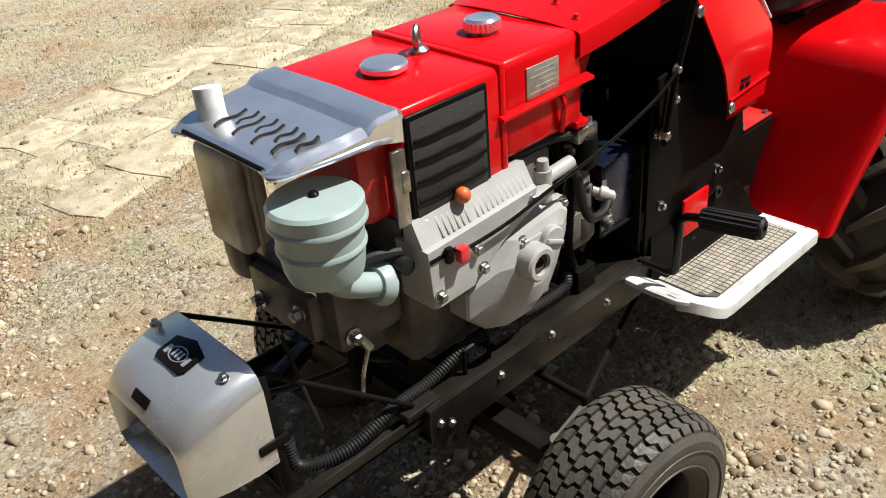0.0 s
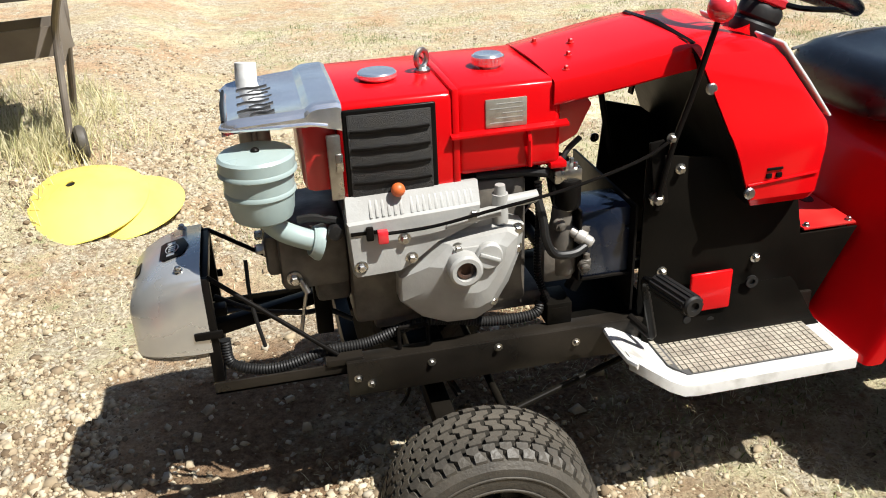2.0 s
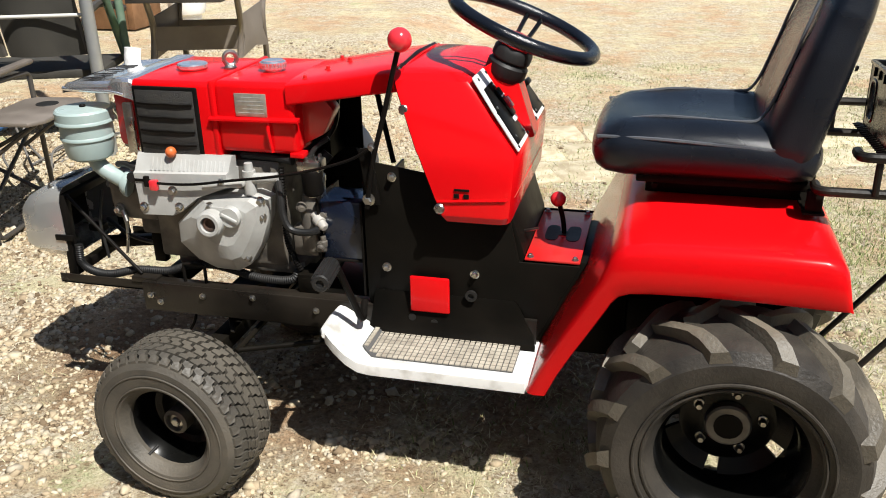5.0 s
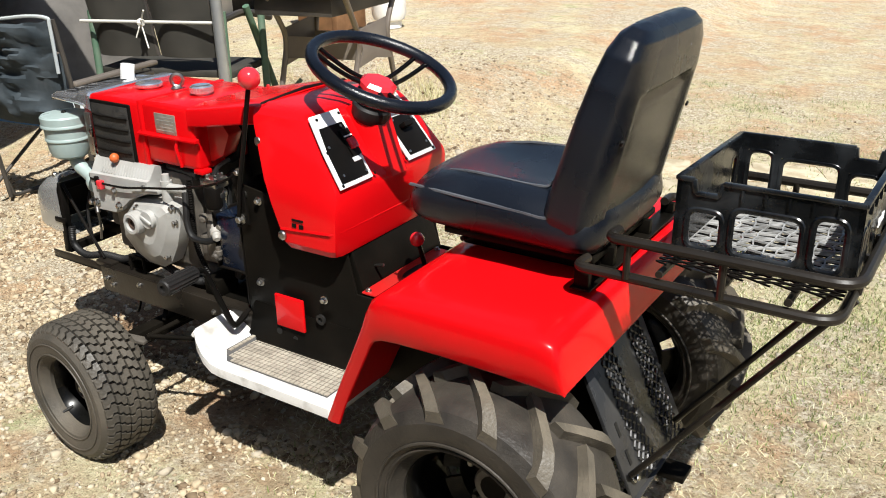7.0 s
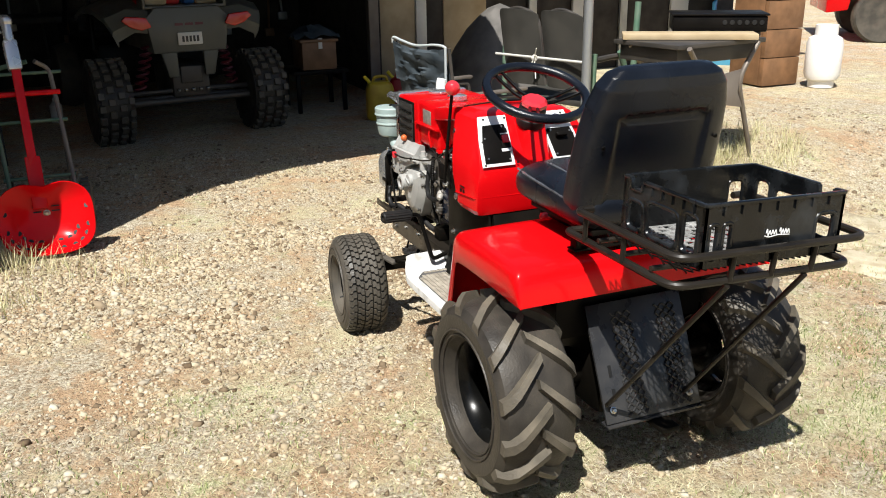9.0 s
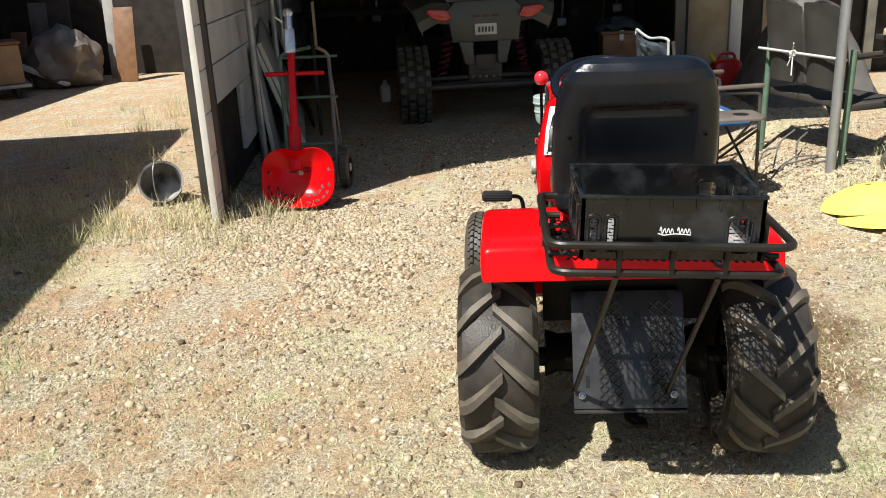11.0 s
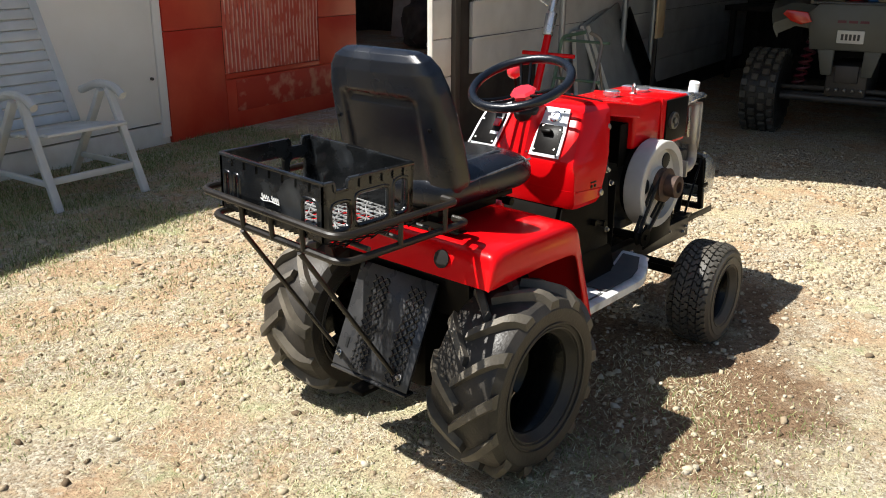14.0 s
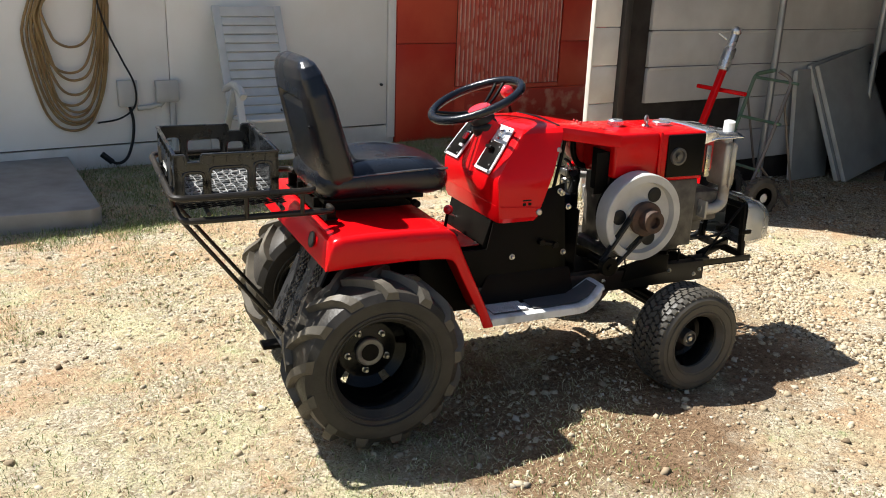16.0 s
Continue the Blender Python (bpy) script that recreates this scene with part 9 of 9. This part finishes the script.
def ground():
    def axis(c, near, step):
        v = [c + i * step for i in range(-int(near / step), int(near / step) + 1)]
        d = step
        while v[-1] < 450:
            d *= 1.35
            v.append(v[-1] + d)
            v.insert(0, v[0] - d)
        return v

    xs, ys = axis(1.0, 6.0, 0.08), axis(-0.5, 6.0, 0.08)
    verts = [(x, y, ground_height(x, y)) for x in xs for y in ys]
    k = len(ys)
    faces = [(i * k + j, (i + 1) * k + j, (i + 1) * k + j + 1, i * k + j + 1) for i in range(len(xs) - 1) for j in range(k - 1)]
    me = bpy.data.meshes.new("ground")
    me.from_pydata(verts, [], faces)
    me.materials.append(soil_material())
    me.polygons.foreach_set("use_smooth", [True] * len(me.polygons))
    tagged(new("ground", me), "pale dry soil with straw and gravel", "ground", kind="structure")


ground()


def island_material(name, stops, rough=0.9, noise_scale=60):
    """Colour picked for each loose piece of a mesh."""
    m = bpy.data.materials.new(name)
    m.use_nodes = True
    nt = m.node_tree
    b = nt.nodes["Principled BSDF"]
    b.inputs["Roughness"].default_value = rough
    b.inputs["Specular IOR Level"].default_value = 0.2
    g = nt.nodes.new("ShaderNodeNewGeometry")
    r = nt.nodes.new("ShaderNodeValToRGB")
    nt.links.new(g.outputs["Random Per Island"], r.inputs["Fac"])
    for i, (p, c) in enumerate(stops):
        e = r.color_ramp.elements[i] if i < 2 else r.color_ramp.elements.new(p)
        e.position = p
        e.color = (*c, 1)
    tc = nt.nodes.new("ShaderNodeTexCoord")
    n = nt.nodes.new("ShaderNodeTexNoise")
    n.inputs["Scale"].default_value = noise_scale
    nt.links.new(tc.outputs["Object"], n.inputs["Vector"])
    hsv = nt.nodes.new("ShaderNodeHueSaturation")
    mr = nt.nodes.new("ShaderNodeMapRange")
    mr.inputs["To Min"].default_value = 0.7
    mr.inputs["To Max"].default_value = 1.3
    nt.links.new(n.outputs["Fac"], mr.inputs["Value"])
    nt.links.new(mr.outputs["Result"], hsv.inputs["Value"])
    nt.links.new(r.outputs["Color"], hsv.inputs["Color"])
    nt.links.new(hsv.outputs["Color"], b.inputs["Base Color"])
    return m


def stuff(name, verts, faces, material, label, category):
    me = bpy.data.meshes.new(name)
    nv, nf, k = len(verts), len(faces), faces.shape[1]
    me.vertices.add(nv)
    me.vertices.foreach_set("co", verts.astype(np.float32).ravel())
    me.loops.add(nf * k)
    me.loops.foreach_set("vertex_index", faces.astype(np.int32).ravel())
    me.polygons.add(nf)
    me.polygons.foreach_set("loop_start", np.arange(0, nf * k, k, dtype=np.int32))
    me.polygons.foreach_set("loop_total", np.full(nf, k, dtype=np.int32))
    me.update(calc_edges=True)
    me.validate()
    me.materials.append(material)
    return tagged(new(name, me), label, category, kind="stuff")


def height_field(x, y):
    return np.array([ground_height(a, b) for a, b in zip(x, y)])


def value_noise(x, y, scale, z):
    return np.array([noise.noise((a * scale, b * scale, z)) for a, b in zip(x, y)])


def gravel():
    """Crushed stone: flat, sharp-edged pieces, packed close in front of and beside the tractor."""
    rng = np.random.default_rng(11)
    corners = np.array([(x, y, z) for z in (-1, 1) for y in (-1, 1) for x in (-1, 1)], dtype=float)
    tri = np.array([(0, 2, 3), (0, 3, 1), (4, 5, 7), (4, 7, 6), (0, 1, 5), (0, 5, 4), (1, 3, 7), (1, 7, 5), (3, 2, 6), (3, 6, 7), (2, 0, 4), (2, 4, 6)])
    shapes = []
    for _ in range(40):
        v = corners * rng.uniform(0.62, 1.12, (8, 3))
        v[4:, :2] *= rng.uniform(0.45, 0.85)
        v[4:, :2] += rng.uniform(-0.18, 0.18, 2)
        v[:, 0] += 0.35 * v[:, 1] * rng.uniform(-1, 1)
        shapes.append(v * np.array([0.80, rng.uniform(0.45, 0.78), rng.uniform(0.28, 0.58)]))
    shapes = np.array(shapes)
    n = 300000
    x = np.concatenate([rng.uniform(-3.2, 5.0, n // 3), rng.normal(1.5, 1.15, n - n // 3)])
    y = np.concatenate([rng.uniform(-4.6, 4.0, n // 3), rng.normal(0.2, 1.45, n - n // 3)])
    front = np.clip((x + 0.05) / 0.8, 0, 1) * np.clip((y - 0.1) / 0.4, 0.4, 1) + np.clip((x - 1.1) / 0.6, 0, 0.6) * np.clip((0.5 - y) / 0.4, 0, 1)
    bare = 0.95 * np.clip((y - 1.15) / 0.4, 0, 1) * np.clip((2.2 - x) / 0.4, 0, 1) + 0.75 * np.clip((-0.15 - y) / 0.35, 0, 1) * np.clip((1.8 - x) / 0.4, 0, 1)
    bare = bare + 0.45 * np.exp(-((x - 1.62) ** 2 + (y + 0.12) ** 2) / 0.16)
    dens = -0.30 + 0.84 * front - bare + 1.25 * value_noise(x, y, 0.8, 1.0) + 0.95 * value_noise(x, y, 2.6, 2.0) + 0.5 * value_noise(x, y, 7.0, 4.0) - 0.40 * np.clip((-1.0 - y) / 0.6, 0, 1) * (x < 1.3)
    dens = np.clip(dens, 0.05 + 0.10 * ((y > 0.5) & (x < 1.0)), 0.95)
    keep = (rng.uniform(0, 1, n) < dens) & (x > -3.5) & (x < 6.0) & (y < 4.2) & (y > -5)
    x, y = x[keep], y[keep]
    n = len(x)
    size = np.exp(rng.normal(math.log(0.0072), 0.50, n)).clip(0.0028, 0.024)
    big = rng.uniform(0, 1, n) < 0.004
    size = np.where(big, size * 1.7, size)
    kind = rng.integers(0, len(shapes), n)
    yaw = rng.uniform(0, 2 * math.pi, n)
    v = shapes[kind] * size[:, None, None]
    tilt = rng.normal(0, 0.30, n)
    c, s = np.cos(tilt)[:, None], np.sin(tilt)[:, None]
    vx, vz = v[..., 0] * c - v[..., 2] * s, v[..., 0] * s + v[..., 2] * c
    vy = v[..., 1]
    c, s = np.cos(yaw)[:, None], np.sin(yaw)[:, None]
    px = vx * c - vy * s + x[:, None]
    py = vx * s + vy * c + y[:, None]
    pz = vz + height_field(x, y)[:, None] + (size * 0.10)[:, None]
    verts = np.stack([px, py, pz], -1).reshape(-1, 3)
    faces = (tri[None] + (np.arange(n) * 8)[:, None, None]).reshape(-1, 3)
    stuff("gravel", verts, faces, island_material("gravel_stone", [(0.0, (0.11, 0.075, 0.045)), (1.0, (0.54, 0.48, 0.365)), (0.20, (0.28, 0.215, 0.14)), (0.46, (0.41, 0.335, 0.225)), (0.74, (0.48, 0.41, 0.29)), (0.88, (0.36, 0.315, 0.245))]), "loose crushed stone in tan, grey and rust tones", "gravel")


gravel()


def blades(name, x, y, length, width, lean, material, label, rng):
    n = len(x)
    a = rng.uniform(0, 2 * math.pi, n)
    bdir = rng.uniform(0, 2 * math.pi, n)
    h = length * np.cos(lean)
    o = length * np.sin(lean)
    z = height_field(x, y) - 0.002
    root = np.stack([x, y, z], -1)
    side = np.stack([np.cos(a), np.sin(a), np.zeros(n)], -1) * (width / 2)[:, None]
    tip = root + np.stack([np.cos(bdir) * o, np.sin(bdir) * o, h + 0.003], -1)
    mid = root * 0.5 + tip * 0.5 + np.array([0, 0, 1]) * (0.12 * length)[:, None]
    verts = np.stack([root - side, root + side, mid + side * 0.8, mid - side * 0.8, tip], 1).reshape(-1, 3)
    i = np.arange(n) * 5
    faces = np.concatenate([np.stack([i, i + 1, i + 2], -1), np.stack([i, i + 2, i + 3], -1), np.stack([i + 3, i + 2, i + 4], -1)])
    stuff(name, verts, faces, material, label, "grass")


def grass():
    rng = np.random.default_rng(23)
    n = 280000
    x = np.concatenate([rng.uniform(-3.4, 4.5, n // 2), rng.normal(-0.3, 1.5, n // 2)])
    y = np.concatenate([rng.uniform(-6.0, 4.2, n // 2), rng.normal(0.2, 2.0, n // 2)])
    dens = 0.36 + 1.7 * value_noise(x, y, 1.1, 5.0) + 0.8 * value_noise(x, y, 3.4, 6.0) - 0.4 * np.clip((x - 0.5) / 0.9, -1, 1) + 0.5 * np.clip((-1.1 - y) / 0.6, 0, 1) * (x < 1.6)
    keep = (rng.uniform(0, 1, n) < dens) & (x < 6) & (y < 4.4)
    x, y = x[keep], y[keep]
    k = len(x)
    blades("dry_straw", x, y, rng.uniform(0.010, 0.038, k), rng.uniform(0.001, 0.0024, k), rng.uniform(0.9, 1.5, k),
           island_material("dry_straw", [(0.0, (0.32, 0.285, 0.14)), (1.0, (0.76, 0.72, 0.51)), (0.5, (0.58, 0.535, 0.32))]), "trampled dry straw lying on the soil", rng)
    cx, cy = rng.uniform(-3.4, 1.6, 620), rng.uniform(-5.0, 3.6, 620)
    cx, cy = np.concatenate([cx, rng.normal(-0.6, 0.55, 200)]), np.concatenate([cy, rng.normal(-1.35, 0.5, 200)])
    keep = (cx < 0.8) | (cy < -1.2)
    cx, cy = cx[keep], cy[keep]
    wx = rng.uniform(-2.4, 2.7, 620)
    wy = 4.05 + 0.167 * wx - rng.uniform(0, 1, 620) ** 1.3 * 1.75
    cx, cy = np.concatenate([cx, wx]), np.concatenate([cy, wy])
    tall = np.concatenate([np.stack([rng.normal(2.35, 0.22, 60), rng.normal(2.25, 0.35, 60)], -1), np.stack([rng.normal(2.75, 0.35, 50), rng.normal(-2.75, 0.3, 50)], -1), np.stack([rng.uniform(2.6, 4.5, 50), rng.normal(3.4, 0.35, 50)], -1), np.stack([rng.uniform(4.2, 7.5, 60), rng.normal(3.9, 0.5, 60)], -1), np.stack([rng.normal(2.42, 0.17, 60), rng.normal(-2.25, 0.2, 60)], -1)])
    tx, ty, tl = [], [], []
    for a, b in zip(cx, cy):
        q = rng.integers(25, 110)
        tx.append(rng.normal(a, 0.09, q)), ty.append(rng.normal(b, 0.09, q)), tl.append(rng.uniform(0.008, 0.026, q) * (1.7 if b > 2.2 else 1.0))
    x, y, ln = np.concatenate(tx), np.concatenate(ty), np.concatenate(tl)
    blades("green_grass_tufts", x, y, ln, np.full(len(x), 0.0034), rng.uniform(0.2, 1.2, len(x)),
           island_material("green_grass", [(0.0, (0.08, 0.115, 0.03)), (1.0, (0.48, 0.49, 0.26)), (0.5, (0.21, 0.255, 0.085))]), "small green grass tufts", rng)
    tx, ty, tl = [], [], []
    for a, b in tall:
        q = rng.integers(20, 40)
        tx.append(rng.normal(a, 0.05, q)), ty.append(rng.normal(b, 0.05, q)), tl.append(rng.uniform(0.05, 0.17, q))
    x, y, ln = np.concatenate(tx), np.concatenate(ty), np.concatenate(tl)
    blades("tall_dry_grass", x, y, ln, np.full(len(x), 0.003), rng.uniform(0.1, 0.9, len(x)),
           island_material("tall_dry_grass", [(0.0, (0.26, 0.27, 0.11)), (1.0, (0.70, 0.64, 0.42)), (0.4, (0.55, 0.49, 0.27))]), "tall dry grass at the posts", rng)


grass()


pavers()
